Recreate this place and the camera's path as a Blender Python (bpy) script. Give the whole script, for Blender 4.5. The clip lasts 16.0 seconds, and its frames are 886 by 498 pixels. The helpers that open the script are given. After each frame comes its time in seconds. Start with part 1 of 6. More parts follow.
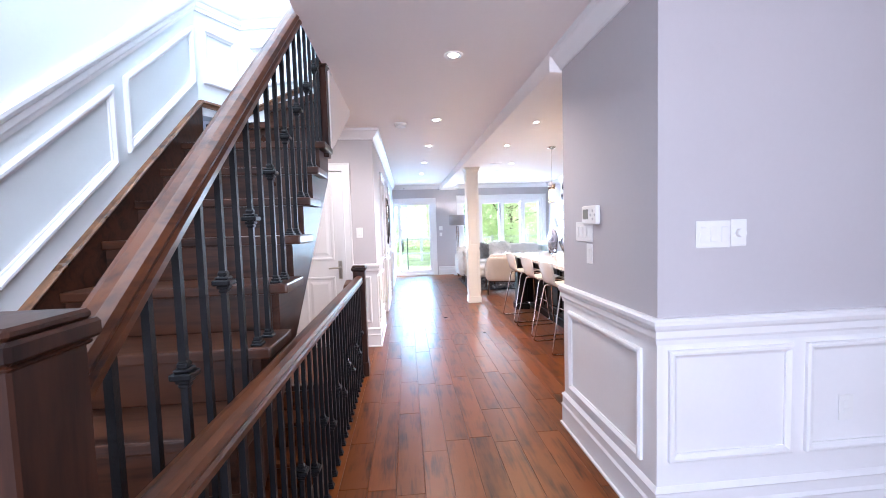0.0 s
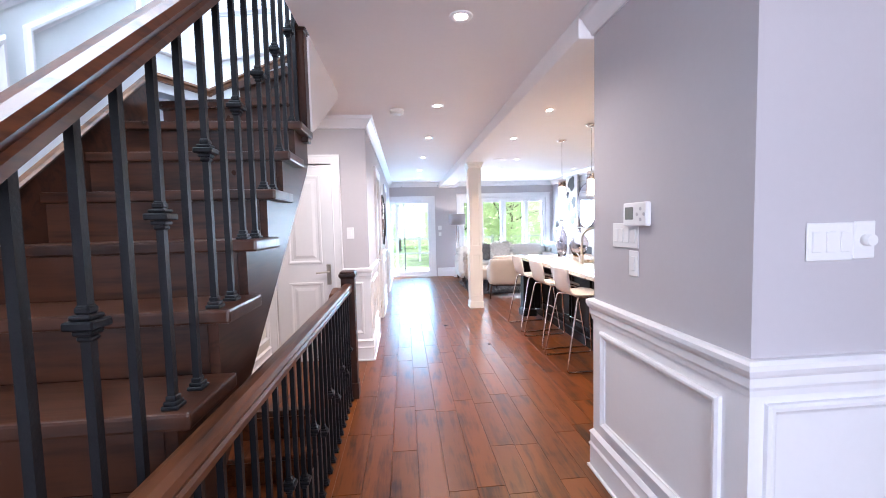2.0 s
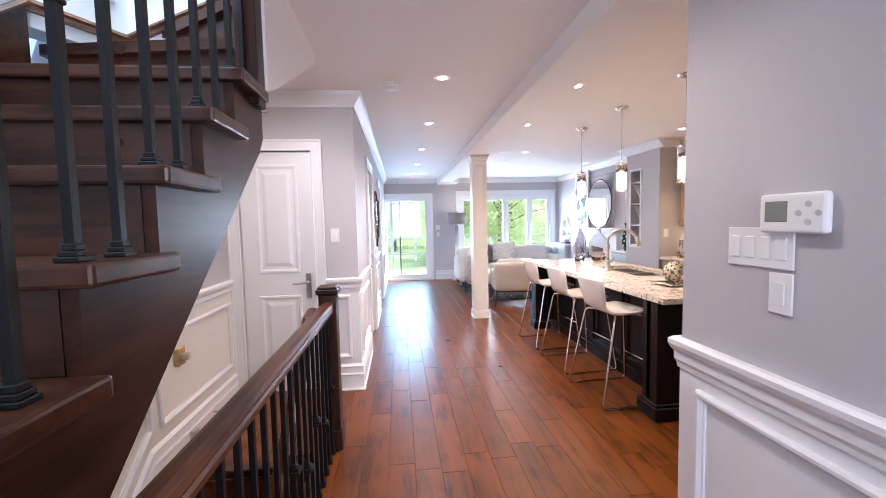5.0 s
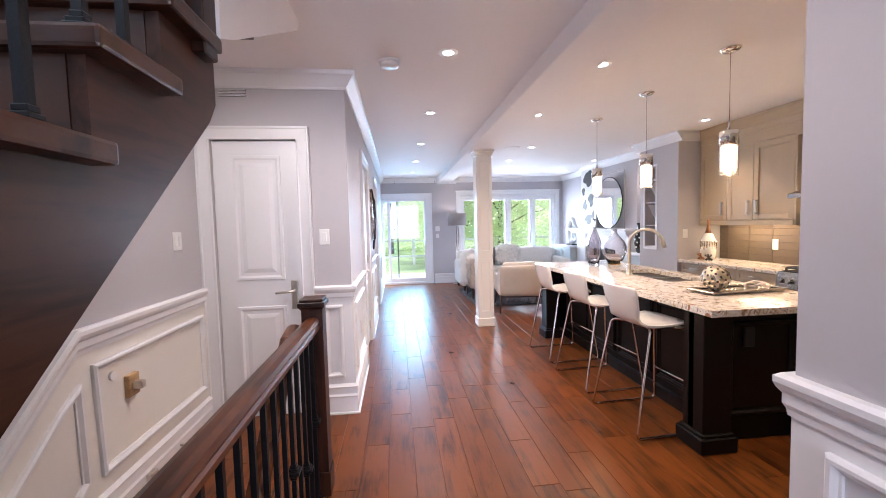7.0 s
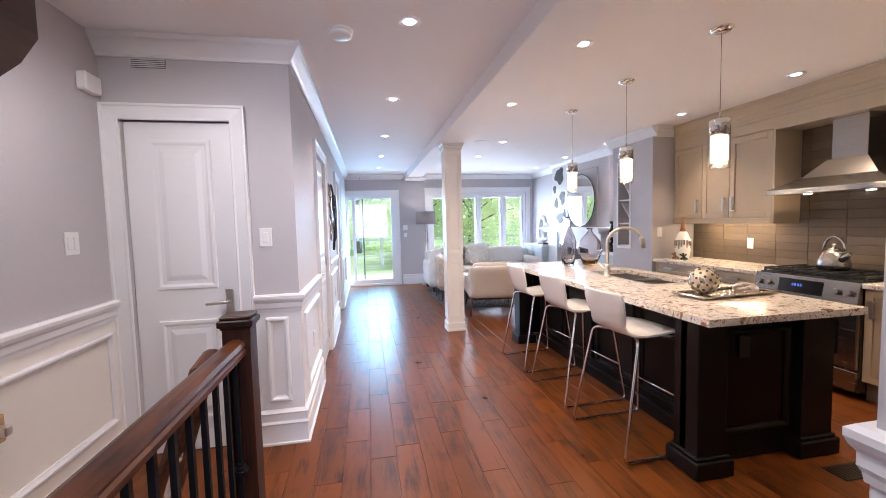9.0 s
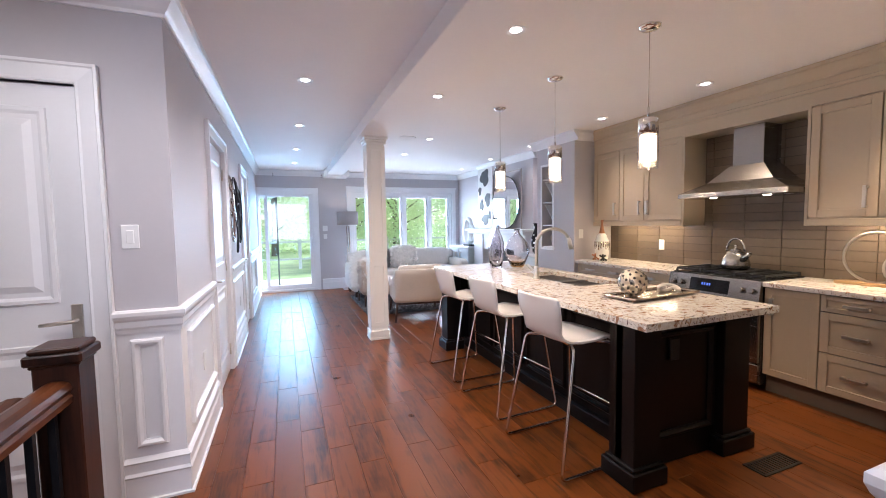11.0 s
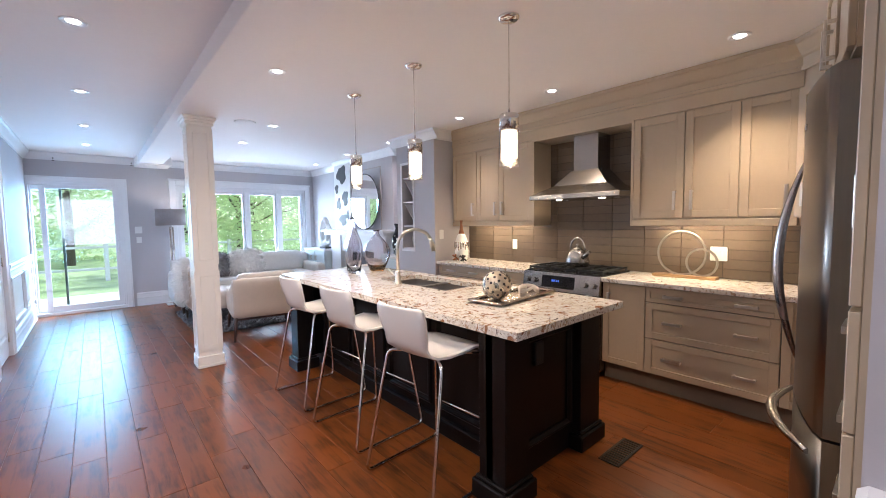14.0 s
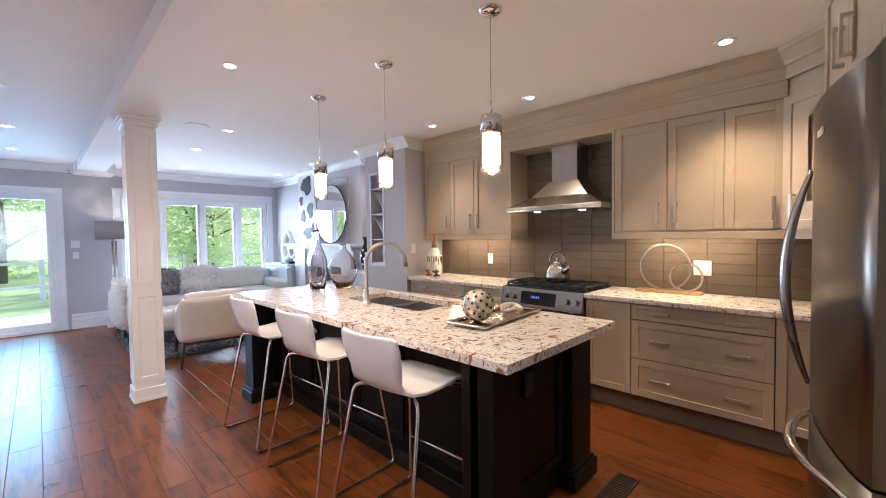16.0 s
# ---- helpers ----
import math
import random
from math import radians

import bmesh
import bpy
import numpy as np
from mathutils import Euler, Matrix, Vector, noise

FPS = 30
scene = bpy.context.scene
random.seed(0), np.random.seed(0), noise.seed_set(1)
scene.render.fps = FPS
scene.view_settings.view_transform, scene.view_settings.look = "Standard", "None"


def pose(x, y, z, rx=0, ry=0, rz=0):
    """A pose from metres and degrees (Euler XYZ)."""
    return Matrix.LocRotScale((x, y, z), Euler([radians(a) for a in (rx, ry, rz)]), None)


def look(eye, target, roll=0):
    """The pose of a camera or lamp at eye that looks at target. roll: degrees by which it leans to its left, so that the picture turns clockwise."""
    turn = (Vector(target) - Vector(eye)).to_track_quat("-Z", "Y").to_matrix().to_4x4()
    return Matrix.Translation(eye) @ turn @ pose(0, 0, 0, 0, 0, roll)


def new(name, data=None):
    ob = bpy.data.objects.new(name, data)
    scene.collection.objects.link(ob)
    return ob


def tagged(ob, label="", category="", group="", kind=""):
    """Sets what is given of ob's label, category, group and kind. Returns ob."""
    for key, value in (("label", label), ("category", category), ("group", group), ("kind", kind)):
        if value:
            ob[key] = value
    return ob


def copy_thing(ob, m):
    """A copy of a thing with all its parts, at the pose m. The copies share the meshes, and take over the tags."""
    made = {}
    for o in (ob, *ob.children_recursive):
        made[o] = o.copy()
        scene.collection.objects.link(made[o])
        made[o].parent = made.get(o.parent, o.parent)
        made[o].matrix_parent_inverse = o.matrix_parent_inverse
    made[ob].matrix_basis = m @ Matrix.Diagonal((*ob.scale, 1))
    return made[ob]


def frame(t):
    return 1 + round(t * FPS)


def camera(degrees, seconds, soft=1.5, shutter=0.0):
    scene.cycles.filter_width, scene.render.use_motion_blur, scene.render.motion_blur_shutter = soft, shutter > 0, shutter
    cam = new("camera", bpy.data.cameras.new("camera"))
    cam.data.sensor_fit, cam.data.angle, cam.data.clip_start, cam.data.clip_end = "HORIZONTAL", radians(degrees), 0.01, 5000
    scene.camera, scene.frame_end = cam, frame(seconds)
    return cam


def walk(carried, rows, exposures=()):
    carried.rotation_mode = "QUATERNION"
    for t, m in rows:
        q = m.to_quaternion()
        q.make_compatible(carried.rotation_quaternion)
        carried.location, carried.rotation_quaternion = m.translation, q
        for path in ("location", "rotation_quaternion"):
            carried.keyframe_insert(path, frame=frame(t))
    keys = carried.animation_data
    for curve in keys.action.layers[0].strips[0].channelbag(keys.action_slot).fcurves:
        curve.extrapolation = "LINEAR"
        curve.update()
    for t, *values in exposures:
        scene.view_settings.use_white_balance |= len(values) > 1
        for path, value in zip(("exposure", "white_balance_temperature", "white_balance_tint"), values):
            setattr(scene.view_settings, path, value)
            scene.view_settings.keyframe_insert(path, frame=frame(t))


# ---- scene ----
cam = camera(95.7, 16.0, soft=0.95)
PATH = [
    (0, (0.957, 3.362, 1.387), (1.134, 5.35, 1.266), -1.7),
    (0.5, (0.962, 3.473, 1.387), (1.143, 5.461, 1.265), -1.7),
    (1, (0.962, 3.582, 1.394), (1.148, 5.569, 1.272), -1.6),
    (1.5, (0.977, 3.715, 1.399), (1.16, 5.703, 1.273), -1.5),
    (2, (0.971, 3.854, 1.396), (1.158, 5.841, 1.27), -1.4),
    (2.5, (0.969, 3.979, 1.402), (1.159, 5.966, 1.274), -1.4),
    (3, (0.959, 4.087, 1.4), (1.155, 6.073, 1.269), -1.3),
    (3.5, (0.968, 4.22, 1.404), (1.166, 6.206, 1.271), -1.3),
    (4, (0.972, 4.344, 1.414), (1.174, 6.33, 1.281), -1.3),
    (6.5, (0.936, 4.914, 1.401), (1.159, 6.897, 1.275), -1.3),
    (7, (0.944, 5.011, 1.393), (1.17, 6.995, 1.27), -1.4),
    (7.5, (0.96, 5.095, 1.383), (1.198, 7.077, 1.259), -1.4),
    (8, (0.981, 5.191, 1.388), (1.25, 7.169, 1.261), -1.4),
    (10.5, (1.103, 5.589, 1.378), (1.723, 7.486, 1.246), -1.1),
    (11, (1.116, 5.657, 1.364), (1.844, 7.515, 1.235), -0.9),
    (11.5, (1.126, 5.705, 1.355), (1.982, 7.508, 1.225), -0.9),
    (12, (1.152, 5.759, 1.337), (2.157, 7.483, 1.208), -0.8),
    (12.5, (1.212, 5.812, 1.355), (2.325, 7.467, 1.213), -0.9),
    (13, (1.254, 5.864, 1.35), (2.458, 7.455, 1.212), -0.9),
    (13.5, (1.293, 5.912, 1.361), (2.557, 7.455, 1.222), -0.9),
    (14, (1.326, 5.959, 1.359), (2.635, 7.465, 1.223), -0.8),
    (14.5, (1.354, 6.007, 1.357), (2.694, 7.486, 1.222), -0.8),
    (15, (1.394, 6.057, 1.354), (2.748, 7.523, 1.225), -0.8),
    (15.5, (1.432, 6.117, 1.346), (2.814, 7.56, 1.252), -0.8),
    (16, (1.482, 6.181, 1.354), (2.905, 7.585, 1.284), -0.8),
]
EXPOSURES = [(0.0, 1.66, 5850, 15), (3.5, 1.50, 5900, 16), (7.0, 1.24, 6000, 17), (12.0, 1.06, 5600, 13), (14.5, 1.06, 5550, 12), (16.0, 1.02, 5700, 13)]
walk(cam, [(t, look(eye, target, roll)) for t, eye, target, roll in PATH], EXPOSURES)

# ---- world, sun and lamps ----
world = bpy.data.worlds.new("sky")
scene.world = world
world.use_nodes = True
wn = world.node_tree.nodes
sky = wn.new("ShaderNodeTexSky")
sky.sky_type, sky.sun_disc = "NISHITA", False
sky.sun_elevation, sky.sun_rotation = radians(48), radians(60)
wn["Background"].inputs[1].default_value = 0.15
world.node_tree.links.new(sky.outputs[0], wn["Background"].inputs[0])

sun_data = bpy.data.lights.new("sun", "SUN")
sun_data.energy, sun_data.angle, sun_data.color = 5.0, radians(0.5), (1.0, 0.95, 0.86)
sun = new("sun", sun_data)
sun.matrix_basis = look((9, 20, 12), (9 - math.sin(radians(60)) * 5, 20 - math.cos(radians(60)) * 5, 12 - 6.4))


def lamp(name, kind, m, power, colour, size=0.1, size_y=None, spread=None, cone=None):
    d = bpy.data.lights.new(name, kind)
    d.energy, d.color = power, colour
    if kind == "AREA":
        d.size = size
        if size_y:
            d.shape, d.size_y = "RECTANGLE", size_y
        if spread:
            d.spread = radians(spread)
    else:
        d.shadow_soft_size = size
        if cone:
            d.spot_size, d.spot_blend = radians(cone), 1.0
    ob = new(name, d)
    ob.matrix_basis = m
    return ob


COOL, WARM, NEUTRAL = (0.80, 0.88, 1.0), (1.0, 0.72, 0.42), (1.0, 0.93, 0.86)
# sky light through the glazed front entry behind the start, and the stairwell's roof window
lamp("entry_skylight", "AREA", look((1.2, 0.75, 1.6), (1.2, 3.0, 2.1)), 52, (0.90, 0.91, 1.0), 2.0, 2.0)
lamp("roof_window_skylight", "AREA", look((0.0, 4.6, 5.2), (0.0, 4.6, 0.0)), 58, (0.82, 0.93, 1.0), 0.8, 2.6)
# sky light falling in through the garden door and the living room window
lamp("garden_skylight", "AREA", look((1.2, 15.7, 1.5), (1.25, 11.0, 1.55)), 82, (0.36, 0.68, 1.0), 1.6, 1.6)
lamp("window_skylight", "AREA", look((3.7, 15.7, 1.5), (3.5, 11.0, 1.6)), 125, COOL, 2.6, 1.3)
POTS = [(1.30, 6.02), (1.305, 7.62), (1.305, 9.0), (1.305, 10.51), (1.31, 12.02), (1.31, 13.4),
        (2.415, 7.75), (2.415, 9.05), (2.95, 10.78), (2.95, 12.0), (4.42, 6.68), (4.41, 8.03), (4.41, 9.2), (4.55, 10.8),
        (4.55, 12.05), (4.6, 13.4)]
POT_POWER = {0: 5, 1: 9, 2: 6, 3: 5, 4: 4, 6: 7, 7: 6, 10: 11, 11: 8, 12: 5, 8: 4, 13: 3, 9: 3}
CEIL = 2.485
for i, (px, py) in enumerate(POTS):
    if i in POT_POWER:
        lamp("downlight_beam", "SPOT", look((px, py, CEIL - 0.03), (px, py, 0)), POT_POWER[i] * 5.0,
             (1.0, 0.72, 0.45) if px > 2 and py < 10 else (1.0, 0.84, 0.72), 0.045, cone=96 if i in (10, 11, 12) else 140)
for py in (7.45, 8.33, 9.2):
    lamp("pendant_bulb", "POINT", pose(3.13, py, 1.69), 8.0, WARM, 0.02)
for py, w in ((9.1, 0.8), (7.0, 0.7)):
    lamp("cabinet_strip", "AREA", look((4.98, py, 1.335), (4.99, py, 0)), 3.4, (1.0, 0.74, 0.42), w, 0.03)
for py in (7.75, 8.15):
    lamp("hood_bulb", "SPOT", look((4.78, py, 1.53), (4.9, py, 0)), 6.0, (1.0, 0.76, 0.45), 0.02, cone=110)
lamp("landing_downlight", "SPOT", look((0.10, 6.98, 2.18), (0.05, 8.0, 0.9)), 16, (1.0, 0.90, 0.80), 0.05, cone=150)
lamp("floor_lamp_bulb", "POINT", pose(2.32, 14.1, 1.5), 7.0, (1.0, 0.85, 0.66), 0.03)

# ---- materials ----
def mat(name, base=(0.5, 0.5, 0.5), rough=0.5, metal=0.0, var=0.06, scale=6.0, stretch=(1, 1, 1), bump=0.0, bump_scale=60.0,
        coat=0.0, spec=0.5, rand=0.0, second=None, fine=40.0, rough_var=0.08):
    m = bpy.data.materials.new(name)
    m.use_nodes = True
    n, l = m.node_tree.nodes, m.node_tree.links
    p = n["Principled BSDF"]
    p.inputs["Roughness"].default_value, p.inputs["Metallic"].default_value = rough, metal
    p.inputs["Coat Weight"].default_value, p.inputs["Specular IOR Level"].default_value = coat, spec
    p.inputs["Coat Roughness"].default_value = 0.12
    tc, mp = n.new("ShaderNodeTexCoord"), n.new("ShaderNodeMapping")
    mp.inputs["Scale"].default_value = stretch
    l.new(tc.outputs["Object"], mp.inputs["Vector"])
    a, b = n.new("ShaderNodeTexNoise"), n.new("ShaderNodeTexNoise")
    a.inputs["Scale"].default_value, b.inputs["Scale"].default_value = scale, fine
    a.inputs["Detail"].default_value, b.inputs["Detail"].default_value = 4, 3
    l.new(mp.outputs[0], a.inputs["Vector"]), l.new(mp.outputs[0], b.inputs["Vector"])
    mx = n.new("ShaderNodeMath")
    mx.operation = "MULTIPLY_ADD"
    mx.inputs[1].default_value = 0.45
    l.new(b.outputs["Fac"], mx.inputs[0]), l.new(a.outputs["Fac"], mx.inputs[2])
    rp = n.new("ShaderNodeValToRGB")
    lo = tuple(c * (1 - var) for c in base)
    hi = second or tuple(min(1, c * (1 + var)) for c in base)
    rp.color_ramp.elements[0].position, rp.color_ramp.elements[1].position = 0.45, 1.0
    rp.color_ramp.elements[0].color, rp.color_ramp.elements[1].color = (*lo, 1), (*hi, 1)
    l.new(mx.outputs[0], rp.inputs[0])
    col = rp.outputs[0]
    if rand:
        oi, geo = n.new("ShaderNodeObjectInfo"), n.new("ShaderNodeNewGeometry")
        ad, fr, mr = n.new("ShaderNodeMath"), n.new("ShaderNodeMath"), n.new("ShaderNodeMapRange")
        fr.operation = "FRACT"
        l.new(oi.outputs["Random"], ad.inputs[0]), l.new(geo.outputs["Random Per Island"], ad.inputs[1])
        l.new(ad.outputs[0], fr.inputs[0]), l.new(fr.outputs[0], mr.inputs[0])
        mr.inputs[3].default_value, mr.inputs[4].default_value = 1 - rand, 1 + rand
        hs = n.new("ShaderNodeHueSaturation")
        l.new(mr.outputs[0], hs.inputs["Value"]), l.new(col, hs.inputs["Color"])
        col = hs.outputs[0]
    l.new(col, p.inputs["Base Color"])
    rr = n.new("ShaderNodeMapRange")
    rr.inputs[3].default_value, rr.inputs[4].default_value = max(0.02, rough - rough_var), min(1, rough + rough_var)
    l.new(a.outputs["Fac"], rr.inputs[0]), l.new(rr.outputs[0], p.inputs["Roughness"])
    if bump:
        c, bp = n.new("ShaderNodeTexNoise"), n.new("ShaderNodeBump")
        c.inputs["Scale"].default_value, c.inputs["Detail"].default_value = bump_scale, 4
        l.new(mp.outputs[0], c.inputs["Vector"]), l.new(c.outputs["Fac"], bp.inputs["Height"])
        bp.inputs["Strength"].default_value, bp.inputs["Distance"].default_value = bump, 0.01
        l.new(bp.outputs[0], p.inputs["Normal"])
    return m


def glow(name, colour, strength):
    m = bpy.data.materials.new(name)
    m.use_nodes = True
    p = m.node_tree.nodes["Principled BSDF"]
    p.inputs["Base Color"].default_value = (*colour, 1)
    p.inputs["Emission Color"].default_value, p.inputs["Emission Strength"].default_value = (*colour, 1), strength
    return m


def glass(name, tint=(1, 1, 1), rough=0.0, thin=True, gloss=0.045):
    m = bpy.data.materials.new(name)
    m.use_nodes = True
    n, l = m.node_tree.nodes, m.node_tree.links
    n.remove(n["Principled BSDF"])
    out = n["Material Output"]
    if thin:
        t, g, mix, f = n.new("ShaderNodeBsdfTransparent"), n.new("ShaderNodeBsdfGlossy"), n.new("ShaderNodeMixShader"), n.new("ShaderNodeLayerWeight")
        pw, sc_ = n.new("ShaderNodeMath"), n.new("ShaderNodeMath")
        pw.operation, sc_.operation = "POWER", "MULTIPLY_ADD"
        t.inputs[0].default_value = (*tint, 1)
        g.inputs["Roughness"].default_value = 0.02
        pw.inputs[1].default_value, sc_.inputs[1].default_value, sc_.inputs[2].default_value = 3.0, 0.6, gloss
        l.new(f.outputs["Facing"], pw.inputs[0]), l.new(pw.outputs[0], sc_.inputs[0]), l.new(sc_.outputs[0], mix.inputs[0])
        l.new(t.outputs[0], mix.inputs[1]), l.new(g.outputs[0], mix.inputs[2])
        l.new(mix.outputs[0], out.inputs[0])
    else:
        g = n.new("ShaderNodeBsdfGlass")
        g.inputs["Color"].default_value, g.inputs["Roughness"].default_value, g.inputs["IOR"].default_value = (*tint, 1), rough, 1.45
        l.new(g.outputs[0], out.inputs[0])
    return m


def wood_mat(name, dark, light, rough, axis, rand=0.0, coat=0.0, knots=0.5, bump=0.12, spec=0.5, rv=0.08):
    """Wood whose grain runs along the given axis (0, 1 or 2)."""
    m = bpy.data.materials.new(name)
    m.use_nodes = True
    n, l = m.node_tree.nodes, m.node_tree.links
    p = n["Principled BSDF"]
    p.inputs["Coat Weight"].default_value, p.inputs["Coat Roughness"].default_value = coat, 0.2
    p.inputs["Specular IOR Level"].default_value = spec
    tc, geo, oi = n.new("ShaderNodeTexCoord"), n.new("ShaderNodeNewGeometry"), n.new("ShaderNodeObjectInfo")
    sm = n.new("ShaderNodeMath")
    l.new(oi.outputs["Random"], sm.inputs[0]), l.new(geo.outputs["Random Per Island"], sm.inputs[1])
    off = n.new("ShaderNodeVectorMath")
    off.operation = "SCALE"
    cb = n.new("ShaderNodeCombineXYZ")
    for i in range(3):
        l.new(sm.outputs[0], cb.inputs[i])
    l.new(cb.outputs[0], off.inputs[0])
    off.inputs["Scale"].default_value = 37.0
    addv = n.new("ShaderNodeVectorMath")
    l.new(tc.outputs["Object"], addv.inputs[0]), l.new(off.outputs[0], addv.inputs[1])
    mp = n.new("ShaderNodeMapping")
    st = [14.0, 14.0, 14.0]
    st[axis] = 1.3
    mp.inputs["Scale"].default_value = st
    l.new(addv.outputs[0], mp.inputs["Vector"])
    g1, g2, big = n.new("ShaderNodeTexNoise"), n.new("ShaderNodeTexNoise"), n.new("ShaderNodeTexNoise")
    g1.inputs["Scale"].default_value, g1.inputs["Detail"].default_value, g1.inputs["Distortion"].default_value = 1.0, 5, 1.2
    g2.inputs["Scale"].default_value, g2.inputs["Detail"].default_value = 7.0, 3
    big.inputs["Scale"].default_value, big.inputs["Detail"].default_value = 5.0, 3
    l.new(mp.outputs[0], g1.inputs["Vector"]), l.new(mp.outputs[0], g2.inputs["Vector"]), l.new(addv.outputs[0], big.inputs["Vector"])
    ma = n.new("ShaderNodeMath")
    ma.operation = "MULTIPLY_ADD"
    ma.inputs[1].default_value = 0.35
    l.new(g2.outputs["Fac"], ma.inputs[0]), l.new(g1.outputs["Fac"], ma.inputs[2])
    mb = n.new("ShaderNodeMath")
    mb.operation = "MULTIPLY_ADD"
    mb.inputs[1].default_value = knots
    l.new(big.outputs["Fac"], mb.inputs[0]), l.new(ma.outputs[0], mb.inputs[2])
    rp = n.new("ShaderNodeValToRGB")
    rp.color_ramp.elements[0].position, rp.color_ramp.elements[1].position = 0.55 + knots * 0.28, 0.92 + knots * 0.35
    rp.color_ramp.elements[0].color, rp.color_ramp.elements[1].color = (*dark, 1), (*light, 1)
    rp.color_ramp.elements[1].position = min(1.0, rp.color_ramp.elements[1].position)
    l.new(mb.outputs[0], rp.inputs[0])
    col = rp.outputs[0]
    if rand:
        fr, mr, hs = n.new("ShaderNodeMath"), n.new("ShaderNodeMapRange"), n.new("ShaderNodeHueSaturation")
        fr.operation = "FRACT"
        l.new(sm.outputs[0], fr.inputs[0]), l.new(fr.outputs[0], mr.inputs[0])
        mr.inputs[3].default_value, mr.inputs[4].default_value = 1 - rand, 1 + rand
        l.new(mr.outputs[0], hs.inputs["Value"]), l.new(col, hs.inputs["Color"])
        col = hs.outputs[0]
    l.new(col, p.inputs["Base Color"])
    rr = n.new("ShaderNodeMapRange")
    rr.inputs[3].default_value, rr.inputs[4].default_value = rough - rv, rough + rv
    l.new(big.outputs["Fac"], rr.inputs[0]), l.new(rr.outputs[0], p.inputs["Roughness"])
    bp = n.new("ShaderNodeBump")
    bp.inputs["Strength"].default_value, bp.inputs["Distance"].default_value = bump, 0.006
    l.new(g1.outputs["Fac"], bp.inputs["Height"]), l.new(bp.outputs[0], p.inputs["Normal"])
    return m


def granite_mat():
    m = bpy.data.materials.new("granite")
    m.use_nodes = True
    n, l = m.node_tree.nodes, m.node_tree.links
    p = n["Principled BSDF"]
    p.inputs["Roughness"].default_value = 0.12
    tc = n.new("ShaderNodeTexCoord")

    def layer(scale, detail, dist, p0, p1):
        t, r = n.new("ShaderNodeTexNoise"), n.new("ShaderNodeMapRange")
        t.inputs["Scale"].default_value, t.inputs["Detail"].default_value, t.inputs["Distortion"].default_value = scale, detail, dist
        l.new(tc.outputs["Object"], t.inputs["Vector"])
        r.inputs[1].default_value, r.inputs[2].default_value = p0, p1
        l.new(t.outputs["Fac"], r.inputs[0])
        return r.outputs[0]

    def mixc(f, a, b):
        x = n.new("ShaderNodeMix")
        x.data_type = "RGBA"
        l.new(f, x.inputs[0])
        for s, v in ((6, a), (7, b)):
            if isinstance(v, tuple):
                x.inputs[s].default_value = (*v, 1)
            else:
                l.new(v, x.inputs[s])
        return x.outputs[2]
    c = mixc(layer(7, 8, 1.2, 0.44, 0.66), (0.83, 0.80, 0.745), (0.66, 0.59, 0.50))
    c = mixc(layer(12, 10, 2.6, 0.55, 0.62), c, (0.50, 0.36, 0.24))
    c = mixc(layer(30, 8, 1.4, 0.50, 0.58), c, (0.84, 0.81, 0.76))
    c = mixc(layer(6, 12, 3.6, 0.585, 0.64), c, (0.34, 0.17, 0.085))
    c = mixc(layer(46, 6, 1.0, 0.54, 0.62), c, (0.78, 0.74, 0.68))
    c = mixc(layer(90, 5, 0.5, 0.62, 0.67), c, (0.12, 0.085, 0.075))
    c = mixc(layer(17, 10, 2.4, 0.635, 0.67), c, (0.15, 0.105, 0.095))
    l.new(c, p.inputs["Base Color"])
    return m


M_WALL = mat("wall_paint", (0.51, 0.49, 0.515), 0.62, var=0.025, scale=1.4, bump=0.04, bump_scale=220)
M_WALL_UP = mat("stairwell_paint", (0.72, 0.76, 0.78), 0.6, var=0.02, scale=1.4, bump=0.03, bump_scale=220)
M_CEIL = mat("ceiling_paint", (0.90, 0.875, 0.87), 0.75, var=0.02, scale=1.0, bump=0.05, bump_scale=180)
M_TRIM = mat("white_trim_paint", (0.80, 0.80, 0.82), 0.34, var=0.02, scale=3.0, bump=0.02, bump_scale=90)
M_CREAM = mat("cream_trim_paint", (0.80, 0.77, 0.72), 0.36, var=0.02, scale=3.0)
M_FLOOR = wood_mat("floor_wood", (0.036, 0.0092, 0.0022), (0.160, 0.0460, 0.0085), 0.30, 1, rand=0.15, knots=0.6, spec=0.28, bump=0.03, rv=0.05)
M_BEAD = mat("crystal_bead", (0.85, 0.80, 0.70), 0.12, metal=0.2)
M_GROOVE = mat("floor_groove", (0.045, 0.014, 0.005), 0.5)
M_STAIR = wood_mat("stair_wood", (0.010, 0.0036, 0.0022), (0.058, 0.0200, 0.0095), 0.29, 0, spec=0.40, rv=0.04)
M_STRINGER = wood_mat("stringer_wood", (0.016, 0.0056, 0.0033), (0.050, 0.018, 0.0095), 0.36, 1, spec=0.22, rv=0.02, bump=0.05)
M_RAILW = wood_mat("handrail_wood", (0.020, 0.0060, 0.0028), (0.115, 0.036, 0.0115), 0.33, 1, spec=0.32)
M_NEWEL = wood_mat("newel_wood", (0.012, 0.0042, 0.0028), (0.045, 0.015, 0.0075), 0.36, 2, spec=0.25)
M_SKIRT = wood_mat("skirt_wood", (0.050, 0.021, 0.009), (0.19, 0.085, 0.036), 0.30, 1, coat=0.2)
M_IRON = mat("black_iron", (0.007, 0.007, 0.009), 0.45, metal=0.0, spec=0.22, bump=0.1, bump_scale=120)
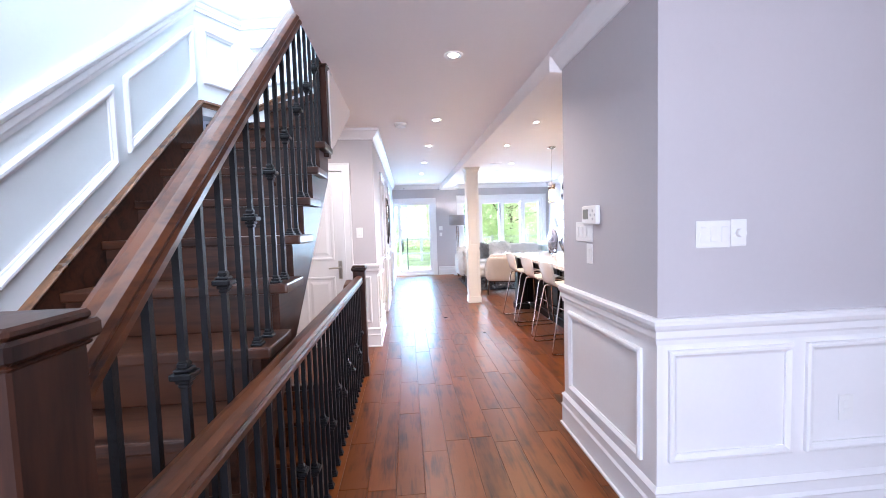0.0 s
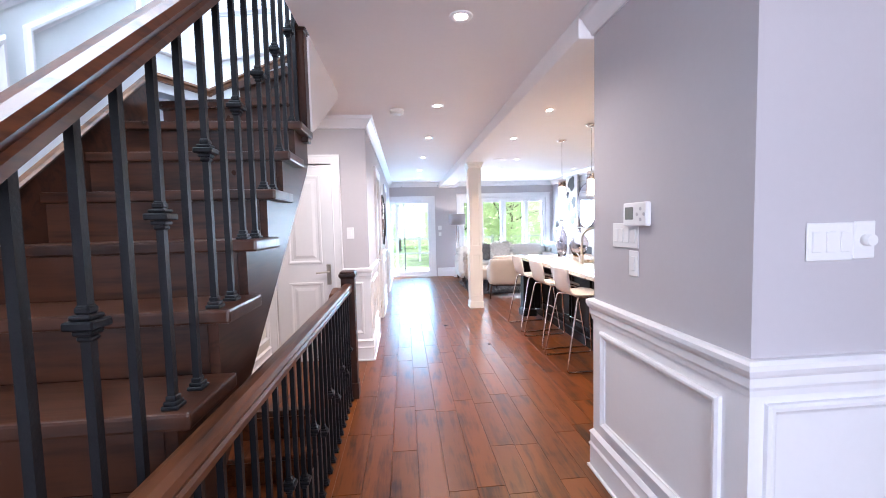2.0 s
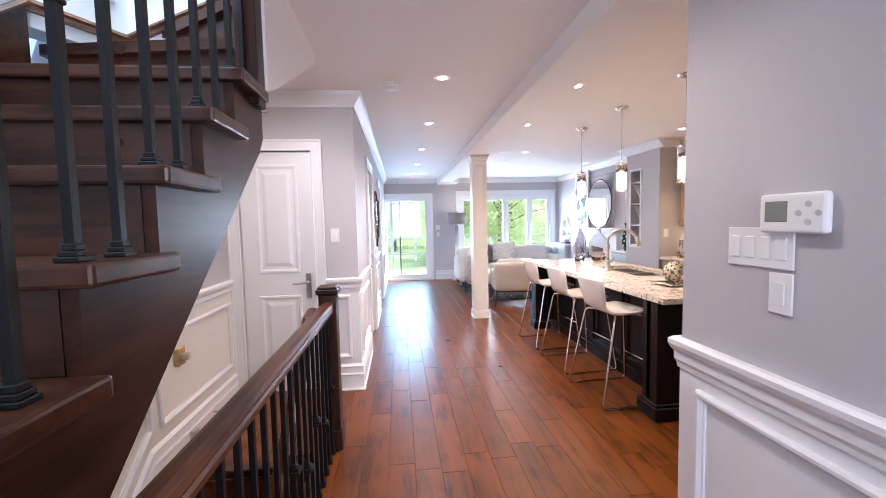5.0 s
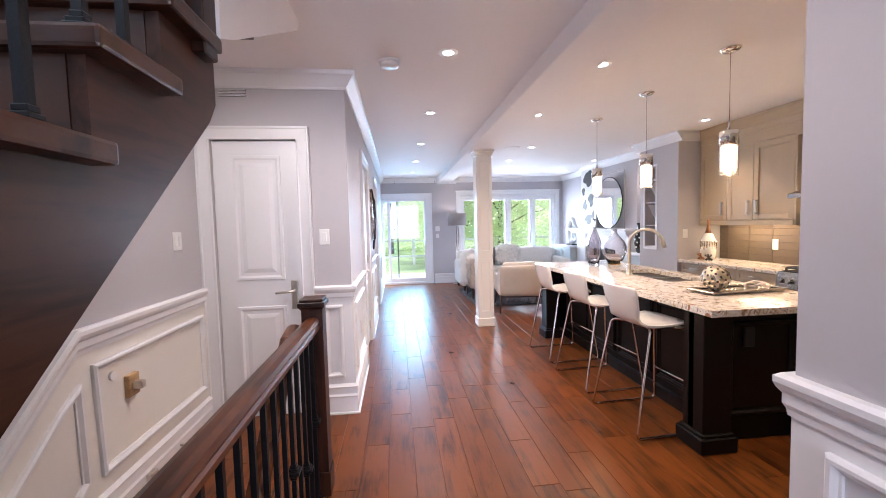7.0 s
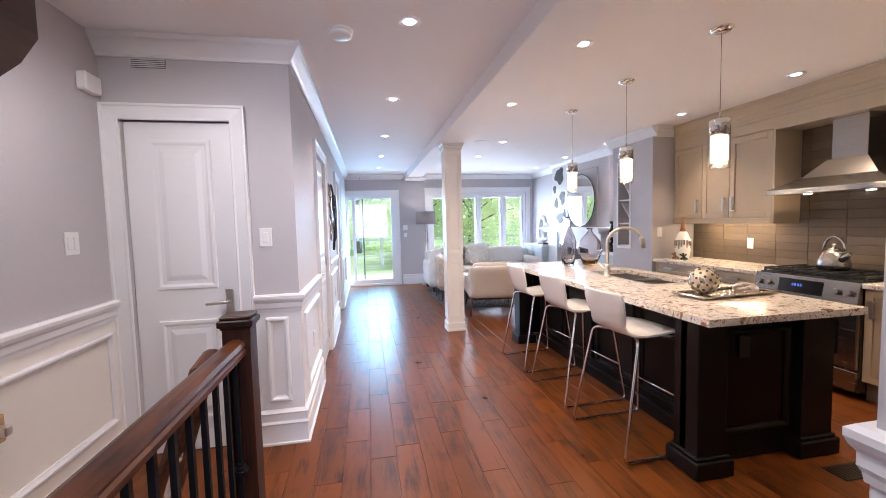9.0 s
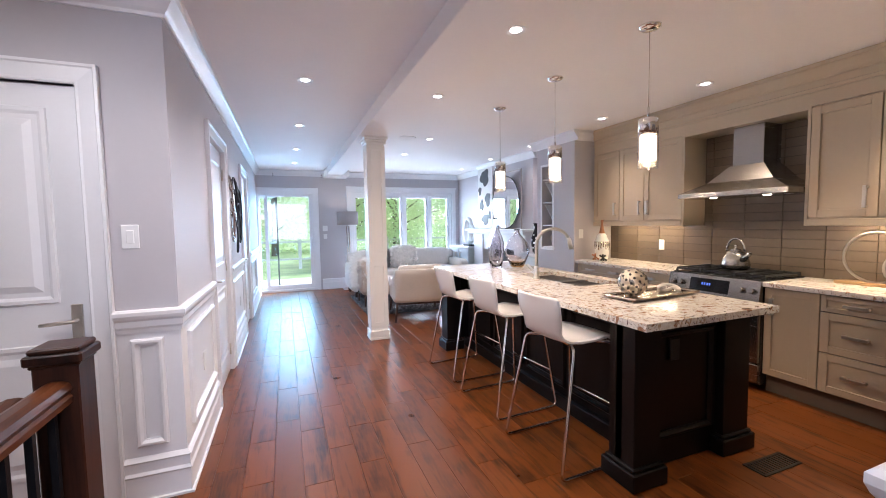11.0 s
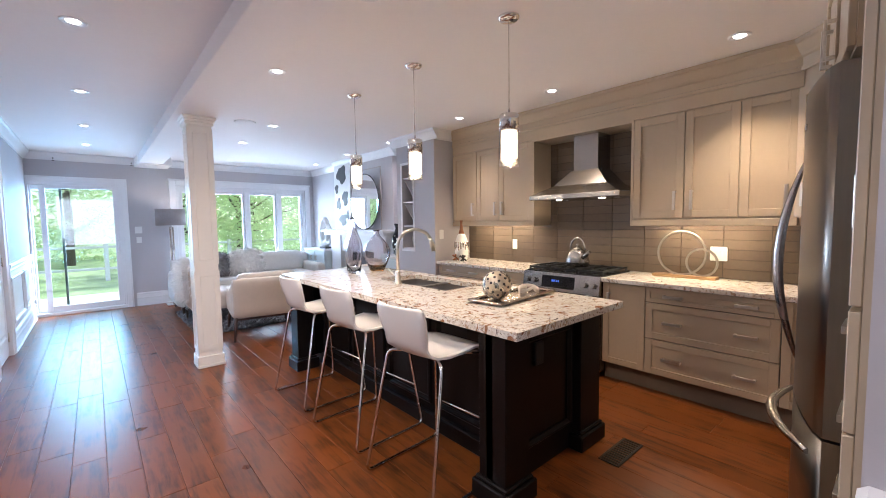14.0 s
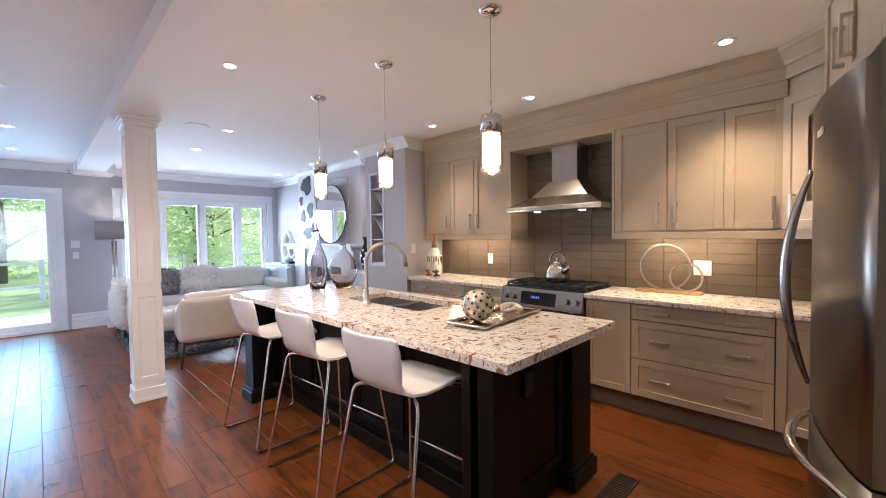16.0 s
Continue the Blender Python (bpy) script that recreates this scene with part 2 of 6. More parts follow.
M_CAB = mat("taupe_cabinet_paint", (0.53, 0.435, 0.31), 0.38, var=0.03, scale=2.5, bump=0.02, bump_scale=120)
M_TOE = mat("toe_kick_paint", (0.17, 0.135, 0.105), 0.5)
M_HANDLE = mat("bright_bowed_steel", (0.46, 0.44, 0.43), 0.25, metal=1.0)
M_PENDGLASS = glass("pendant_glass", (0.93, 0.93, 0.93), gloss=0.12)
M_CABGAP = mat("cabinet_shadow_gap", (0.10, 0.085, 0.07), 0.7)
M_ISL = mat("espresso_cabinet_paint", (0.0085, 0.0065, 0.0065), 0.34, var=0.2, scale=3, bump=0.03, spec=0.18)
M_GRANITE = granite_mat()
M_TILE = mat("glazed_taupe_tile", (0.15, 0.115, 0.085), 0.08, var=0.08, scale=4, rand=0.10, rough_var=0.03)
M_GROUT = mat("grout", (0.07, 0.055, 0.045), 0.8)
M_STEEL = mat("brushed_steel", (0.38, 0.365, 0.35), 0.26, metal=1.0, var=0.03, scale=5, stretch=(1, 1, 60), rough_var=0.04)
M_FRIDGE = mat("dark_brushed_steel", (0.26, 0.242, 0.225), 0.32, metal=1.0, var=0.05, scale=4, stretch=(20, 20, 1), rough_var=0.03)
M_CHROME = mat("chrome", (0.78, 0.77, 0.76), 0.09, metal=1.0, var=0.02, rough_var=0.03)
M_NICKEL = mat("satin_nickel", (0.66, 0.62, 0.56), 0.33, metal=1.0, var=0.04)
M_BLACK = mat("black_cast_iron", (0.012, 0.012, 0.013), 0.5, bump=0.15, bump_scale=150)
M_BLACKGLOSS = mat("black_gloss", (0.010, 0.010, 0.012), 0.08)
M_SHELL = mat("white_plywood_shell", (0.86, 0.84, 0.80), 0.22, var=0.01, scale=3)
M_LEATHER = mat("cream_leather", (0.66, 0.58, 0.50), 0.45, var=0.05, scale=4, bump=0.12, bump_scale=260)
M_FUR = mat("white_fur", (0.82, 0.80, 0.77), 0.9, var=0.12, scale=22, bump=0.6, bump_scale=80)
M_GREYFUR = mat("grey_fur", (0.24, 0.24, 0.25), 0.9, var=0.35, scale=26, bump=0.6, bump_scale=80)
M_SOFA = mat("white_sofa_fabric", (0.74, 0.72, 0.69), 0.85, var=0.05, scale=12, bump=0.3, bump_scale=400)
M_RUG = mat("grey_shag", (0.16, 0.16, 0.17), 0.95, var=0.5, scale=18, bump=0.5, bump_scale=90, rand=0.4)
M_DARKWOOD = wood_mat("dark_leg_wood", (0.018, 0.009, 0.006), (0.060, 0.026, 0.015), 0.35, 2)
M_PLASTIC = mat("white_plastic", (0.80, 0.80, 0.80), 0.35, var=0.015)
M_GLASS = glass("window_glass", (0.97, 1.0, 0.985))
M_CLEAR = glass("clear_glass", (0.96, 0.97, 0.98))
M_SMOKE = glass("smoky_glass", (0.93, 0.915, 0.925), thin=False)
M_SINK = mat("dark_composite_sink", (0.055, 0.052, 0.052), 0.42, var=0.2, scale=30)
M_AMBER = glass("amber_glass", (0.95, 0.72, 0.40))
M_MIRROR = mat("mirror", (0.90, 0.91, 0.92), 0.015, metal=1.0, var=0.0, rough_var=0.0)
M_BULB = glow("warm_lamp_glow", (1.0, 0.86, 0.62), 7.0)
M_DIFF = glow("pendant_diffuser_glow", (1.0, 0.82, 0.56), 1.7)
M_POT = glow("downlight_glow", (1.0, 0.92, 0.80), 9.0)
M_SHADE = mat("grey_linen_shade", (0.36, 0.33, 0.33), 0.8, var=0.06, scale=30, bump=0.2, bump_scale=300)
M_DISPLAY = glow("clock_display", (0.10, 0.20, 0.8), 0.35)
M_OAK = wood_mat("light_oak", (0.30, 0.17, 0.07), (0.55, 0.36, 0.17), 0.4, 1)
M_COPPER = mat("copper_resin", (0.42, 0.20, 0.11), 0.3, metal=0.7)
M_WHITECER = mat("white_ceramic", (0.80, 0.79, 0.77), 0.3, var=0.03, scale=5)
M_GOLDBALL = mat("champagne_metal", (0.66, 0.58, 0.46), 0.28, metal=0.7, var=0.2, scale=14)
M_SILVER = mat("hammered_silver", (0.55, 0.50, 0.46), 0.2, metal=1.0, var=0.15, scale=12, bump=0.3, bump_scale=30)
M_ROPE = mat("pale_rope", (0.66, 0.60, 0.54), 0.8, bump=0.4, bump_scale=200)
M_GREYMETAL = mat("grey_ring_metal", (0.42, 0.38, 0.34), 0.45, metal=0.4, var=0.1)
M_GRASS = mat("lawn_grass", (0.17, 0.26, 0.09), 0.9, var=0.4, scale=1.2, bump=0.5, bump_scale=30, second=(0.32, 0.42, 0.17))
M_LEAF = mat("leaves", (0.17, 0.26, 0.09), 0.6, var=0.2, scale=2, rand=0.45, second=(0.31, 0.41, 0.17))


def let_light_through(m, tint, share):
    """Leaves pass part of the sunlight from their far side."""
    n, l = m.node_tree.nodes, m.node_tree.links
    tr_, mx_ = n.new("ShaderNodeBsdfTranslucent"), n.new("ShaderNodeMixShader")
    tr_.inputs["Color"].default_value, mx_.inputs[0].default_value = (*tint, 1), share
    l.new(n["Principled BSDF"].outputs[0], mx_.inputs[1]), l.new(tr_.outputs[0], mx_.inputs[2])
    l.new(mx_.outputs[0], n["Material Output"].inputs[0])


let_light_through(M_LEAF, (0.86, 0.93, 0.62), 0.70)
M_BARK = mat("bark", (0.10, 0.075, 0.055), 0.9, var=0.3, scale=10, stretch=(6, 6, 1), bump=0.6, bump_scale=25)
M_DECK = mat("deck_paint", (0.55, 0.54, 0.52), 0.6, var=0.08, scale=6)
M_GREENPOST = mat("dark_green_frame", (0.035, 0.06, 0.05), 0.5)
M_TEAL = mat("pale_blue_paint", (0.60, 0.68, 0.72), 0.4, var=0.02)
M_VENTBRONZE = mat("bronze_register", (0.022, 0.015, 0.011), 0.45, metal=0.4)
M_PRINTBLACK = mat("print_black", (0.02, 0.02, 0.022), 0.5)

# ---- builders ----
ORG = {}


def V(*a):
    return Vector(a)


def box(bm, x0, x1, y0, y1, z0, z1, bev=0.0, seg=1):
    r = bmesh.ops.create_cube(bm, size=1.0)
    vs = r["verts"]
    for v in vs:
        v.co = Vector((x0 + (v.co.x + 0.5) * (x1 - x0), y0 + (v.co.y + 0.5) * (y1 - y0), z0 + (v.co.z + 0.5) * (z1 - z0)))
    if bev:
        bev = min(bev, 0.45 * min(abs(x1 - x0), abs(y1 - y0), abs(z1 - z0)))
        es = list({e for v in vs for e in v.link_edges})
        bmesh.ops.bevel(bm, geom=es, offset=bev, segments=seg, affect="EDGES", profile=0.6)
    return bm


def B(*boxes, bev=0.0, seg=1):
    bm = bmesh.new()
    for b in boxes:
        box(bm, *b, bev=bev, seg=seg)
    return bm


def tube(bm, pts, r, sides=10, closed=False, flat=1.0):
    """A round bar along the points. r: one radius, or one for each point."""
    pts = [Vector(p) for p in pts]
    n = len(pts)
    rs = r if isinstance(r, (list, tuple)) else [r] * n
    rings, up = [], None
    for i, p in enumerate(pts):
        a = pts[(i - 1) % n] if (closed or i > 0) else p
        b = pts[(i + 1) % n] if (closed or i < n - 1) else p
        d = (b - a).normalized()
        if up is None:
            up = d.orthogonal().normalized()
        up = (up - d * up.dot(d)).normalized()
        side = d.cross(up)
        rings.append([bm.verts.new(p + (up * math.cos(2 * math.pi * k / sides) + side * math.sin(2 * math.pi * k / sides) * flat) * rs[i])
                      for k in range(sides)])
    for i in range(n if closed else n - 1):
        A, C = rings[i], rings[(i + 1) % n]
        for k in range(sides):
            f = bm.faces.new((A[k], A[(k + 1) % sides], C[(k + 1) % sides], C[k]))
            f.smooth = True
    if not closed:
        bm.faces.new(rings[0][::-1]), bm.faces.new(rings[-1])
    return bm


def T(*runs, r=0.01, sides=10, closed=False):
    bm = bmesh.new()
    for pts in runs:
        tube(bm, pts, r, sides, closed)
    return bm


def bend(pts, rad, steps=5):
    """Rounds the inner corners of a run of points."""
    pts = [Vector(p) for p in pts]
    out = [pts[0]]
    for a, b, c in zip(pts, pts[1:], pts[2:]):
        u, w = (a - b), (c - b)
        k = min(rad, u.length * 0.45, w.length * 0.45)
        s, e = b + u.normalized() * k, b + w.normalized() * k
        for i in range(steps + 1):
            q = i / steps
            out.append(s * (1 - q) ** 2 + b * 2 * q * (1 - q) + e * q * q)
    out.append(pts[-1])
    return out


def lathe(profile, cx, cy, sides=28, bm=None):
    """A turned body from (radius, z) pairs round a vertical axis."""
    bm = bm or bmesh.new()
    rings = [[bm.verts.new((cx + r * math.cos(2 * math.pi * k / sides), cy + r * math.sin(2 * math.pi * k / sides), z)) for k in range(sides)]
             for r, z in profile]
    for A, C in zip(rings, rings[1:]):
        for k in range(sides):
            bm.faces.new((A[k], A[(k + 1) % sides], C[(k + 1) % sides], C[k])).smooth = True
    bm.faces.new(rings[0][::-1]), bm.faces.new(rings[-1])
    return bm


def prism(bm, poly, a0, a1, axis):
    """Extrudes a polygon given in the other two axes along one axis (0 x, 1 y, 2 z)."""
    def at(u, v, a):
        return [(a, u, v), (u, a, v), (u, v, a)][axis]
    A = [bm.verts.new(at(u, v, a0)) for u, v in poly]
    C = [bm.verts.new(at(u, v, a1)) for u, v in poly]
    bm.faces.new(A), bm.faces.new(C[::-1])
    n = len(poly)
    for i in range(n):
        bm.faces.new((A[i], C[i], C[(i + 1) % n], A[(i + 1) % n]))
    return bm


def strip(bm, p0, p1, out, profile):
    """A moulding: the closed profile of (out, up) pairs run from p0 to p1; out is the way off the wall."""
    p0, p1, out = Vector(p0), Vector(p1), Vector(out)
    up = V(0, 0, 1)
    A = [bm.verts.new(p0 + out * a + up * b) for a, b in profile]
    C = [bm.verts.new(p1 + out * a + up * b) for a, b in profile]
    bm.faces.new(A), bm.faces.new(C[::-1])
    n = len(profile)
    for i in range(n):
        bm.faces.new((A[i], A[(i + 1) % n], C[(i + 1) % n], C[i]))
    return bm


def mitred(bm, path, outs, z, profile):
    """A moulding along a level path, mitred at its corners; outs: the wall's normal on each leg."""
    rings = []
    for i, (px_, py_) in enumerate(path):
        a, b = V(*outs[max(0, i - 1)]), V(*outs[min(len(outs) - 1, i)])
        o = a if a == b else a + b
        rings.append([bm.verts.new((px_ + o.x * u, py_ + o.y * u, z + w)) for u, w in profile])
    for A, C in zip(rings, rings[1:]):
        for k in range(len(profile)):
            bm.faces.new((A[k], A[(k + 1) % len(profile)], C[(k + 1) % len(profile)], C[k]))
    bm.faces.new(rings[0]), bm.faces.new(rings[-1][::-1])
    return bm


def inset(pts, d, nrm):
    n, res = len(pts), []
    for i in range(n):
        a, b, c = pts[i - 1], pts[i], pts[(i + 1) % n]
        e1, e2 = (b - a).normalized(), (c - b).normalized()
        n1, n2 = nrm.cross(e1), nrm.cross(e2)
        k = 1 + n1.dot(n2)
        res.append(b + (n1 + n2) * (d / max(k, 0.2)))
    return res


FRAME_RINGS = ((0, 0), (0, 0.014), (0.008, 0.021), (0.018, 0.021), (0.030, 0.010), (0.036, 0.008), (0.036, 0))


def moulding(bm, pts, nrm, rings=FRAME_RINGS):
    """A mitred picture-frame moulding on a wall, round the polygon pts (counter-clockwise seen from the nrm side)."""
    pts, nrm = [Vector(p) for p in pts], Vector(nrm)
    loops = [[bm.verts.new(q + nrm * h) for q in inset(pts, d, nrm)] for d, h in rings]
    m = len(pts)
    for A, C in zip(loops, loops[1:]):
        for i in range(m):
            bm.faces.new((A[i], A[(i + 1) % m], C[(i + 1) % m], C[i]))
    return bm


def finish(bm, name, material):
    bmesh.ops.recalc_face_normals(bm, faces=bm.faces)
    me = bpy.data.meshes.new(name)
    bm.to_mesh(me)
    bm.free()
    me.materials.append(material)
    return me


def thing(name, loc, label, category, group="", kind=""):
    ob = new(name)
    ob.location = loc
    ORG[ob] = Vector(loc)
    return tagged(ob, label, category, group, kind)


def part(name, bm, material, parent, label=""):
    bmesh.ops.translate(bm, verts=bm.verts, vec=-ORG[parent])
    ob = new(name, finish(bm, name, material))
    ob.parent = parent
    ORG[ob] = ORG[parent]
    return tagged(ob, label) if label else ob


def solo(name, bm, material, label, category, group="", kind=""):
    """A thing that is one mesh, its origin at its base."""
    xs, ys, zs = ([v.co[i] for v in bm.verts] for i in range(3))
    o = V((min(xs) + max(xs)) / 2, (min(ys) + max(ys)) / 2, min(zs))
    bmesh.ops.translate(bm, verts=bm.verts, vec=-o)
    ob = new(name, finish(bm, name, material))
    ob.location = o
    ORG[ob] = o
    return tagged(ob, label, category, group, kind)


def structure(name, bm, material, label, category):
    ob = new(name, finish(bm, name, material))
    ORG[ob] = V(0, 0, 0)
    return tagged(ob, label, category, kind="structure")


BASE_P = ((0, 0), (0.030, 0), (0.030, 0.012), (0.018, 0.014), (0.018, 0.10), (0.018, 0.125), (0.024, 0.135), (0.016, 0.15), (0.016, 0.195), (0.022, 0.205), (0.006, 0.225), (0, 0.225))
RAIL_P = ((0, 0), (0.010, 0.0), (0.013, 0.02), (0.019, 0.032), (0.019, 0.06), (0.028, 0.072), (0.034, 0.088), (0.034, 0.105), (0.022, 0.115), (0, 0.115))
CROWN_P = ((0, 0), (0.0, -0.115), (0.012, -0.115), (0.016, -0.10), (0.030, -0.085), (0.065, -0.035), (0.078, -0.028), (0.082, -0.012), (0.082, 0))
RAIL_Z = 0.85

# ---- setting: floors, walls, ceiling ----
XL, XR = 0.60, 5.13            # hall's left wall, kitchen's outer wall
YD, YB = 8.01, 14.47           # wall with the closet door, garden wall
PX, PY0, PY1 = 2.0, 4.95, 5.955  # partition between hall and kitchen
SX = -0.43                     # wall along the stairs
subfloor = structure("floor", B((0.50, 5.2, 0.6, YB + 0.1, -0.12, -0.012), (-0.50, 0.50, 6.98, YD + 0.1, -0.12, -0.012), (-0.6, 0.50, 0.6, 3.80, -0.12, -0.012), (5.2, 7.5, 0.6, 6.0, -0.12, -0.012)),
                     M_GROOVE, "dark underlay beneath the plank floor", "floor")

wall_left = structure("wall_west", B((XL - 0.12, XL, YD + 0.12, 9.10, 0, CEIL), (XL - 0.12, XL, 9.10, 9.92, 2.06, CEIL), (XL - 0.12, XL, 9.92, 11.34, 0, CEIL),
                                     (XL - 0.12, XL, 11.34, 12.16, 2.06, CEIL), (XL - 0.12, XL, 12.16, YB, 0, CEIL)), M_WALL,
                      "pale lavender-grey painted hallway wall above white wainscot", "wall")
wall_closet = structure("wall_closet", B((-0.55, -0.335, YD, YD + 0.12, 0, CEIL), (-0.335, 0.25, YD, YD + 0.12, 2.02, CEIL), (0.25, XL, YD, YD + 0.12, 0, CEIL)), M_WALL,
                        "pale grey wall round the white closet door", "wall")
wall_garden = structure("wall_garden", B((XL - 0.12, 0.605, YB, YB + 0.2, 0, CEIL), (0.605, 1.70, YB, YB + 0.2, 2.05, CEIL), (1.70, 2.46, YB, YB + 0.2, 0, CEIL),
                                         (2.46, 4.80, YB, YB + 0.2, 0, 0.56), (2.46, 4.80, YB, YB + 0.2, 2.06, CEIL), (4.80, XR + 0.15, YB, YB + 0.2, 0, CEIL)), M_WALL,
                        "cool grey painted wall with garden door and wide window", "wall")
wall_kitchen = structure("wall_kitchen", B((XR, XR + 0.15, 4.9, YB, 0, CEIL)), M_WALL, "grey painted outer wall behind kitchen and fireplace", "wall")
wall_partition = structure("wall_partition", B((PX, 2.16, PY0 + 0.10, PY1, 0, CEIL), (PX, 7.4, PY0, PY0 + 0.10, 0, CEIL)), M_WALL,
                           "pale lavender-grey painted partition with white wainscot", "wall")
wall_entry = structure("wall_entry", B((-0.7, 0.2, 0.5, 0.65, 0, 2.9), (2.2, 7.5, 0.5, 0.65, 0, 2.9), (0.2, 2.2, 0.5, 0.65, 2.6, 2.9), (7.35, 7.5, 0.65, PY0, 0, CEIL)), M_WALL,
                       "grey painted wall round the glazed front entry", "wall")
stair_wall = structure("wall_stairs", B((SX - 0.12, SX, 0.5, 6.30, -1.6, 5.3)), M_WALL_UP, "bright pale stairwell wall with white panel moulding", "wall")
bm = bmesh.new()
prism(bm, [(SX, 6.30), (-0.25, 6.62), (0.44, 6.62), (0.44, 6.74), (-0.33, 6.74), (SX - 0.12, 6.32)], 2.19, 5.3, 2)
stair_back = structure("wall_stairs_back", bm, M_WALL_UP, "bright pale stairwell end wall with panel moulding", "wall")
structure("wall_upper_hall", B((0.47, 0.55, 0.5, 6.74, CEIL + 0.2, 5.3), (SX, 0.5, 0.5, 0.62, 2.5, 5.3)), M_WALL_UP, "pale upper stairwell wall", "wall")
structure("ceiling_stairwell", B((-0.6, 0.6, 0.5, 3.2, 5.3, 5.4), (-0.6, 0.6, 6.0, 6.7, 5.3, 5.4), (-0.6, -0.45, 3.2, 6.0, 5.3, 5.4), (0.45, 0.6, 3.2, 6.0, 5.3, 5.4)), M_CEIL, "white stairwell ceiling round a roof window", "ceiling")
ceiling = structure("ceiling", B((0.43, XR + 0.15, 0.5, YB + 0.1, CEIL, CEIL + 0.2), (-0.55, 0.43, 7.28, YD + 0.2, CEIL, CEIL + 0.2), (5.28, 7.5, 0.5, 6, CEIL, CEIL + 0.2), (-0.55, 0.43, 0.5, 2.2, CEIL + 0.3, CEIL + 0.4)), M_CEIL,
                    "smooth white painted ceiling", "ceiling")
bm = bmesh.new()
prism(bm, [(6.74, 2.17), (7.26, 2.43), (7.285, CEIL), (6.74, CEIL)], SX - 0.1, 0.46, 0)
prism(bm, [(6.26, 1.94), (6.36, 1.98), (6.74, 2.17), (6.74, CEIL), (6.26, CEIL)], 0.442, 0.46, 0)
prism(bm, [(6.26, 1.94), (6.36, 1.98), (6.74, 2.17), (6.74, 2.185), (6.26, 1.96)], SX - 0.1, 0.442, 0)
structure("stair_soffit", bm, M_CEIL, "white plastered sloping underside of the upper stairs", "soffit")
# long dropped beam
structure("beam", B((1.92, 2.24, 5.97, 13.95, 2.36, CEIL), bev=0.004), M_CEIL, "white boxed ceiling beam along the hall", "beam")
structure("beam_cross", B((1.90, 2.36, 13.95, YB, 2.34, CEIL), bev=0.004), M_CEIL, "white boxed beam end at the garden wall", "beam")

# mouldings on the walls
bm = bmesh.new()
mitred(bm, [(0.335, YD), (XL, YD), (XL, 9.00)], [(0, -1, 0), (1, 0, 0)], 0, BASE_P), strip(bm, (XL, 10.02, 0), (XL, 11.24, 0), (1, 0, 0), BASE_P), strip(bm, (XL, 12.26, 0), (XL, YB, 0), (1, 0, 0), BASE_P)
part("baseboard", bm, M_TRIM, wall_left)
bm = bmesh.new()
mitred(bm, [(0.335, YD), (XL, YD), (XL, 9.00)], [(0, -1, 0), (1, 0, 0)], RAIL_Z, RAIL_P), strip(bm, (XL, 10.02, RAIL_Z), (XL, 11.24, RAIL_Z), (1, 0, 0), RAIL_P), strip(bm, (XL, 12.26, RAIL_Z), (XL, YB, RAIL_Z), (1, 0, 0), RAIL_P)
part("chair_rail", bm, M_TRIM, wall_left)
# white wainscot boards under the chair rails
part("wainscot", B((XL, XL + 0.004, YD, 9.00, 0, 0.93), (XL, XL + 0.004, 10.02, 11.24, 0, 0.93), (XL, XL + 0.004, 12.26, YB, 0, 0.93), (0.335, XL + 0.004, YD - 0.004, YD, 0, 0.93)), M_TRIM, wall_left)
for y0, y1 in ((8.13, 8.90), (10.12, 11.14), (12.38, 13.32), (13.42, 14.36)):
    part("panel_moulding", moulding(bmesh.new(), [(XL + 0.004, y0, 0.30), (XL + 0.004, y1, 0.30), (XL + 0.004, y1, 0.81), (XL + 0.004, y0, 0.81)], (1, 0, 0)), M_TRIM, wall_left)
part("panel_moulding", moulding(bmesh.new(), [(0.395, YD - 0.004, 0.28), (0.53, YD - 0.004, 0.28), (0.53, YD - 0.004, 0.82), (0.395, YD - 0.004, 0.82)], (0, -1, 0)), M_TRIM, wall_left)
bm = bmesh.new()
mitred(bm, [(-0.43, YD), (XL, YD), (XL, YB)], [(0, -1, 0), (1, 0, 0)], CEIL, CROWN_P)
part("crown_moulding", bm, M_TRIM, wall_left)

bm = bmesh.new()
mitred(bm, [(2.16, PY1), (PX, PY1), (PX, PY0), (7.3, PY0)], [(0, 1, 0), (-1, 0, 0), (0, -1, 0)], 0, BASE_P)
part("baseboard", bm, M_TRIM, wall_partition)
bm = bmesh.new()
mitred(bm, [(2.16, PY1), (PX, PY1), (PX, PY0), (7.3, PY0)], [(0, 1, 0), (-1, 0, 0), (0, -1, 0)], RAIL_Z, RAIL_P)
part("chair_rail", bm, M_TRIM, wall_partition)
part("wainscot", B((PX - 0.004, PX, PY0 - 0.004, PY1 + 0.004, 0, 0.93), (PX, 7.3, PY0 - 0.004, PY0, 0, 0.93), (PX, 2.16, PY1, PY1 + 0.004, 0, 0.93)), M_TRIM, wall_partition)
part("panel_moulding", moulding(bmesh.new(), [(PX - 0.004, 5.86, 0.285), (PX - 0.004, 5.05, 0.285), (PX - 0.004, 5.05, 0.805), (PX - 0.004, 5.86, 0.805)], (-1, 0, 0)), M_TRIM, wall_partition)
for x0, x1 in ((2.045, 2.62), (2.685, 3.26), (3.325, 3.90)):
    part("panel_moulding", moulding(bmesh.new(), [(x0, PY0 - 0.004, 0.335), (x1, PY0 - 0.004, 0.335), (x1, PY0 - 0.004, 0.825), (x0, PY0 - 0.004, 0.825)], (0, -1, 0)), M_TRIM, wall_partition)
bm = bmesh.new()
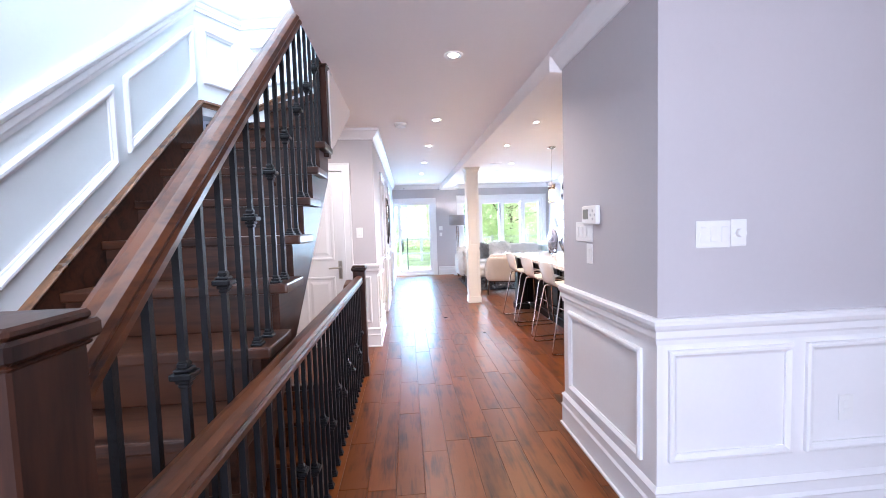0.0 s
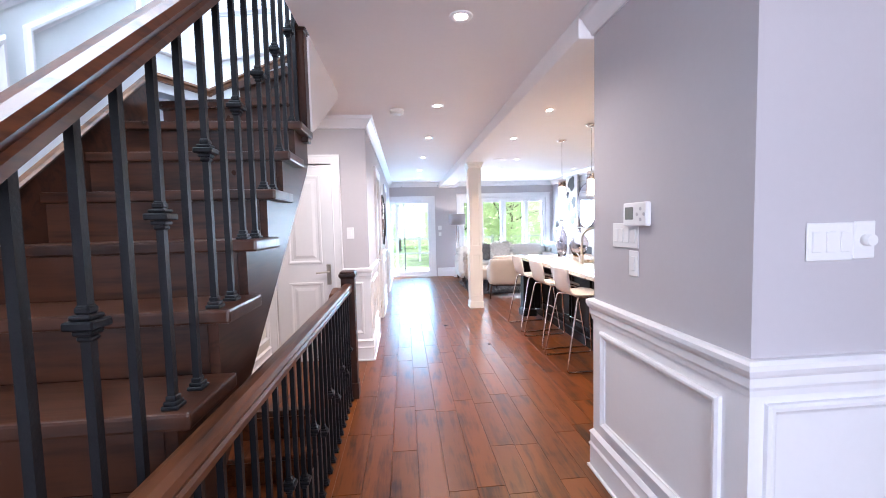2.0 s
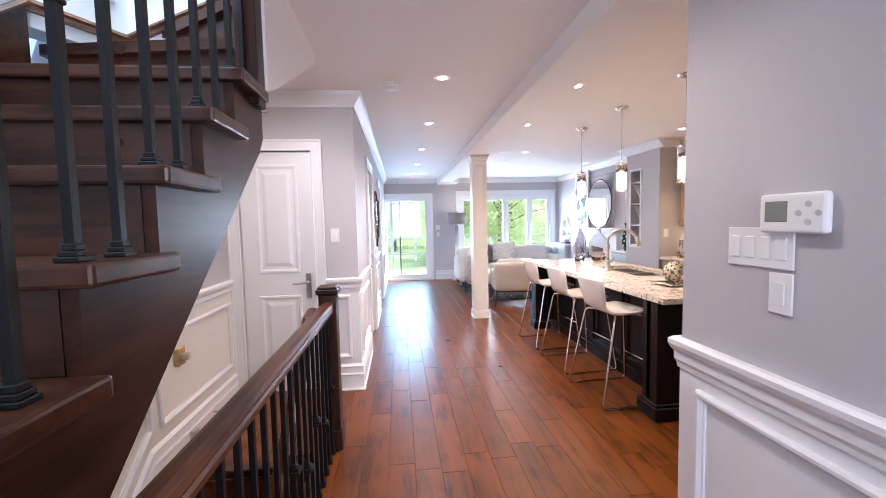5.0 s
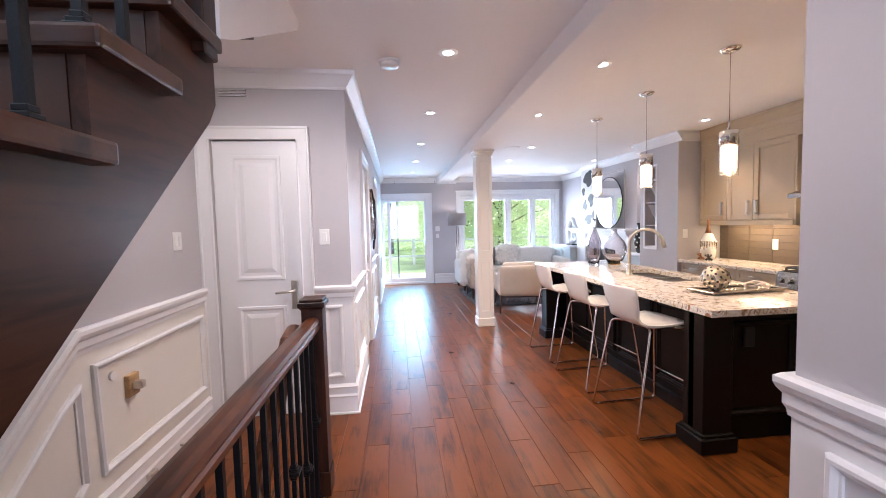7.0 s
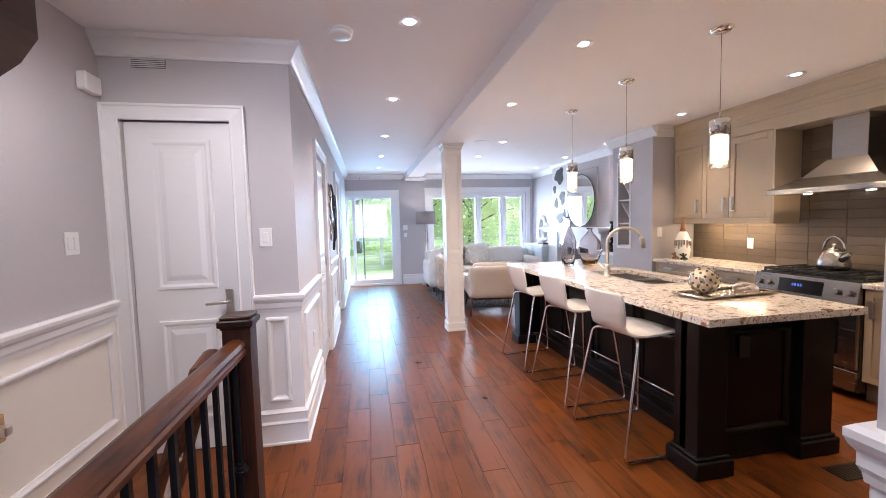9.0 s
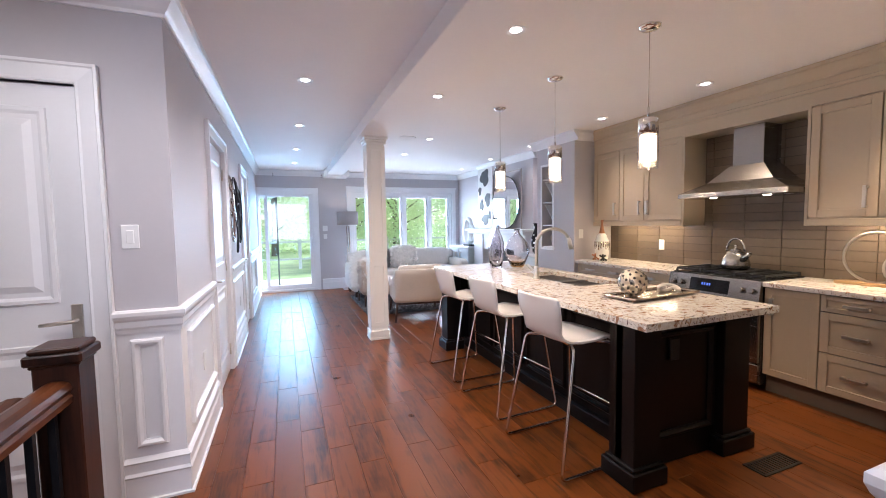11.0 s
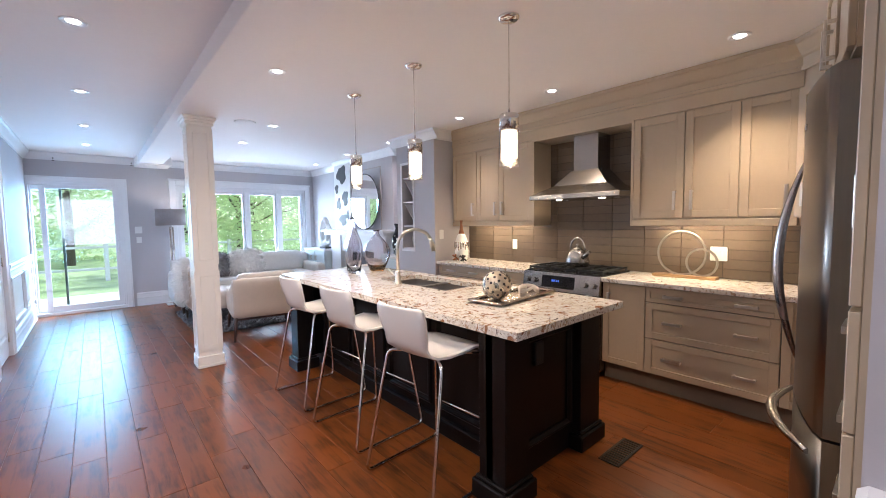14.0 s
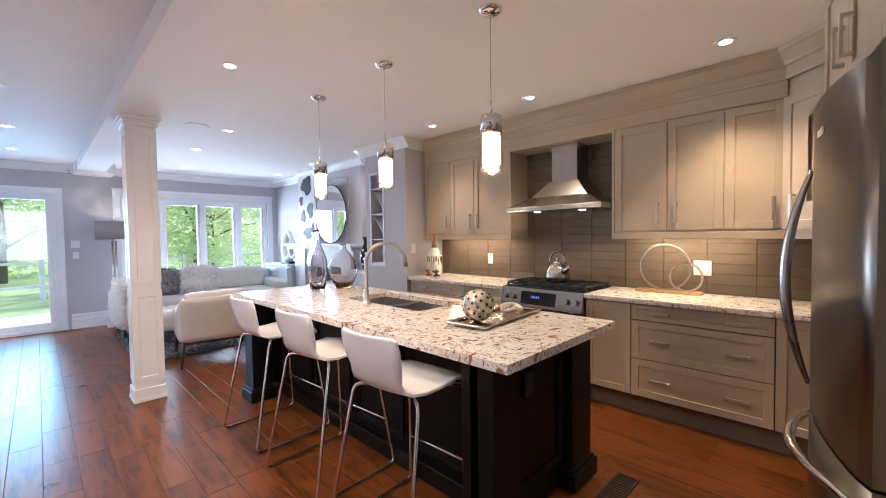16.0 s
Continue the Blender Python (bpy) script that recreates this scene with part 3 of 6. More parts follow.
mitred(bm, [(PX, PY1 + 0.005), (PX, PY0), (7.3, PY0)], [(-1, 0, 0), (0, -1, 0)], CEIL, CROWN_P)
part("crown_moulding", bm, M_TRIM, wall_partition)

bm = bmesh.new()
strip(bm, (1.82, YB, 0), (XR, YB, 0), (0, -1, 0), BASE_P)
part("baseboard", bm, M_TRIM, wall_garden)
bm = bmesh.new()
strip(bm, (XL, YB, CEIL), (XR, YB, CEIL), (0, -1, 0), CROWN_P)
part("crown_moulding", bm, M_TRIM, wall_garden)

# panels and rails on the stair wall, following the pitch
SL, SY = 0.83, 6.30
bm = bmesh.new()
strip(bm, (SX, 3.2, 2.885 - SL * (SY - 3.2)), (SX, SY, 2.885), (1, 0, 0), RAIL_P)
strip(bm, (SX, SY, 2.885), (-0.25, 6.62, 2.90), V(0.87, -0.49, 0), RAIL_P), strip(bm, (-0.25, 6.62, 2.90), (0.40, 6.62, 2.96), (0, -1, 0), RAIL_P)
part("chair_rail", bm, M_TRIM, stair_wall)
for y0, y1 in ((3.97, 4.66), (4.75, 5.46), (5.545, 6.255)):
    lo, hi = 2.42 - SL * SY, 2.80 - SL * SY
    part("panel_moulding", moulding(bmesh.new(), [(SX, y0, lo + SL * y0), (SX, y1, lo + SL * y1), (SX, y1, hi + SL * y1), (SX, y0, hi + SL * y0)], (1, 0, 0)), M_TRIM, stair_wall)
dn = V(0.871, -0.490, 0)
ea, eb = V(SX, SY, 0), V(-0.25, 6.62, 0)
pa, pb = ea.lerp(eb, 0.12), ea.lerp(eb, 0.86)
part("panel_moulding", moulding(bmesh.new(), [pa + V(0, 0, 2.41), pb + V(0, 0, 2.41), pb + V(0, 0, 2.79), pa + V(0, 0, 2.79)], dn), M_TRIM, stair_back)
part("panel_moulding", moulding(bmesh.new(), [(-0.2, 6.62, 2.46), (0.2, 6.62, 2.53), (0.2, 6.62, 2.82), (-0.2, 6.62, 2.78)], (0, -1, 0)), M_TRIM, stair_back)

# low wall beside the basement stairs
LW, LY = -0.425, 6.84
bm = bmesh.new()
prism(bm, [(4.2, -1.6), (YD, -1.6), (YD, CEIL), (6.6, CEIL), (6.3, 1.75), (4.2, -0.05)], SX - 0.1, LW, 0)
low_wall = structure("wall_basement_stairs", bm, M_WALL, "pale grey wall beside the basement stairs", "wall")
bm = bmesh.new()
strip(bm, (LW, LY, RAIL_Z + 0.02), (LW, YD, RAIL_Z + 0.02), (1, 0, 0), RAIL_P)
strip(bm, (LW, 5.2, RAIL_Z + 0.02 - (LY - 5.2) * 0.85), (LW, LY, RAIL_Z + 0.02), (1, 0, 0), RAIL_P)
part("chair_rail", bm, M_TRIM, low_wall)
bm = bmesh.new()
strip(bm, (LW, LY, -0.015), (LW, YD - 0.02, -0.015), (1, 0, 0), BASE_P)
strip(bm, (LW, 5.2, -0.015 - (LY - 5.2) * 0.85), (LW, LY, -0.015), (1, 0, 0), BASE_P)
part("baseboard", bm, M_TRIM, low_wall)
bm = bmesh.new()
prism(bm, [(LY - 0.06, 0), (YD, 0), (YD, 0.95), (LY, 0.95), (5.2, -0.44), (5.2, -1.3)], LW, LW + 0.004, 0)
part("wainscot", bm, M_CREAM, low_wall)
LF = LW + 0.004
part("panel_moulding", moulding(bmesh.new(), [(LF, 6.935, 0.285), (LF, 7.93, 0.285), (LF, 7.93, 0.81), (LF, 6.915, 0.81)], (1, 0, 0)), M_TRIM, low_wall)
part("panel_moulding", moulding(bmesh.new(), [(LF, 5.9, -0.50), (LF, 6.855, 0.31), (LF, 6.845, 0.755), (LF, 6.73, 0.68), (LF, 5.9, -0.02)], (1, 0, 0)), M_TRIM, low_wall)
structure("wall_basement", B((LW - 0.3, 0.62, 3.6, 3.72, -1.7, -0.01), (0.46, 0.56, 3.72, 6.98, -1.7, -0.13), (LW, 0.5, 3.7, 7.0, -1.8, -1.7)), M_WALL, "grey walls of the basement stairwell", "wall")
structure("floor_edge", B((0.40, 0.50, 3.72, 7.0, -0.13, 0.004), (LW, 0.40, 6.93, 7.0, -0.16, 0.004), bev=0.006), M_STAIR, "dark wooden floor edge along the stair opening", "trim")


def door_leaf(name, w, h, label, handle_far=True):
    """A two-panel door: local x along its width from the hinge, y out of its face (towards -y)."""
    d = thing(name, (0, 0, 0), label, "door", kind="structure")
    part("door_leaf", B((0, w, 0.0, 0.035, 0.008, h), bev=0.003), M_TRIM, d)
    for z0, z1 in ((0.20, 0.83), (1.02, h - 0.115)):
        pts = [(0.12, 0, z0), (w - 0.12, 0, z0), (w - 0.12, 0, z1), (0.12, 0, z1)]
        part("door_panel", moulding(bmesh.new(), pts, (0, -1, 0), ((0, 0), (0.004, 0.010), (0.020, 0.010), (0.034, 0.002), (0.055, 0.002), (0.085, 0.012), (0.095, 0.012))), M_TRIM, d)
        part("door_panel", B((0.215, w - 0.215, -0.012, 0.001, z0 + 0.095, z1 - 0.095)), M_TRIM, d)
    hx, turn, hinge_x = (w - 0.06, -1, -0.006) if handle_far else (0.06, 1, w + 0.006)
    hd = part("handle", B((hx - 0.022, hx + 0.022, -0.012, 0, 0.80, 1.01), bev=0.004), M_NICKEL, d, "satin nickel lever handle on a long plate")
    part("lever", T(bend([(hx, -0.01, 0.935), (hx, -0.055, 0.935), (hx + turn * 0.12, -0.055, 0.928)], 0.02), r=0.009), M_NICKEL, hd)
    for hz in (0.2, 1.0, h - 0.2):
        part("hinge", T([(hinge_x, -0.006, hz - 0.05), (hinge_x, -0.006, hz + 0.05)], r=0.008, sides=8), M_NICKEL, d)
    return d


def casing(parent, x0, x1, h, w=0.09, off=0.0):
    """Door casing in the local x/z plane, out of the wall towards -y."""
    bm = bmesh.new()
    rings = ((0, 0), (0, 0.028), (0.012, 0.028), (0.018, 0.020), (0.075, 0.014), (0.085, 0.016), (0.09, 0.012), (0.09, -0.10))
    loops = [[bm.verts.new((x + sx * d, -o - off, z if z == 0 else z - d)) for x, z, sx in ((x0 - w, 0, 1), (x0 - w, h + w, 1), (x1 + w, h + w, -1), (x1 + w, 0, -1))] for d, o in rings]
    for A, C in zip(loops, loops[1:]):
        for i in range(3):
            bm.faces.new((A[i], A[i + 1], C[i + 1], C[i]))
    part("door_casing", bm, M_TRIM, parent)


door_1 = door_leaf("door_1", 0.58, 2.03, "closed white two-panel closet door with lever handle")
casing(door_1, -0.002, 0.582, 2.02, off=0.03)
door_1.matrix_basis = pose(-0.334, YD + 0.03, 0)
for nm, y0 in (("door_2", 9.12), ("door_3", 11.36)):
    d = door_leaf(nm, 0.78, 2.04, "closed white two-panel door in the hallway wall", False)
    casing(d, -0.01, 0.79, 2.05, off=0.02)
    d.matrix_basis = pose(XL - 0.02, y0, 0, 0, 0, 90)

# panelled post under the beam
pil = thing("pillar", (2.10, 10.36, 0), "square cream painted post with recessed panels and cap", "pillar", kind="structure")
px0, px1, py0, py1 = 2.01, 2.22, 10.28, 10.49
part("shaft", B((px0 + 0.006, px1 - 0.006, py0 + 0.006, py1 - 0.006, 0.10, 2.30)), M_CREAM, pil)
for z0, z1 in ((0.16, 0.92), (0.98, 2.26)):
    for pts, nn in (([(px0 + .006, py1, z0), (px0 + .006, py0, z0), (px0 + .006, py0, z1), (px0 + .006, py1, z1)], (-1, 0, 0)),
                    ([(px0, py0 + .006, z0), (px1, py0 + .006, z0), (px1, py0 + .006, z1), (px0, py0 + .006, z1)], (0, -1, 0)),
                    ([(px1 - .006, py0, z0), (px1 - .006, py1, z0), (px1 - .006, py1, z1), (px1 - .006, py0, z1)], (1, 0, 0))):
        part("panel_frame", moulding(bmesh.new(), pts, nn, ((0, 0), (0, 0.006), (0.045, 0.006), (0.05, 0))), M_CREAM, pil)
part("plinth", B((px0 - 0.012, px1 + 0.012, py0 - 0.012, py1 + 0.012, 0, 0.03), (px0 - 0.008, px1 + 0.008, py0 - 0.008, py1 + 0.008, 0.03, 0.11), bev=0.004), M_CREAM, pil)
part("capital", B((px0 - 0.012, px1 + 0.012, py0 - 0.012, py1 + 0.012, 2.28, 2.31), (px0 - 0.022, px1 + 0.022, py0 - 0.022, py1 + 0.022, 2.31, 2.335), (px0 - 0.035, px1 + 0.035, py0 - 0.035, py1 + 0.035, 2.335, 2.36), bev=0.006), M_CREAM, pil)

# garden door: two sliding leaves in a white frame
gd = thing("door_4", (1.2, YB, 0), "white framed sliding glass garden door", "sliding door", kind="structure")
part("door_frame", B((0.603, 0.625, YB - 0.01, YB + 0.16, 0.03, 2.05), (1.66, 1.70, YB - 0.01, YB + 0.16, 0.03, 2.05), (0.603, 1.70, YB - 0.01, YB + 0.16, 2.0, 2.05), (0.603, 1.70, YB - 0.02, YB + 0.2, 0.0, 0.045), bev=0.003), M_TRIM, gd)
gl = part("sliding_leaf", B((0.735, 0.80, YB + 0.02, YB + 0.06, 0.05, 2.0), (1.59, 1.66, YB + 0.02, YB + 0.06, 0.05, 2.0), (0.80, 1.59, YB + 0.02, YB + 0.06, 0.05, 0.14), (0.80, 1.59, YB + 0.02, YB + 0.06, 1.95, 2.0), bev=0.003), M_TRIM, gd)
part("pane", B((0.79, 1.60, YB + 0.035, YB + 0.041, 0.13, 1.96)), M_GLASS, gl).visible_shadow = False
part("pull_handle", T(bend([(1.625, YB + 0.02, 0.9), (1.625, YB - 0.03, 0.93), (1.625, YB - 0.03, 1.1), (1.625, YB + 0.02, 1.13)], 0.03), r=0.009), M_PLASTIC, gl)
gl2 = part("fixed_leaf", B((0.625, 0.65, YB + 0.09, YB + 0.13, 0.05, 2.0), (0.65, 0.95, YB + 0.09, YB + 0.13, 0.05, 0.12), (0.65, 0.95, YB + 0.09, YB + 0.13, 1.93, 2.0), bev=0.003), M_TRIM, gd)
part("stile", B((0.95, 0.98, YB + 0.085, YB + 0.135, 0.05, 2.0), bev=0.003), M_GREENPOST, gl2, "dark green edge of the outer leaf")
part("pane", B((0.64, 0.95, YB + 0.106, YB + 0.111, 0.11, 1.94)), M_GLASS, gl2).visible_shadow = False
bm = bmesh.new()
gcas = thing("door_casing", (0.66, YB, 0), "white moulded casing round the garden door", "casing", kind="structure")
gcas.location = (0, 0, 0)
ORG[gcas] = V(0, 0, 0)
casing(gcas, 0.614, 1.69, 2.04)
gcas.matrix_basis = pose(0, YB, 0)

# wide window of four lights
w1 = thing("window_1", (3.6, YB, 0.56), "wide white four-light window onto the garden", "window", kind="structure")
part("window_frame", B((2.46, 4.80, YB + 0.02, YB + 0.14, 0.56, 0.63), (2.46, 4.80, YB + 0.02, YB + 0.14, 1.99, 2.06), (2.46, 2.52, YB + 0.02, YB + 0.14, 0.63, 1.99), (4.74, 4.80, YB + 0.02, YB + 0.14, 0.63, 1.99),
                       *[(x - 0.03, x + 0.03, YB + 0.02, YB + 0.14, 0.63, 1.99) for x in (3.01, 3.63, 4.24)], bev=0.004), M_TRIM, w1)
for x0, x1 in ((2.52, 2.98), (3.04, 3.60), (3.66, 4.21), (4.27, 4.74)):
    sash = part("sash", B((x0, x0 + 0.045, YB + 0.05, YB + 0.10, 0.63, 1.99), (x1 - 0.045, x1, YB + 0.05, YB + 0.10, 0.63, 1.99), (x0 + 0.045, x1 - 0.045, YB + 0.05, YB + 0.10, 0.63, 0.68), (x0 + 0.045, x1 - 0.045, YB + 0.05, YB + 0.10, 1.94, 1.99), bev=0.003), M_TRIM, w1)
    part("pane", B((x0 + 0.04, x1 - 0.04, YB + 0.072, YB + 0.078, 0.67, 1.95)), M_GLASS, sash).visible_shadow = False
part("window_sill", B((2.36, 4.90, YB - 0.05, YB + 0.03, 0.525, 0.56), bev=0.008, seg=2), M_TRIM, w1)
part("window_casing", B((2.36, 2.46, YB - 0.022, YB, 0.56, 2.16), (4.80, 4.90, YB - 0.022, YB, 0.56, 2.16), (2.46, 4.80, YB - 0.022, YB, 2.06, 2.16), (2.35, 4.91, YB - 0.034, YB, 2.15, 2.18), (2.36, 4.90, YB - 0.02, YB, 0.44, 0.525), bev=0.005), M_TRIM, w1)

# side wall of the window bay, niche column and chimney breast
structure("wall_bay", B((4.98, XR, 13.15, YB, 0, CEIL)), M_WALL, "grey painted wall beside the window", "wall")
col = structure("wall_niche", B((4.52, XR, 9.78, 10.22, 0, CEIL), (4.52, XR, 10.46, 10.58, 0, CEIL), (4.52, XR, 10.22, 10.46, 0, 1.0), (4.52, XR, 10.22, 10.46, 2.12, CEIL), (4.74, XR, 10.22, 10.46, 1.0, 2.12)), M_WALL,
                "grey painted column with a narrow shelved niche", "wall")
structure("chimney_breast", B((4.80, XR, 11.10, 13.0, 1.24, CEIL), (4.80, XR, 11.10, 11.6, 0, 1.24), (4.80, XR, 12.5, 13.0, 0, 1.24), (4.80, XR, 11.6, 12.5, 0.85, 1.24)), M_WALL, "pale grey chimney breast", "chimney breast")
bm = bmesh.new()
strip(bm, (4.80, 11.018, CEIL), (4.80, 13.0, CEIL), (-1, 0, 0), CROWN_P), strip(bm, (4.80, 11.10, CEIL), (XR, 11.10, CEIL), (0, -1, 0), CROWN_P), strip(bm, (4.52, 9.698, CEIL), (4.52, 10.662, CEIL), (-1, 0, 0), CROWN_P), strip(bm, (4.52, 9.78, CEIL), (4.84, 9.78, CEIL), (0, -1, 0), CROWN_P), strip(bm, (4.52, 10.58, CEIL), (XR, 10.58, CEIL), (0, 1, 0), CROWN_P), strip(bm, (XR, 10.58, CEIL), (XR, 11.1, CEIL), (-1, 0, 0), CROWN_P), strip(bm, (4.98, 13.1, CEIL), (4.98, YB, CEIL), (-1, 0, 0), CROWN_P)
structure("trim", bm, M_TRIM, "white crown moulding over the living room side", "moulding")

# down lights, smoke alarm, speakers
for i, (px, py) in enumerate(POTS):
    p = thing("downlight", (px, py, CEIL), "white recessed ceiling downlight, lit", "downlight", "ceiling downlights")
    part("trim_ring", lathe([(0.062, CEIL), (0.062, CEIL - 0.004), (0.055, CEIL - 0.007), (0.044, CEIL - 0.005), (0.036, CEIL - 0.0012)], px, py, 24), M_TRIM, p)
    part("lens", lathe([(0.001, CEIL - 0.0005), (0.034, CEIL - 0.0005), (0.030, CEIL - 0.004), (0.001, CEIL - 0.006)], px, py, 20), M_POT, p, "glowing warm lens")

# ---- staircase ----
RISE, RUN, Y1, TIP = 0.194, 0.238, 3.86, 0.46
stairs = thing("staircase", (0, Y1, 0), "dark-stained oak staircase with iron balusters", "staircase")


def nose(k):
    return Y1 + (k - 1) * RUN


for k in range(1, 11):
    y, z = nose(k), k * RISE
    yb = y + RUN + 0.03
    part("tread", B((SX + 0.02, TIP, y, yb, z - 0.042, z), bev=0.008, seg=2), M_STAIR, stairs)
    part("riser", B((SX + 0.02, 0.384, y + 0.028, y + 0.046, z - RISE, z - 0.042)), M_STAIR, stairs)
# two winding treads round the upper newel
for i, (a0, a1) in enumerate((((SX + .02, 6.34), (-0.02, 6.60)), ((-0.02, 6.60), (0.40, 6.60)))):
    z = (11 + i) * RISE
    bm = bmesh.new()
    prism(bm, [(0.44, 6.22), a0, (a0[0], 6.61), (0.44, 6.61)] if i == 0 else [(0.44, 6.22), (-0.10, 6.61), (0.44, 6.61)], z - 0.042, z, 2)
    part("winder_tread", bm, M_STAIR, stairs)
    bm = bmesh.new()
    prism(bm, [(0.42, 6.26), (a0[0], a0[1] + 0.04), (a0[0], a0[1] + 0.06), (0.42, 6.28)] if i == 0 else [(0.42, 6.27), (-0.06, 6.61), (-0.03, 6.61), (0.42, 6.29)], z - RISE, z - 0.042, 2)
    part("winder_riser", bm, M_STAIR, stairs)
# solid side below the treads, its under edge sloping
bm = bmesh.new()
poly = [(nose(1) + 0.03, 0.0)]
for k in range(1, 11):
    poly += [(nose(k) + 0.03, k * RISE - 0.042), (nose(k + 1) + 0.03, k * RISE - 0.042)]
poly += [(6.31, 10 * RISE - 0.042), (6.31, 1.765), (6.265, 1.705), (4.28, 0.0)]
prism(bm, poly, 0.385, TIP - 0.045, 0)
part("stringer", bm, M_STRINGER, stairs)
bm = bmesh.new()
prism(bm, [(4.28, 0.0), (4.33, 0.0), (6.31, 1.72), (6.31, 1.765), (6.27, 1.765)], SX, 0.385, 0)
part("soffit_board", bm, M_STRINGER, stairs)
# skirt on the wall
bm = bmesh.new()
prism(bm, [(Y1 - 0.1, 0.0), (SY, 1.55), (SY, 2.265), (Y1 - 0.1, 2.265 - (SY - Y1 + 0.1) * SL)], SX, SX + 0.02, 0)
part("skirt_board", bm, M_STAIR, stairs)
bm = bmesh.new()
strip(bm, (SX, Y1 - 0.1, 2.265 - (SY - Y1 + 0.1) * SL), (SX, SY, 2.265), (1, 0, 0), ((0, 0), (0.03, 0), (0.034, 0.012), (0.026, 0.022), (0, 0.022)))
strip(bm, (SX, SY, 2.265), (-0.25, 6.62, 2.265), V(0.87, -0.49, 0), ((0, -0.02), (0.02, -0.02), (0.02, 0), (0.034, 0.006), (0.026, 0.022), (0, 0.022)))
strip(bm, (-0.25, 6.62, 2.265), (0.40, 6.62, 2.56), (0, -1, 0), ((0, -0.02), (0.02, -0.02), (0.02, 0), (0.034, 0.006), (0.026, 0.022), (0, 0.022)))
part("skirt_cap", bm, M_SKIRT, stairs, "lighter brown skirt cap moulding")


def handrail(pts, parent):
    prof = [(-0.034, -0.03), (0.034, -0.03), (0.036, -0.012), (0.029, -0.004), (0.036, 0.010), (0.030, 0.026), (0.012, 0.034), (-0.012, 0.034), (-0.030, 0.026), (-0.036, 0.010), (-0.029, -0.004), (-0.036, -0.012)]
    bm, rings = bmesh.new(), []
    pts = [Vector(p) for p in pts]
    for i, p in enumerate(pts):
        a, b = pts[max(0, i - 1)], pts[min(len(pts) - 1, i + 1)]
        d = (b - a).normalized()
        side = d.cross(V(0, 0, 1)).normalized()
        up = side.cross(d)
        rings.append([bm.verts.new(p + side * u + up * w) for u, w in prof])
    for A, C in zip(rings, rings[1:]):
        for k in range(len(prof)):
            bm.faces.new((A[k], A[(k + 1) % len(prof)], C[(k + 1) % len(prof)], C[k])).smooth = False
    bm.faces.new(rings[0]), bm.faces.new(rings[-1][::-1])
    return part("handrail", bm, M_RAILW, parent, "glossy red-brown wooden handrail")


def newel(parent, x, y, z0, z1, s=0.048, block=True):
    n = part("newel_post", B((x - s, x + s, y - s, y + s, z0, z1 - 0.05), bev=0.004), M_NEWEL, parent)
    part("newel_cap", B((x - s - 0.006, x + s + 0.006, y - s - 0.006, y + s + 0.006, z1 - 0.055, z1 - 0.045), (x - s - 0.014, x + s + 0.014, y - s - 0.014, y + s + 0.014, z1 - 0.045, z1 - 0.016), (x - s - 0.006, x + s + 0.006, y - s - 0.006, y + s + 0.006, z1 - 0.016, z1), bev=0.005), M_NEWEL, n)
    if block:
        part("newel_base", B((x - s - 0.008, x + s + 0.008, y - s - 0.008, y + s + 0.008, z0, z0 + 0.13), bev=0.004), M_NEWEL, n)
    return n


def baluster(parent, x, y, z0, z1, knuckle):
    h = 0.0084
    b = part("baluster", B((x - h, x + h, y - h, y + h, z0, z1)), M_IRON, parent)
    part("shoe", B((x - 0.020, x + 0.020, y - 0.020, y + 0.020, z0, z0 + 0.010), (x - 0.016, x + 0.016, y - 0.016, y + 0.016, z0 + 0.010, z0 + 0.020), (x - 0.012, x + 0.012, y - 0.012, y + 0.012, z0 + 0.020, z0 + 0.032), bev=0.002), M_IRON, b)
    for kz in knuckle:
        part("knuckle", B((x - 0.013, x + 0.013, y - 0.013, y + 0.013, kz - 0.032, kz - 0.022), (x - 0.017, x + 0.017, y - 0.017, y + 0.017, kz - 0.021, kz - 0.011), (x - 0.026, x + 0.026, y - 0.026, y + 0.026, kz - 0.010, kz + 0.006),
                          (x - 0.019, x + 0.019, y - 0.019, y + 0.019, kz + 0.007, kz + 0.016), (x - 0.013, x + 0.013, y - 0.013, y + 0.013, kz + 0.017, kz + 0.030), (x - 0.011, x + 0.011, y - 0.011, y + 0.011, kz - 0.034, kz + 0.034), bev=0.003), M_IRON, b)


BX = 0.405


def rail_z(y):
    return 1.216 + (y - 4.112) * 0.862


handrail([(BX, 3.98, rail_z(3.98)), (BX, 5.75, rail_z(5.75)), (BX, 5.86, rail_z(5.86) + 0.05), (BX + 0.005, 5.95, rail_z(5.95) + 0.10), (BX + 0.01, 6.16, 3.08)], stairs)
newel(stairs, BX, 3.95, 0.0, 1.277, 0.062)
newel(stairs, 0.41, 6.22, 10 * RISE - 0.07, 2.525, 0.040, False)
for k in range(1, 11):
    for i, f in enumerate((0.04, 0.155)):
        y = nose(k) + f
        if y > 6.16 or y < 4.04:
            continue
        zt = rail_z(y) - 0.02 if y < 5.8 else rail_z(5.8) + 0.1 + (y - 5.8) * 2
        z0 = k * RISE
        baluster(stairs, BX, y, z0, zt, [z0 + 0.46] if i == 0 else [])

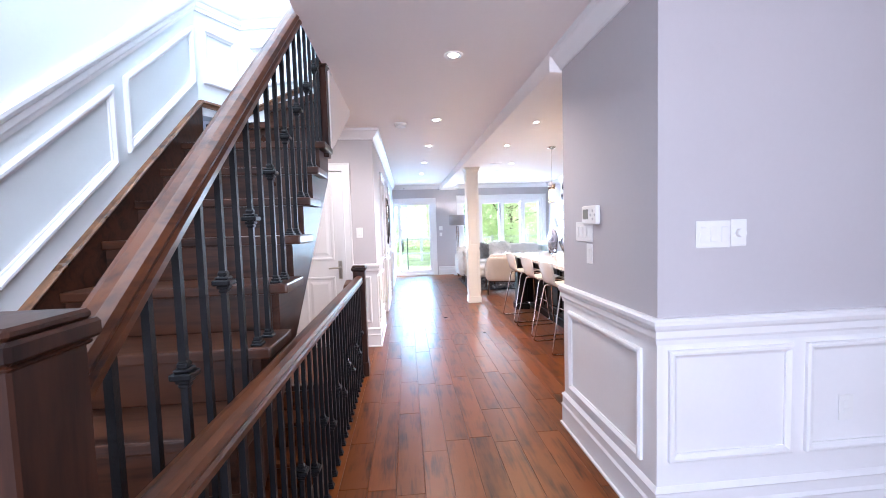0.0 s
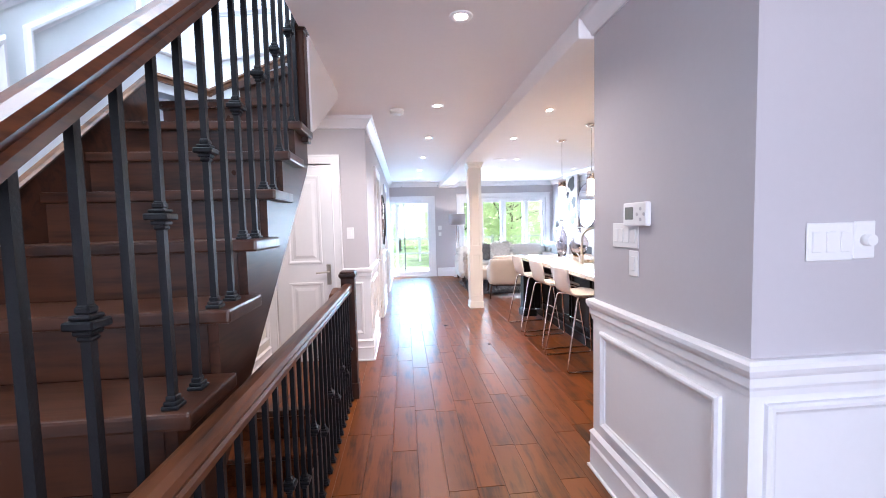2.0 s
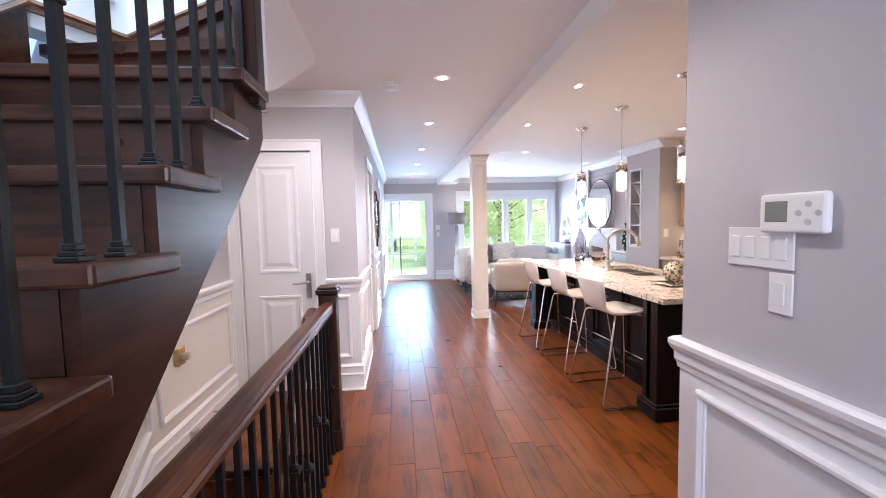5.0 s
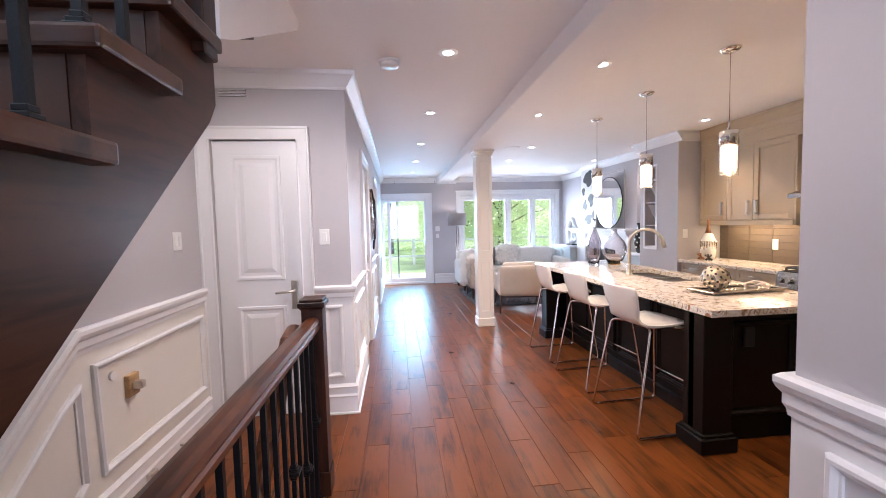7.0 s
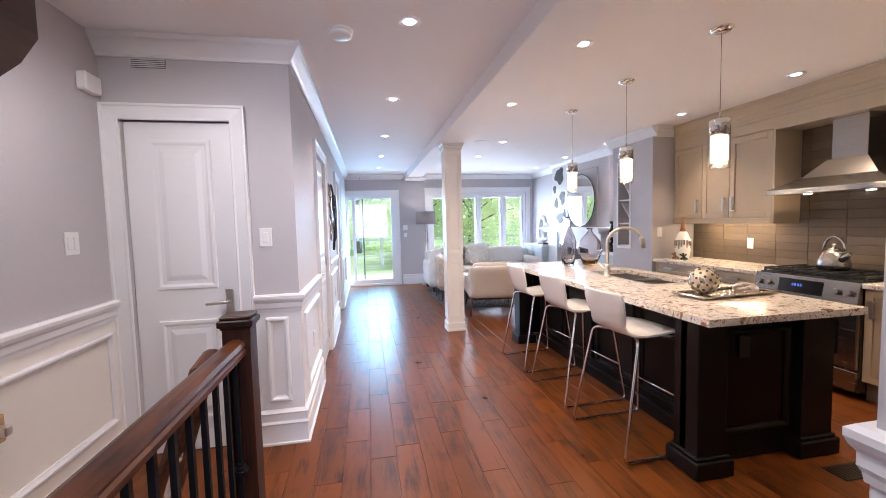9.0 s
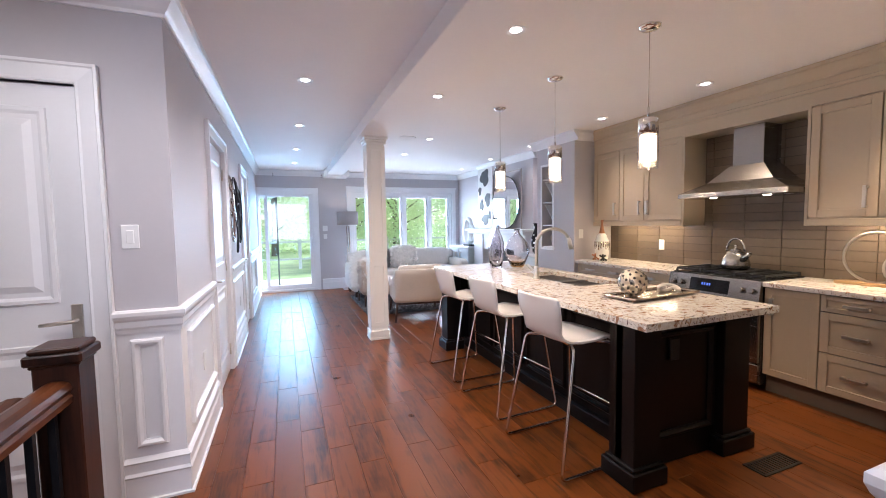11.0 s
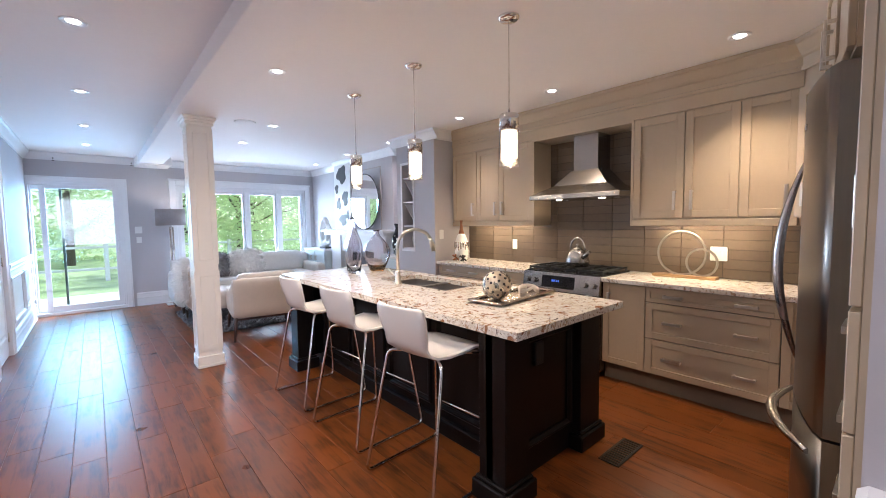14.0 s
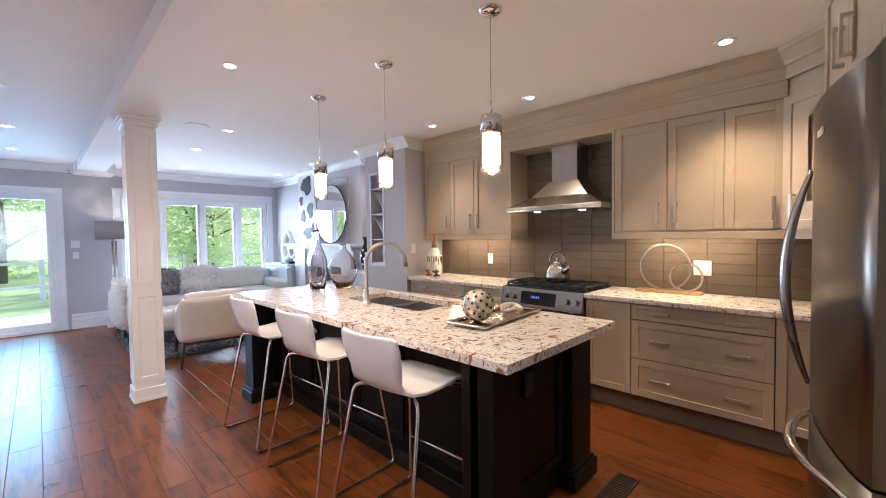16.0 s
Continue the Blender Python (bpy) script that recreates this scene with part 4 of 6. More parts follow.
# guard rail along the opening of the basement stairs
guard = thing("guard_rail", (0.51, 5.4, 0), "level dark wooden guard rail with black iron balusters", "railing")
GX = 0.505
handrail([(GX, 3.3, 0.907), (GX, 7.08, 0.907)], guard)
newel(guard, GX, 7.12, 0.0, 1.035, 0.052)
for i in range(36):
    y = 3.50 + i * 0.104
    if y < 7.05:
        baluster(guard, GX, y, 0.004, 0.882, [0.30] if i % 4 == 0 else ([0.42] if i % 4 == 2 else []))

# basement stairs going down under the main flight
base_st = thing("basement_stairs", (0.05, 6.9, -1.6), "dark wooden basement stairs going down", "staircase")
for i in range(1, 9):
    y = 6.93 - (i - 1) * 0.24
    part("tread", B((LW + 0.02, 0.455, y - 0.27, y, -i * 0.2 - 0.035, -i * 0.2), bev=0.006), M_RAILW, base_st)
    part("riser", B((LW + 0.02, 0.455, y - 0.02, y - 0.004, -i * 0.2, -(i - 1) * 0.2 - 0.036)), M_RAILW, base_st)
rail2 = thing("wall_handrail", (0.38, 7.0, 0.9), "dark wooden handrail going down to the basement", "handrail")
handrail([(0.42, 7.06, 0.88), (0.42, 6.94, 0.86), (0.42, 6.1, 0.16)], rail2)

# ---- kitchen ----
def flat_bar(bm, a, b, out, deep, tall, centre=None):
    """A square-edged bar from a to b; deep along out, tall across both."""
    d = Vector(b) - Vector(a)
    o = Vector(out).normalized()
    m = Matrix((d.normalized(), o, d.normalized().cross(o))).transposed().to_4x4()
    c = Vector(centre) if centre else (Vector(a) + Vector(b)) / 2
    new_box = bmesh.ops.create_cube(bm, size=1.0, matrix=Matrix.Translation(c) @ m @ Matrix.Diagonal((d.length, deep, tall, 1)))
    bmesh.ops.bevel(bm, geom=list({e for v in new_box["verts"] for e in v.link_edges}), offset=0.0015, segments=1, affect="EDGES")


def bar_handle(parent, x, y, z, length, vertical, out=(-1, 0, 0)):
    o = Vector(out)
    d = V(0, 0, 1) if vertical else V(-o.y, o.x, 0)
    c = V(x, y, z)
    a, b = c - d * length / 2, c + d * length / 2
    bm = bmesh.new()
    flat_bar(bm, a + o * 0.030, b + o * 0.030, o, 0.010, 0.021)
    for q in (a + d * 0.008, b - d * 0.008):
        flat_bar(bm, q - d * 0.007, q + d * 0.007, o, 0.027, 0.018, q + o * 0.0125)
    return part("handle", bm, M_NICKEL, parent, "satin nickel bar handle")


def shaker(parent, x, y0, y1, z0, z1, name="cabinet_door", material=None, fw=0.055):
    """A framed front facing -x at x."""
    m = material or M_CAB
    g = 0.0035
    y0, y1, z0, z1 = y0 + g, y1 - g, z0 + g, z1 - g
    d = part(name, B((x + 0.013, x + 0.02, y0 + 0.001, y1 - 0.001, z0 + 0.001, z1 - 0.001)), m, parent)
    for ya, yb in ((y0, y0 + fw), (y1 - fw, y1)):
        part("stile", B((x, x + 0.0195, ya, yb, z0, z1), bev=0.002), m, d)
    for za, zb in ((z0, z0 + fw), (z1 - fw, z1)):
        part("rail", B((x, x + 0.0195, y0 + fw, y1 - fw, za, zb), bev=0.002), m, d)
    return d


UX, BX2 = 4.81, 4.56


def upper(y0, y1, handle_at, group="wall cabinets"):
    c = thing("wall_cabinet", (UX + 0.15, (y0 + y1) / 2, 1.35), "taupe shaker wall cabinet with nickel bar handle", "cabinet", group)
    part("body", B((UX + 0.021, XR, y0, y1, 1.35, 2.19)), M_CAB, c)
    d = shaker(c, UX, y0, y1, 1.36, 2.18)
    bar_handle(d, UX, handle_at, 1.50, 0.15, True)
    return c


upper(9.34, 9.76, 9.40), upper(8.99, 9.34, 9.04), upper(8.53, 8.99, 8.94)
upper(7.10, 7.49, 7.16), upper(6.745, 7.10, 7.04), upper(6.42, 6.745, 6.48)
for y0, y1 in ((8.53, 9.76), (6.42, 7.49)):
    solo("light_rail", B((UX - 0.008, UX + 0.02, y0, y1, 1.30, 1.352), (UX + 0.02, XR, y0, y0 + 0.018, 1.30, 1.35), (UX + 0.02, XR, y1 - 0.018, y1, 1.30, 1.35), bev=0.004), M_CAB, "taupe light rail under wall cabinets", "cabinet trim", "light rails")
solo("hood_bay_panel", B((UX, XR, 8.51, 8.53, 1.30, 2.19), (UX, XR, 7.49, 7.51, 1.30, 2.19), (UX, XR, 7.51, 8.51, 2.17, 2.19)), M_CAB, "taupe panels lining the bay of the range hood", "cabinet trim")
bm = B((UX + 0.005, XR, 6.42, 9.76, 2.19, CEIL - 0.003))
CR2 = ((0, 0), (0, -0.19), (0.012, -0.19), (0.014, -0.165), (0.004, -0.16), (0.004, -0.11), (0.016, -0.10), (0.022, -0.085), (0.058, -0.035), (0.070, -0.028), (0.074, 0))
strip(bm, (UX + 0.005, 6.42, CEIL - 0.003), (UX + 0.005, 9.76, CEIL - 0.003), (-1, 0, 0), CR2)
solo("cabinet_cornice", bm, M_CAB, "taupe cornice running from wall cabinets to ceiling", "cornice")
# corner cabinet turning towards the fridge
cc = thing("corner_cabinet", (4.75, 6.2, 1.35), "taupe angled corner wall cabinet", "cabinet", "wall cabinets")
bm = bmesh.new()
prism(bm, [(UX + .02, 6.42), (XR, 6.42), (XR, 5.8), (4.35, 5.8), (4.35, 5.97)], 1.30, CEIL - 0.003, 2)
part("body", bm, M_CAB, cc)
cd = V(UX, 6.42, 0) - V(4.34, 5.95, 0)
dn2 = V(-cd.y, cd.x, 0).normalized()
q0, q1 = V(4.36, 5.97, 0) + dn2 * 0.006, V(UX, 6.42, 0) + dn2 * 0.006
part("cabinet_door", moulding(bmesh.new(), [q1 + V(0, 0, 1.36), q0 + V(0, 0, 1.36), q0 + V(0, 0, 2.18), q1 + V(0, 0, 2.18)], dn2, ((0, 0), (0, 0.018), (0.055, 0.018), (0.057, 0.008), (0.16, 0.008))), M_CAB, cc)
bm = bmesh.new()
strip(bm, q0 + V(0, 0, CEIL - 0.003), q1 + V(0, 0, CEIL - 0.003), dn2, CR2)
part("cornice", bm, M_CAB, cc)
bar_handle(cc, q1.x - 0.05 + dn2.x * 0.02, q1.y - 0.05, 1.50, 0.15, True, dn2)

# base cabinets along the outer wall
def base_unit(y0, y1, fronts, label):
    c = thing("base_cabinet", (BX2 + 0.3, (y0 + y1) / 2, 0), label, "cabinet", "base cabinets")
    part("body", B((BX2 + 0.021, XR, y0, y1, 0.14, 0.832)), M_CABGAP, c)
    part("toe_kick", B((BX2 + 0.06, BX2 + 0.075, y0, y1, 0, 0.14)), M_TOE, c)
    for kind, z0, z1, hs in fronts:
        d = shaker(c, BX2, y0, y1, z0, z1, "drawer_front" if kind == "drawer" else "cabinet_door", fw=0.05 if z1 - z0 > 0.2 else 0.032)
        for hy in hs:
            bar_handle(d, BX2, hy, (z0 + z1) / 2 + (0.0 if kind == "drawer" else 0.2), 0.13, kind != "drawer")
    return c


base_unit(7.27, 7.62, [("door", 0.145, 0.83, [7.56])], "taupe shaker base cabinet beside the range")
base_unit(6.44, 7.27, [("drawer", 0.71, 0.83, [6.62, 7.07]), ("drawer", 0.425, 0.71, [6.62, 7.07]), ("drawer", 0.145, 0.425, [6.62, 7.07])], "taupe three-drawer base cabinet")
base_unit(5.70, 6.44, [("door", 0.145, 0.83, [])], "taupe corner base cabinet")
base_unit(8.92, 9.76, [("drawer", 0.71, 0.83, [9.15, 9.52]), ("door", 0.145, 0.71, [9.3])], "taupe base cabinet with a wide drawer")
base_unit(8.42, 8.92, [("drawer", 0.71, 0.83, [8.67]), ("door", 0.145, 0.71, [8.5])], "taupe base cabinet beside the range")
for y0, y1 in ((5.7, 7.62), (8.42, 9.775)):
    solo("countertop", B((4.53, XR, y0, y1, 0.834, 0.872), bev=0.007, seg=2), M_GRANITE, "cream and brown veined granite worktop", "countertop", "granite worktops")

# range
rg = thing("gas_range", (4.8, 8.02, 0), "stainless steel gas range with black grates", "range")
RY0, RY1 = 7.625, 8.415
part("body", B((4.55, XR - 0.01, RY0, RY1, 0.05, 0.865)), M_STEEL, rg)
od = part("oven_door", B((4.515, 4.55, RY0 + 0.005, RY1 - 0.005, 0.22, 0.70), bev=0.006), M_STEEL, rg)
part("oven_window", B((4.511, 4.516, RY0 + 0.12, RY1 - 0.12, 0.32, 0.58), bev=0.002), M_BLACKGLOSS, od)
part("oven_handle", T(bend([(4.515, RY0 + 0.06, 0.66), (4.465, RY0 + 0.06, 0.66), (4.465, RY1 - 0.06, 0.66), (4.515, RY1 - 0.06, 0.66)], 0.02), r=0.011), M_STEEL, od)
part("warming_drawer", B((4.515, 4.55, RY0 + 0.005, RY1 - 0.005, 0.06, 0.21), bev=0.006), M_STEEL, rg)
bm = bmesh.new()
prism(bm, [(4.50, 0.71), (4.56, 0.71), (4.60, 0.872), (4.53, 0.872)], RY0, RY1, 1)
cp = part("control_panel", bm, M_STEEL, rg)
bm = bmesh.new()
prism(bm, [(4.503, 0.735), (4.508, 0.735), (4.527, 0.845), (4.522, 0.845)], 7.86, 8.20, 1)
dsp = part("display_glass", bm, M_BLACKGLOSS, cp)
for yy in (8.015, 8.035, 8.06, 8.08):
    bm = bmesh.new()
    prism(bm, [(4.5110, 0.790), (4.5120, 0.790), (4.5155, 0.810), (4.5145, 0.810)], yy, yy + 0.012, 1)
    part("digit", bm, M_DISPLAY, dsp)
for yy in (7.68, 7.76, 8.28, 8.36):
    c0 = V(4.515, yy, 0.79)
    part("knob", T([c0, c0 + V(-0.035, 0, 0.006)], r=0.022, sides=16), M_STEEL, cp)
part("cooktop", B((4.56, XR - 0.02, RY0 + 0.01, RY1 - 0.01, 0.865, 0.88), bev=0.004), M_BLACKGLOSS, rg)
for gy in (7.64, 7.90, 8.16):
    bm = bmesh.new()
    for yy in (gy + 0.005, gy + 0.12, gy + 0.235):
        box(bm, 4.60, 5.06, yy - 0.006, yy + 0.006, 0.90, 0.915)
    for xx in (4.60, 4.75, 4.90, 5.055):
        box(bm, xx - 0.006, xx + 0.006, gy, gy + 0.24, 0.895, 0.912)
    for xx in (4.60, 5.05):
        for yy in (gy + 0.005, gy + 0.235):
            box(bm, xx - 0.008, xx + 0.008, yy - 0.008, yy + 0.008, 0.88, 0.90)
    part("grate", bm, M_BLACK, rg)
for gy in (7.76, 8.02, 8.28):
    for xx in (4.71, 4.94):
        part("burner", lathe([(0.045, 0.88), (0.045, 0.888), (0.03, 0.893), (0.001, 0.893)], xx, gy, 16), M_BLACK, rg)
# kettle
kt = thing("kettle", (4.84, 8.02, 0.916), "brushed steel stovetop kettle with arched handle", "kettle")
kx, ky, kz = 4.84, 8.02, 0.916
part("body", lathe([(0.075, kz), (0.088, kz + 0.01), (0.092, kz + 0.035), (0.080, kz + 0.085), (0.055, kz + 0.125), (0.035, kz + 0.138), (0.001, kz + 0.14)], kx, ky), M_STEEL, kt)
part("lid", lathe([(0.036, kz + 0.136), (0.03, kz + 0.146), (0.008, kz + 0.152), (0.008, kz + 0.165), (0.013, kz + 0.175), (0.001, kz + 0.182)], kx, ky, 18), M_STEEL, kt)
part("spout", tube(bmesh.new(), [(kx - 0.03, ky - 0.06, kz + 0.07), (kx - 0.045, ky - 0.10, kz + 0.095), (kx - 0.05, ky - 0.13, kz + 0.125)], [0.024, 0.018, 0.013], 12), M_STEEL, kt)
part("handle", T([(kx + 0.02 * 0, ky + 0.065 * math.cos(a), kz + 0.13 + 0.095 * math.sin(a)) for a in [math.pi * i / 12 for i in range(13)]], r=0.008), M_STEEL, kt)
kt.scale = (1.2, 1.2, 1.2)
# hood
hd = thing("range_hood", (4.8, 7.97, 1.55), "stainless steel chimney range hood with pyramid canopy", "range hood")
bm = bmesh.new()
lo = [bm.verts.new(c) for c in ((4.62, 7.52, 1.60), (XR, 7.52, 1.60), (XR, 8.42, 1.60), (4.62, 8.42, 1.60))]
hi = [bm.verts.new(c) for c in ((4.86, 7.83, 1.83), (XR, 7.83, 1.83), (XR, 8.11, 1.83), (4.86, 8.11, 1.83))]
mid = [bm.verts.new(V(*[a * 0.42 + b * 0.58 for a, b in zip(p.co, q.co)]) - V(0, 0, 0.045)) for p, q in zip(lo, hi)]
for A, C in ((lo, mid), (mid, hi)):
    for i in range(4):
        bm.faces.new((A[i], A[(i + 1) % 4], C[(i + 1) % 4], C[i]))
bm.faces.new(lo[::-1]), bm.faces.new(hi)
part("canopy", bm, M_STEEL, hd)
part("lip", B((4.615, XR, 7.515, 8.425, 1.555, 1.60), bev=0.004), M_STEEL, hd)
part("chimney", B((4.88, XR, 7.845, 8.095, 1.82, 2.168), bev=0.003), M_STEEL, hd)
for yy in (7.75, 8.19):
    part("hood_light", lathe([(0.001, 1.551), (0.028, 1.551), (0.03, 1.556), (0.001, 1.556)], 4.78, yy, 16), M_BULB, hd, "small glowing hood light")

# wall plates on the backsplash
def plate(name, c, out, w, h, kinds, label, cat="switch"):
    """A wall plate centred at c; kinds: one of 'rocker', 'outlet', 'dial' for each gang."""
    o = Vector(out)
    s = V(-o.y, o.x, 0)
    t = thing(name, c, label, cat)
    m = Matrix((s, o, V(0, 0, 1))).transposed()
    def blk(x0, x1, d0, d1, z0, z1, bev):
        bm = B((x0, x1, d0, d1, z0, z1), bev=bev)
        bmesh.ops.transform(bm, matrix=m.to_4x4(), verts=bm.verts)
        bmesh.ops.translate(bm, verts=bm.verts, vec=Vector(c))
        return bm
    part("plate", blk(-w / 2, w / 2, 0, 0.006, -h / 2, h / 2, 0.003), M_PLASTIC, t)
    n = len(kinds)
    for i, k in enumerate(kinds):
        u = (i - (n - 1) / 2) * w / n * 0.92
        if k == "rocker":
            part("rocker", blk(u - 0.0155, u + 0.0155, 0.005, 0.010, -0.032, 0.032, 0.003), M_PLASTIC, t)
        elif k == "outlet":
            for zz in (-0.02, 0.02):
                part("socket", blk(u - 0.015, u + 0.015, 0.005, 0.008, zz - 0.014, zz + 0.014, 0.003), M_PLASTIC, t)
        else:
            c0 = Vector(c) + s * u
            part("dial", T([c0 + o * 0.005, c0 + o * 0.028], r=0.017, sides=18), M_PLASTIC, t)
    return t


plate("light_switch", (XR - 0.02, 6.93, 1.07), (-1, 0, 0), 0.12, 0.115, ["rocker", "rocker"], "white double switch plate on brown tiles")
plate("outlet", (XR - 0.02, 9.0, 1.08), (-1, 0, 0), 0.07, 0.115, ["outlet"], "white outlet plate on brown tiles", "outlet")
plate("light_switch", (4.62, 9.775, 1.2), (0, -1, 0), 0.07, 0.115, ["rocker"], "white switch plate on grey wall")
plate("outlet", (2.885, PY0 - 0.005, 0.52), (0, -1, 0), 0.07, 0.115, ["outlet"], "white outlet plate on white wainscot", "outlet")
plate("light_switch", (2.245, PY0 - 0.001, 1.313), (0, -1, 0), 0.155, 0.115, ["rocker"] * 3, "white triple switch plate on grey wall")
plate("dimmer_switch", (2.36, PY0 - 0.001, 1.316), (0, -1, 0), 0.072, 0.115, ["dial"], "white dimmer plate with round dial")
plate("light_switch", (PX - 0.001, 5.64, 1.32), (-1, 0, 0), 0.215, 0.115, ["rocker"] * 4, "white four-gang switch plate on grey wall")
plate("light_switch", (PX - 0.001, 5.568, 1.196), (-1, 0, 0), 0.072, 0.115, ["rocker"], "white single switch plate on grey wall")
plate("light_switch", (0.42, YD - 0.001, 1.322), (0, -1, 0), 0.072, 0.115, ["rocker"], "white switch plate beside the closet door")
plate("light_switch", (LW + 0.001, 7.69, 1.327), (1, 0, 0), 0.10, 0.115, ["rocker"] * 2, "white double switch plate on grey wall")
plate("light_switch", (1.90, YB - 0.001, 1.29), (0, -1, 0), 0.10, 0.115, ["rocker"] * 2, "white double switch plate near the garden door")
plate("light_switch", (1.90, YB - 0.001, 1.12), (0, -1, 0), 0.072, 0.10, ["rocker"], "white switch plate near the garden door")
plate("outlet", (XL + 0.005, 8.55, 0.52), (1, 0, 0), 0.07, 0.115, ["outlet"], "white outlet plate on wainscot", "outlet")
plate("outlet", (XL + 0.005, 10.75, 0.52), (1, 0, 0), 0.07, 0.115, ["outlet"], "white outlet plate on wainscot between two doors", "outlet")
th = thing("thermostat", (PX - 0.001, 5.53, 1.414), "white wall thermostat with grey screen", "thermostat")
part("case", B((PX - 0.028, PX - 0.001, 5.44, 5.62, 1.364, 1.469), bev=0.012, seg=3), M_PLASTIC, th)
part("screen", B((PX - 0.0295, PX - 0.027, 5.535, 5.60, 1.394, 1.449), bev=0.001), mat("lcd_grey", (0.22, 0.24, 0.22), 0.2), th)
for yy, zz in ((5.48, 1.439), (5.505, 1.416), (5.48, 1.394), (5.455, 1.416)):
    part("button", T([(PX - 0.027, yy, zz), (PX - 0.030, yy, zz)], r=0.008, sides=10), mat("button_grey", (0.5, 0.5, 0.52), 0.4), th)

# ---- island ----
isl = thing("kitchen_island", (3.2, 8.5, 0), "espresso-painted panelled kitchen island", "island")
part("body", B((2.96, 3.56, 7.25, 9.72, 0.06, 0.832)), M_ISL, isl)
part("toe_board", B((2.93, 3.57, 7.22, 9.74, 0.0, 0.10), bev=0.006), M_ISL, isl)
for x0, x1, y0, y1 in ((2.70, 2.88, 7.12, 7.29), (3.42, 3.64, 7.16, 7.37), (2.69, 2.85, 9.58, 9.74)):
    ps = part("corner_post", B((x0, x1, y0, y1, 0, 0.832), bev=0.004), M_ISL, isl)
    part("post_plinth", B((x0 - 0.028, x1 + 0.028, y0 - 0.028, y1 + 0.028, 0, 0.095), (x0 - 0.014, x1 + 0.014, y0 - 0.014, y1 + 0.014, 0.095, 0.115), bev=0.006), M_ISL, ps)
for b in ((2.70, 2.96, 7.20, 7.24, 0.12, 0.832), (2.72, 2.96, 9.64, 9.68, 0.1, 0.832), (2.96, 3.42, 7.21, 7.25, 0.1, 0.832)):
    part("end_panel", B(b), M_ISL, isl)
part("panel_moulding", moulding(bmesh.new(), [(2.93, 7.21, 0.17), (3.38, 7.21, 0.17), (3.38, 7.21, 0.76), (2.93, 7.21, 0.76)], (0, -1, 0)), M_ISL, isl)
for i in range(4):
    y1 = 9.56 - i * 0.55
    part("panel_moulding", moulding(bmesh.new(), [(2.96, y1, 0.16), (2.96, y1 - 0.49, 0.16), (2.96, y1 - 0.49, 0.76), (2.96, y1, 0.76)], (-1, 0, 0)), M_ISL, isl)
part("outlet_plate", B((3.03, 3.10, 7.19, 7.21, 0.60, 0.72), bev=0.004), M_BLACK, isl)
SKX0, SKX1, SKY0, SKY1 = 3.17, 3.57, 8.07, 8.93
top = solo("island_countertop", B((2.68, SKX0, 7.04, 9.94, 0.834, 0.872), (SKX1, 3.68, 7.04, 9.94, 0.834, 0.872), (SKX0, SKX1, 7.04, SKY0, 0.834, 0.872), (SKX0, SKX1, SKY1, 9.94, 0.834, 0.872)), M_GRANITE,
           "thick cream and brown veined granite island top", "countertop", "granite worktops")
snk = thing("sink", (3.38, 8.5, 0.67), "undermounted double-bowl dark grey sink", "sink")
for y0, y1 in ((SKY0, 8.47), (8.51, SKY1)):
    part("bowl", B((SKX0 - 0.004, SKX0 + 0.006, y0 - 0.004, y1, 0.67, 0.834), (SKX1 - 0.006, SKX1 + 0.004, y0, y1, 0.67, 0.834), (SKX0, SKX1, y0 - 0.004, y0 + 0.006, 0.67, 0.834), (SKX0, SKX1, y1 - 0.006, y1 + 0.004, 0.67, 0.834), (SKX0, SKX1, y0, y1, 0.66, 0.672)), M_SINK, snk)
    part("drain", lathe([(0.04, 0.6725), (0.038, 0.676), (0.02, 0.674), (0.001, 0.674)], (SKX0 + SKX1) / 2, (y0 + y1) / 2, 16), M_CHROME, snk)
part("divider", B((SKX0, SKX1, 8.465, 8.515, 0.79, 0.845), bev=0.008), M_SINK, snk)
fc = thing("faucet", (3.12, 8.57, 0.872), "brushed nickel gooseneck pull-down faucet", "faucet")
part("base", lathe([(0.032, 0.872), (0.032, 0.878), (0.024, 0.884), (0.020, 0.96), (0.017, 0.98), (0.001, 0.98)], 3.12, 8.57, 20), M_NICKEL, fc)
arc = [(3.12, 8.57, 0.97), (3.12, 8.57, 1.16)] + [(3.12 + 0.135 - 0.135 * math.cos(a), 8.57 - 0.10 * (1 - math.cos(a)) / 2, 1.165 + 0.135 * math.sin(a)) for a in [math.pi * i / 14 for i in range(1, 13)]]
part("neck", T(arc, r=0.014, sides=14), M_NICKEL, fc)
e = Vector(arc[-1])
part("spray_head", tube(bmesh.new(), [e, e + V(0.010, -0.003, -0.03), e + V(0.028, -0.008, -0.10)], [0.015, 0.019, 0.020], 14), M_NICKEL, fc)
part("lever", T([(3.12, 8.59, 0.93), (3.12, 8.64, 0.95), (3.115, 8.70, 0.985)], r=0.007), M_NICKEL, fc)

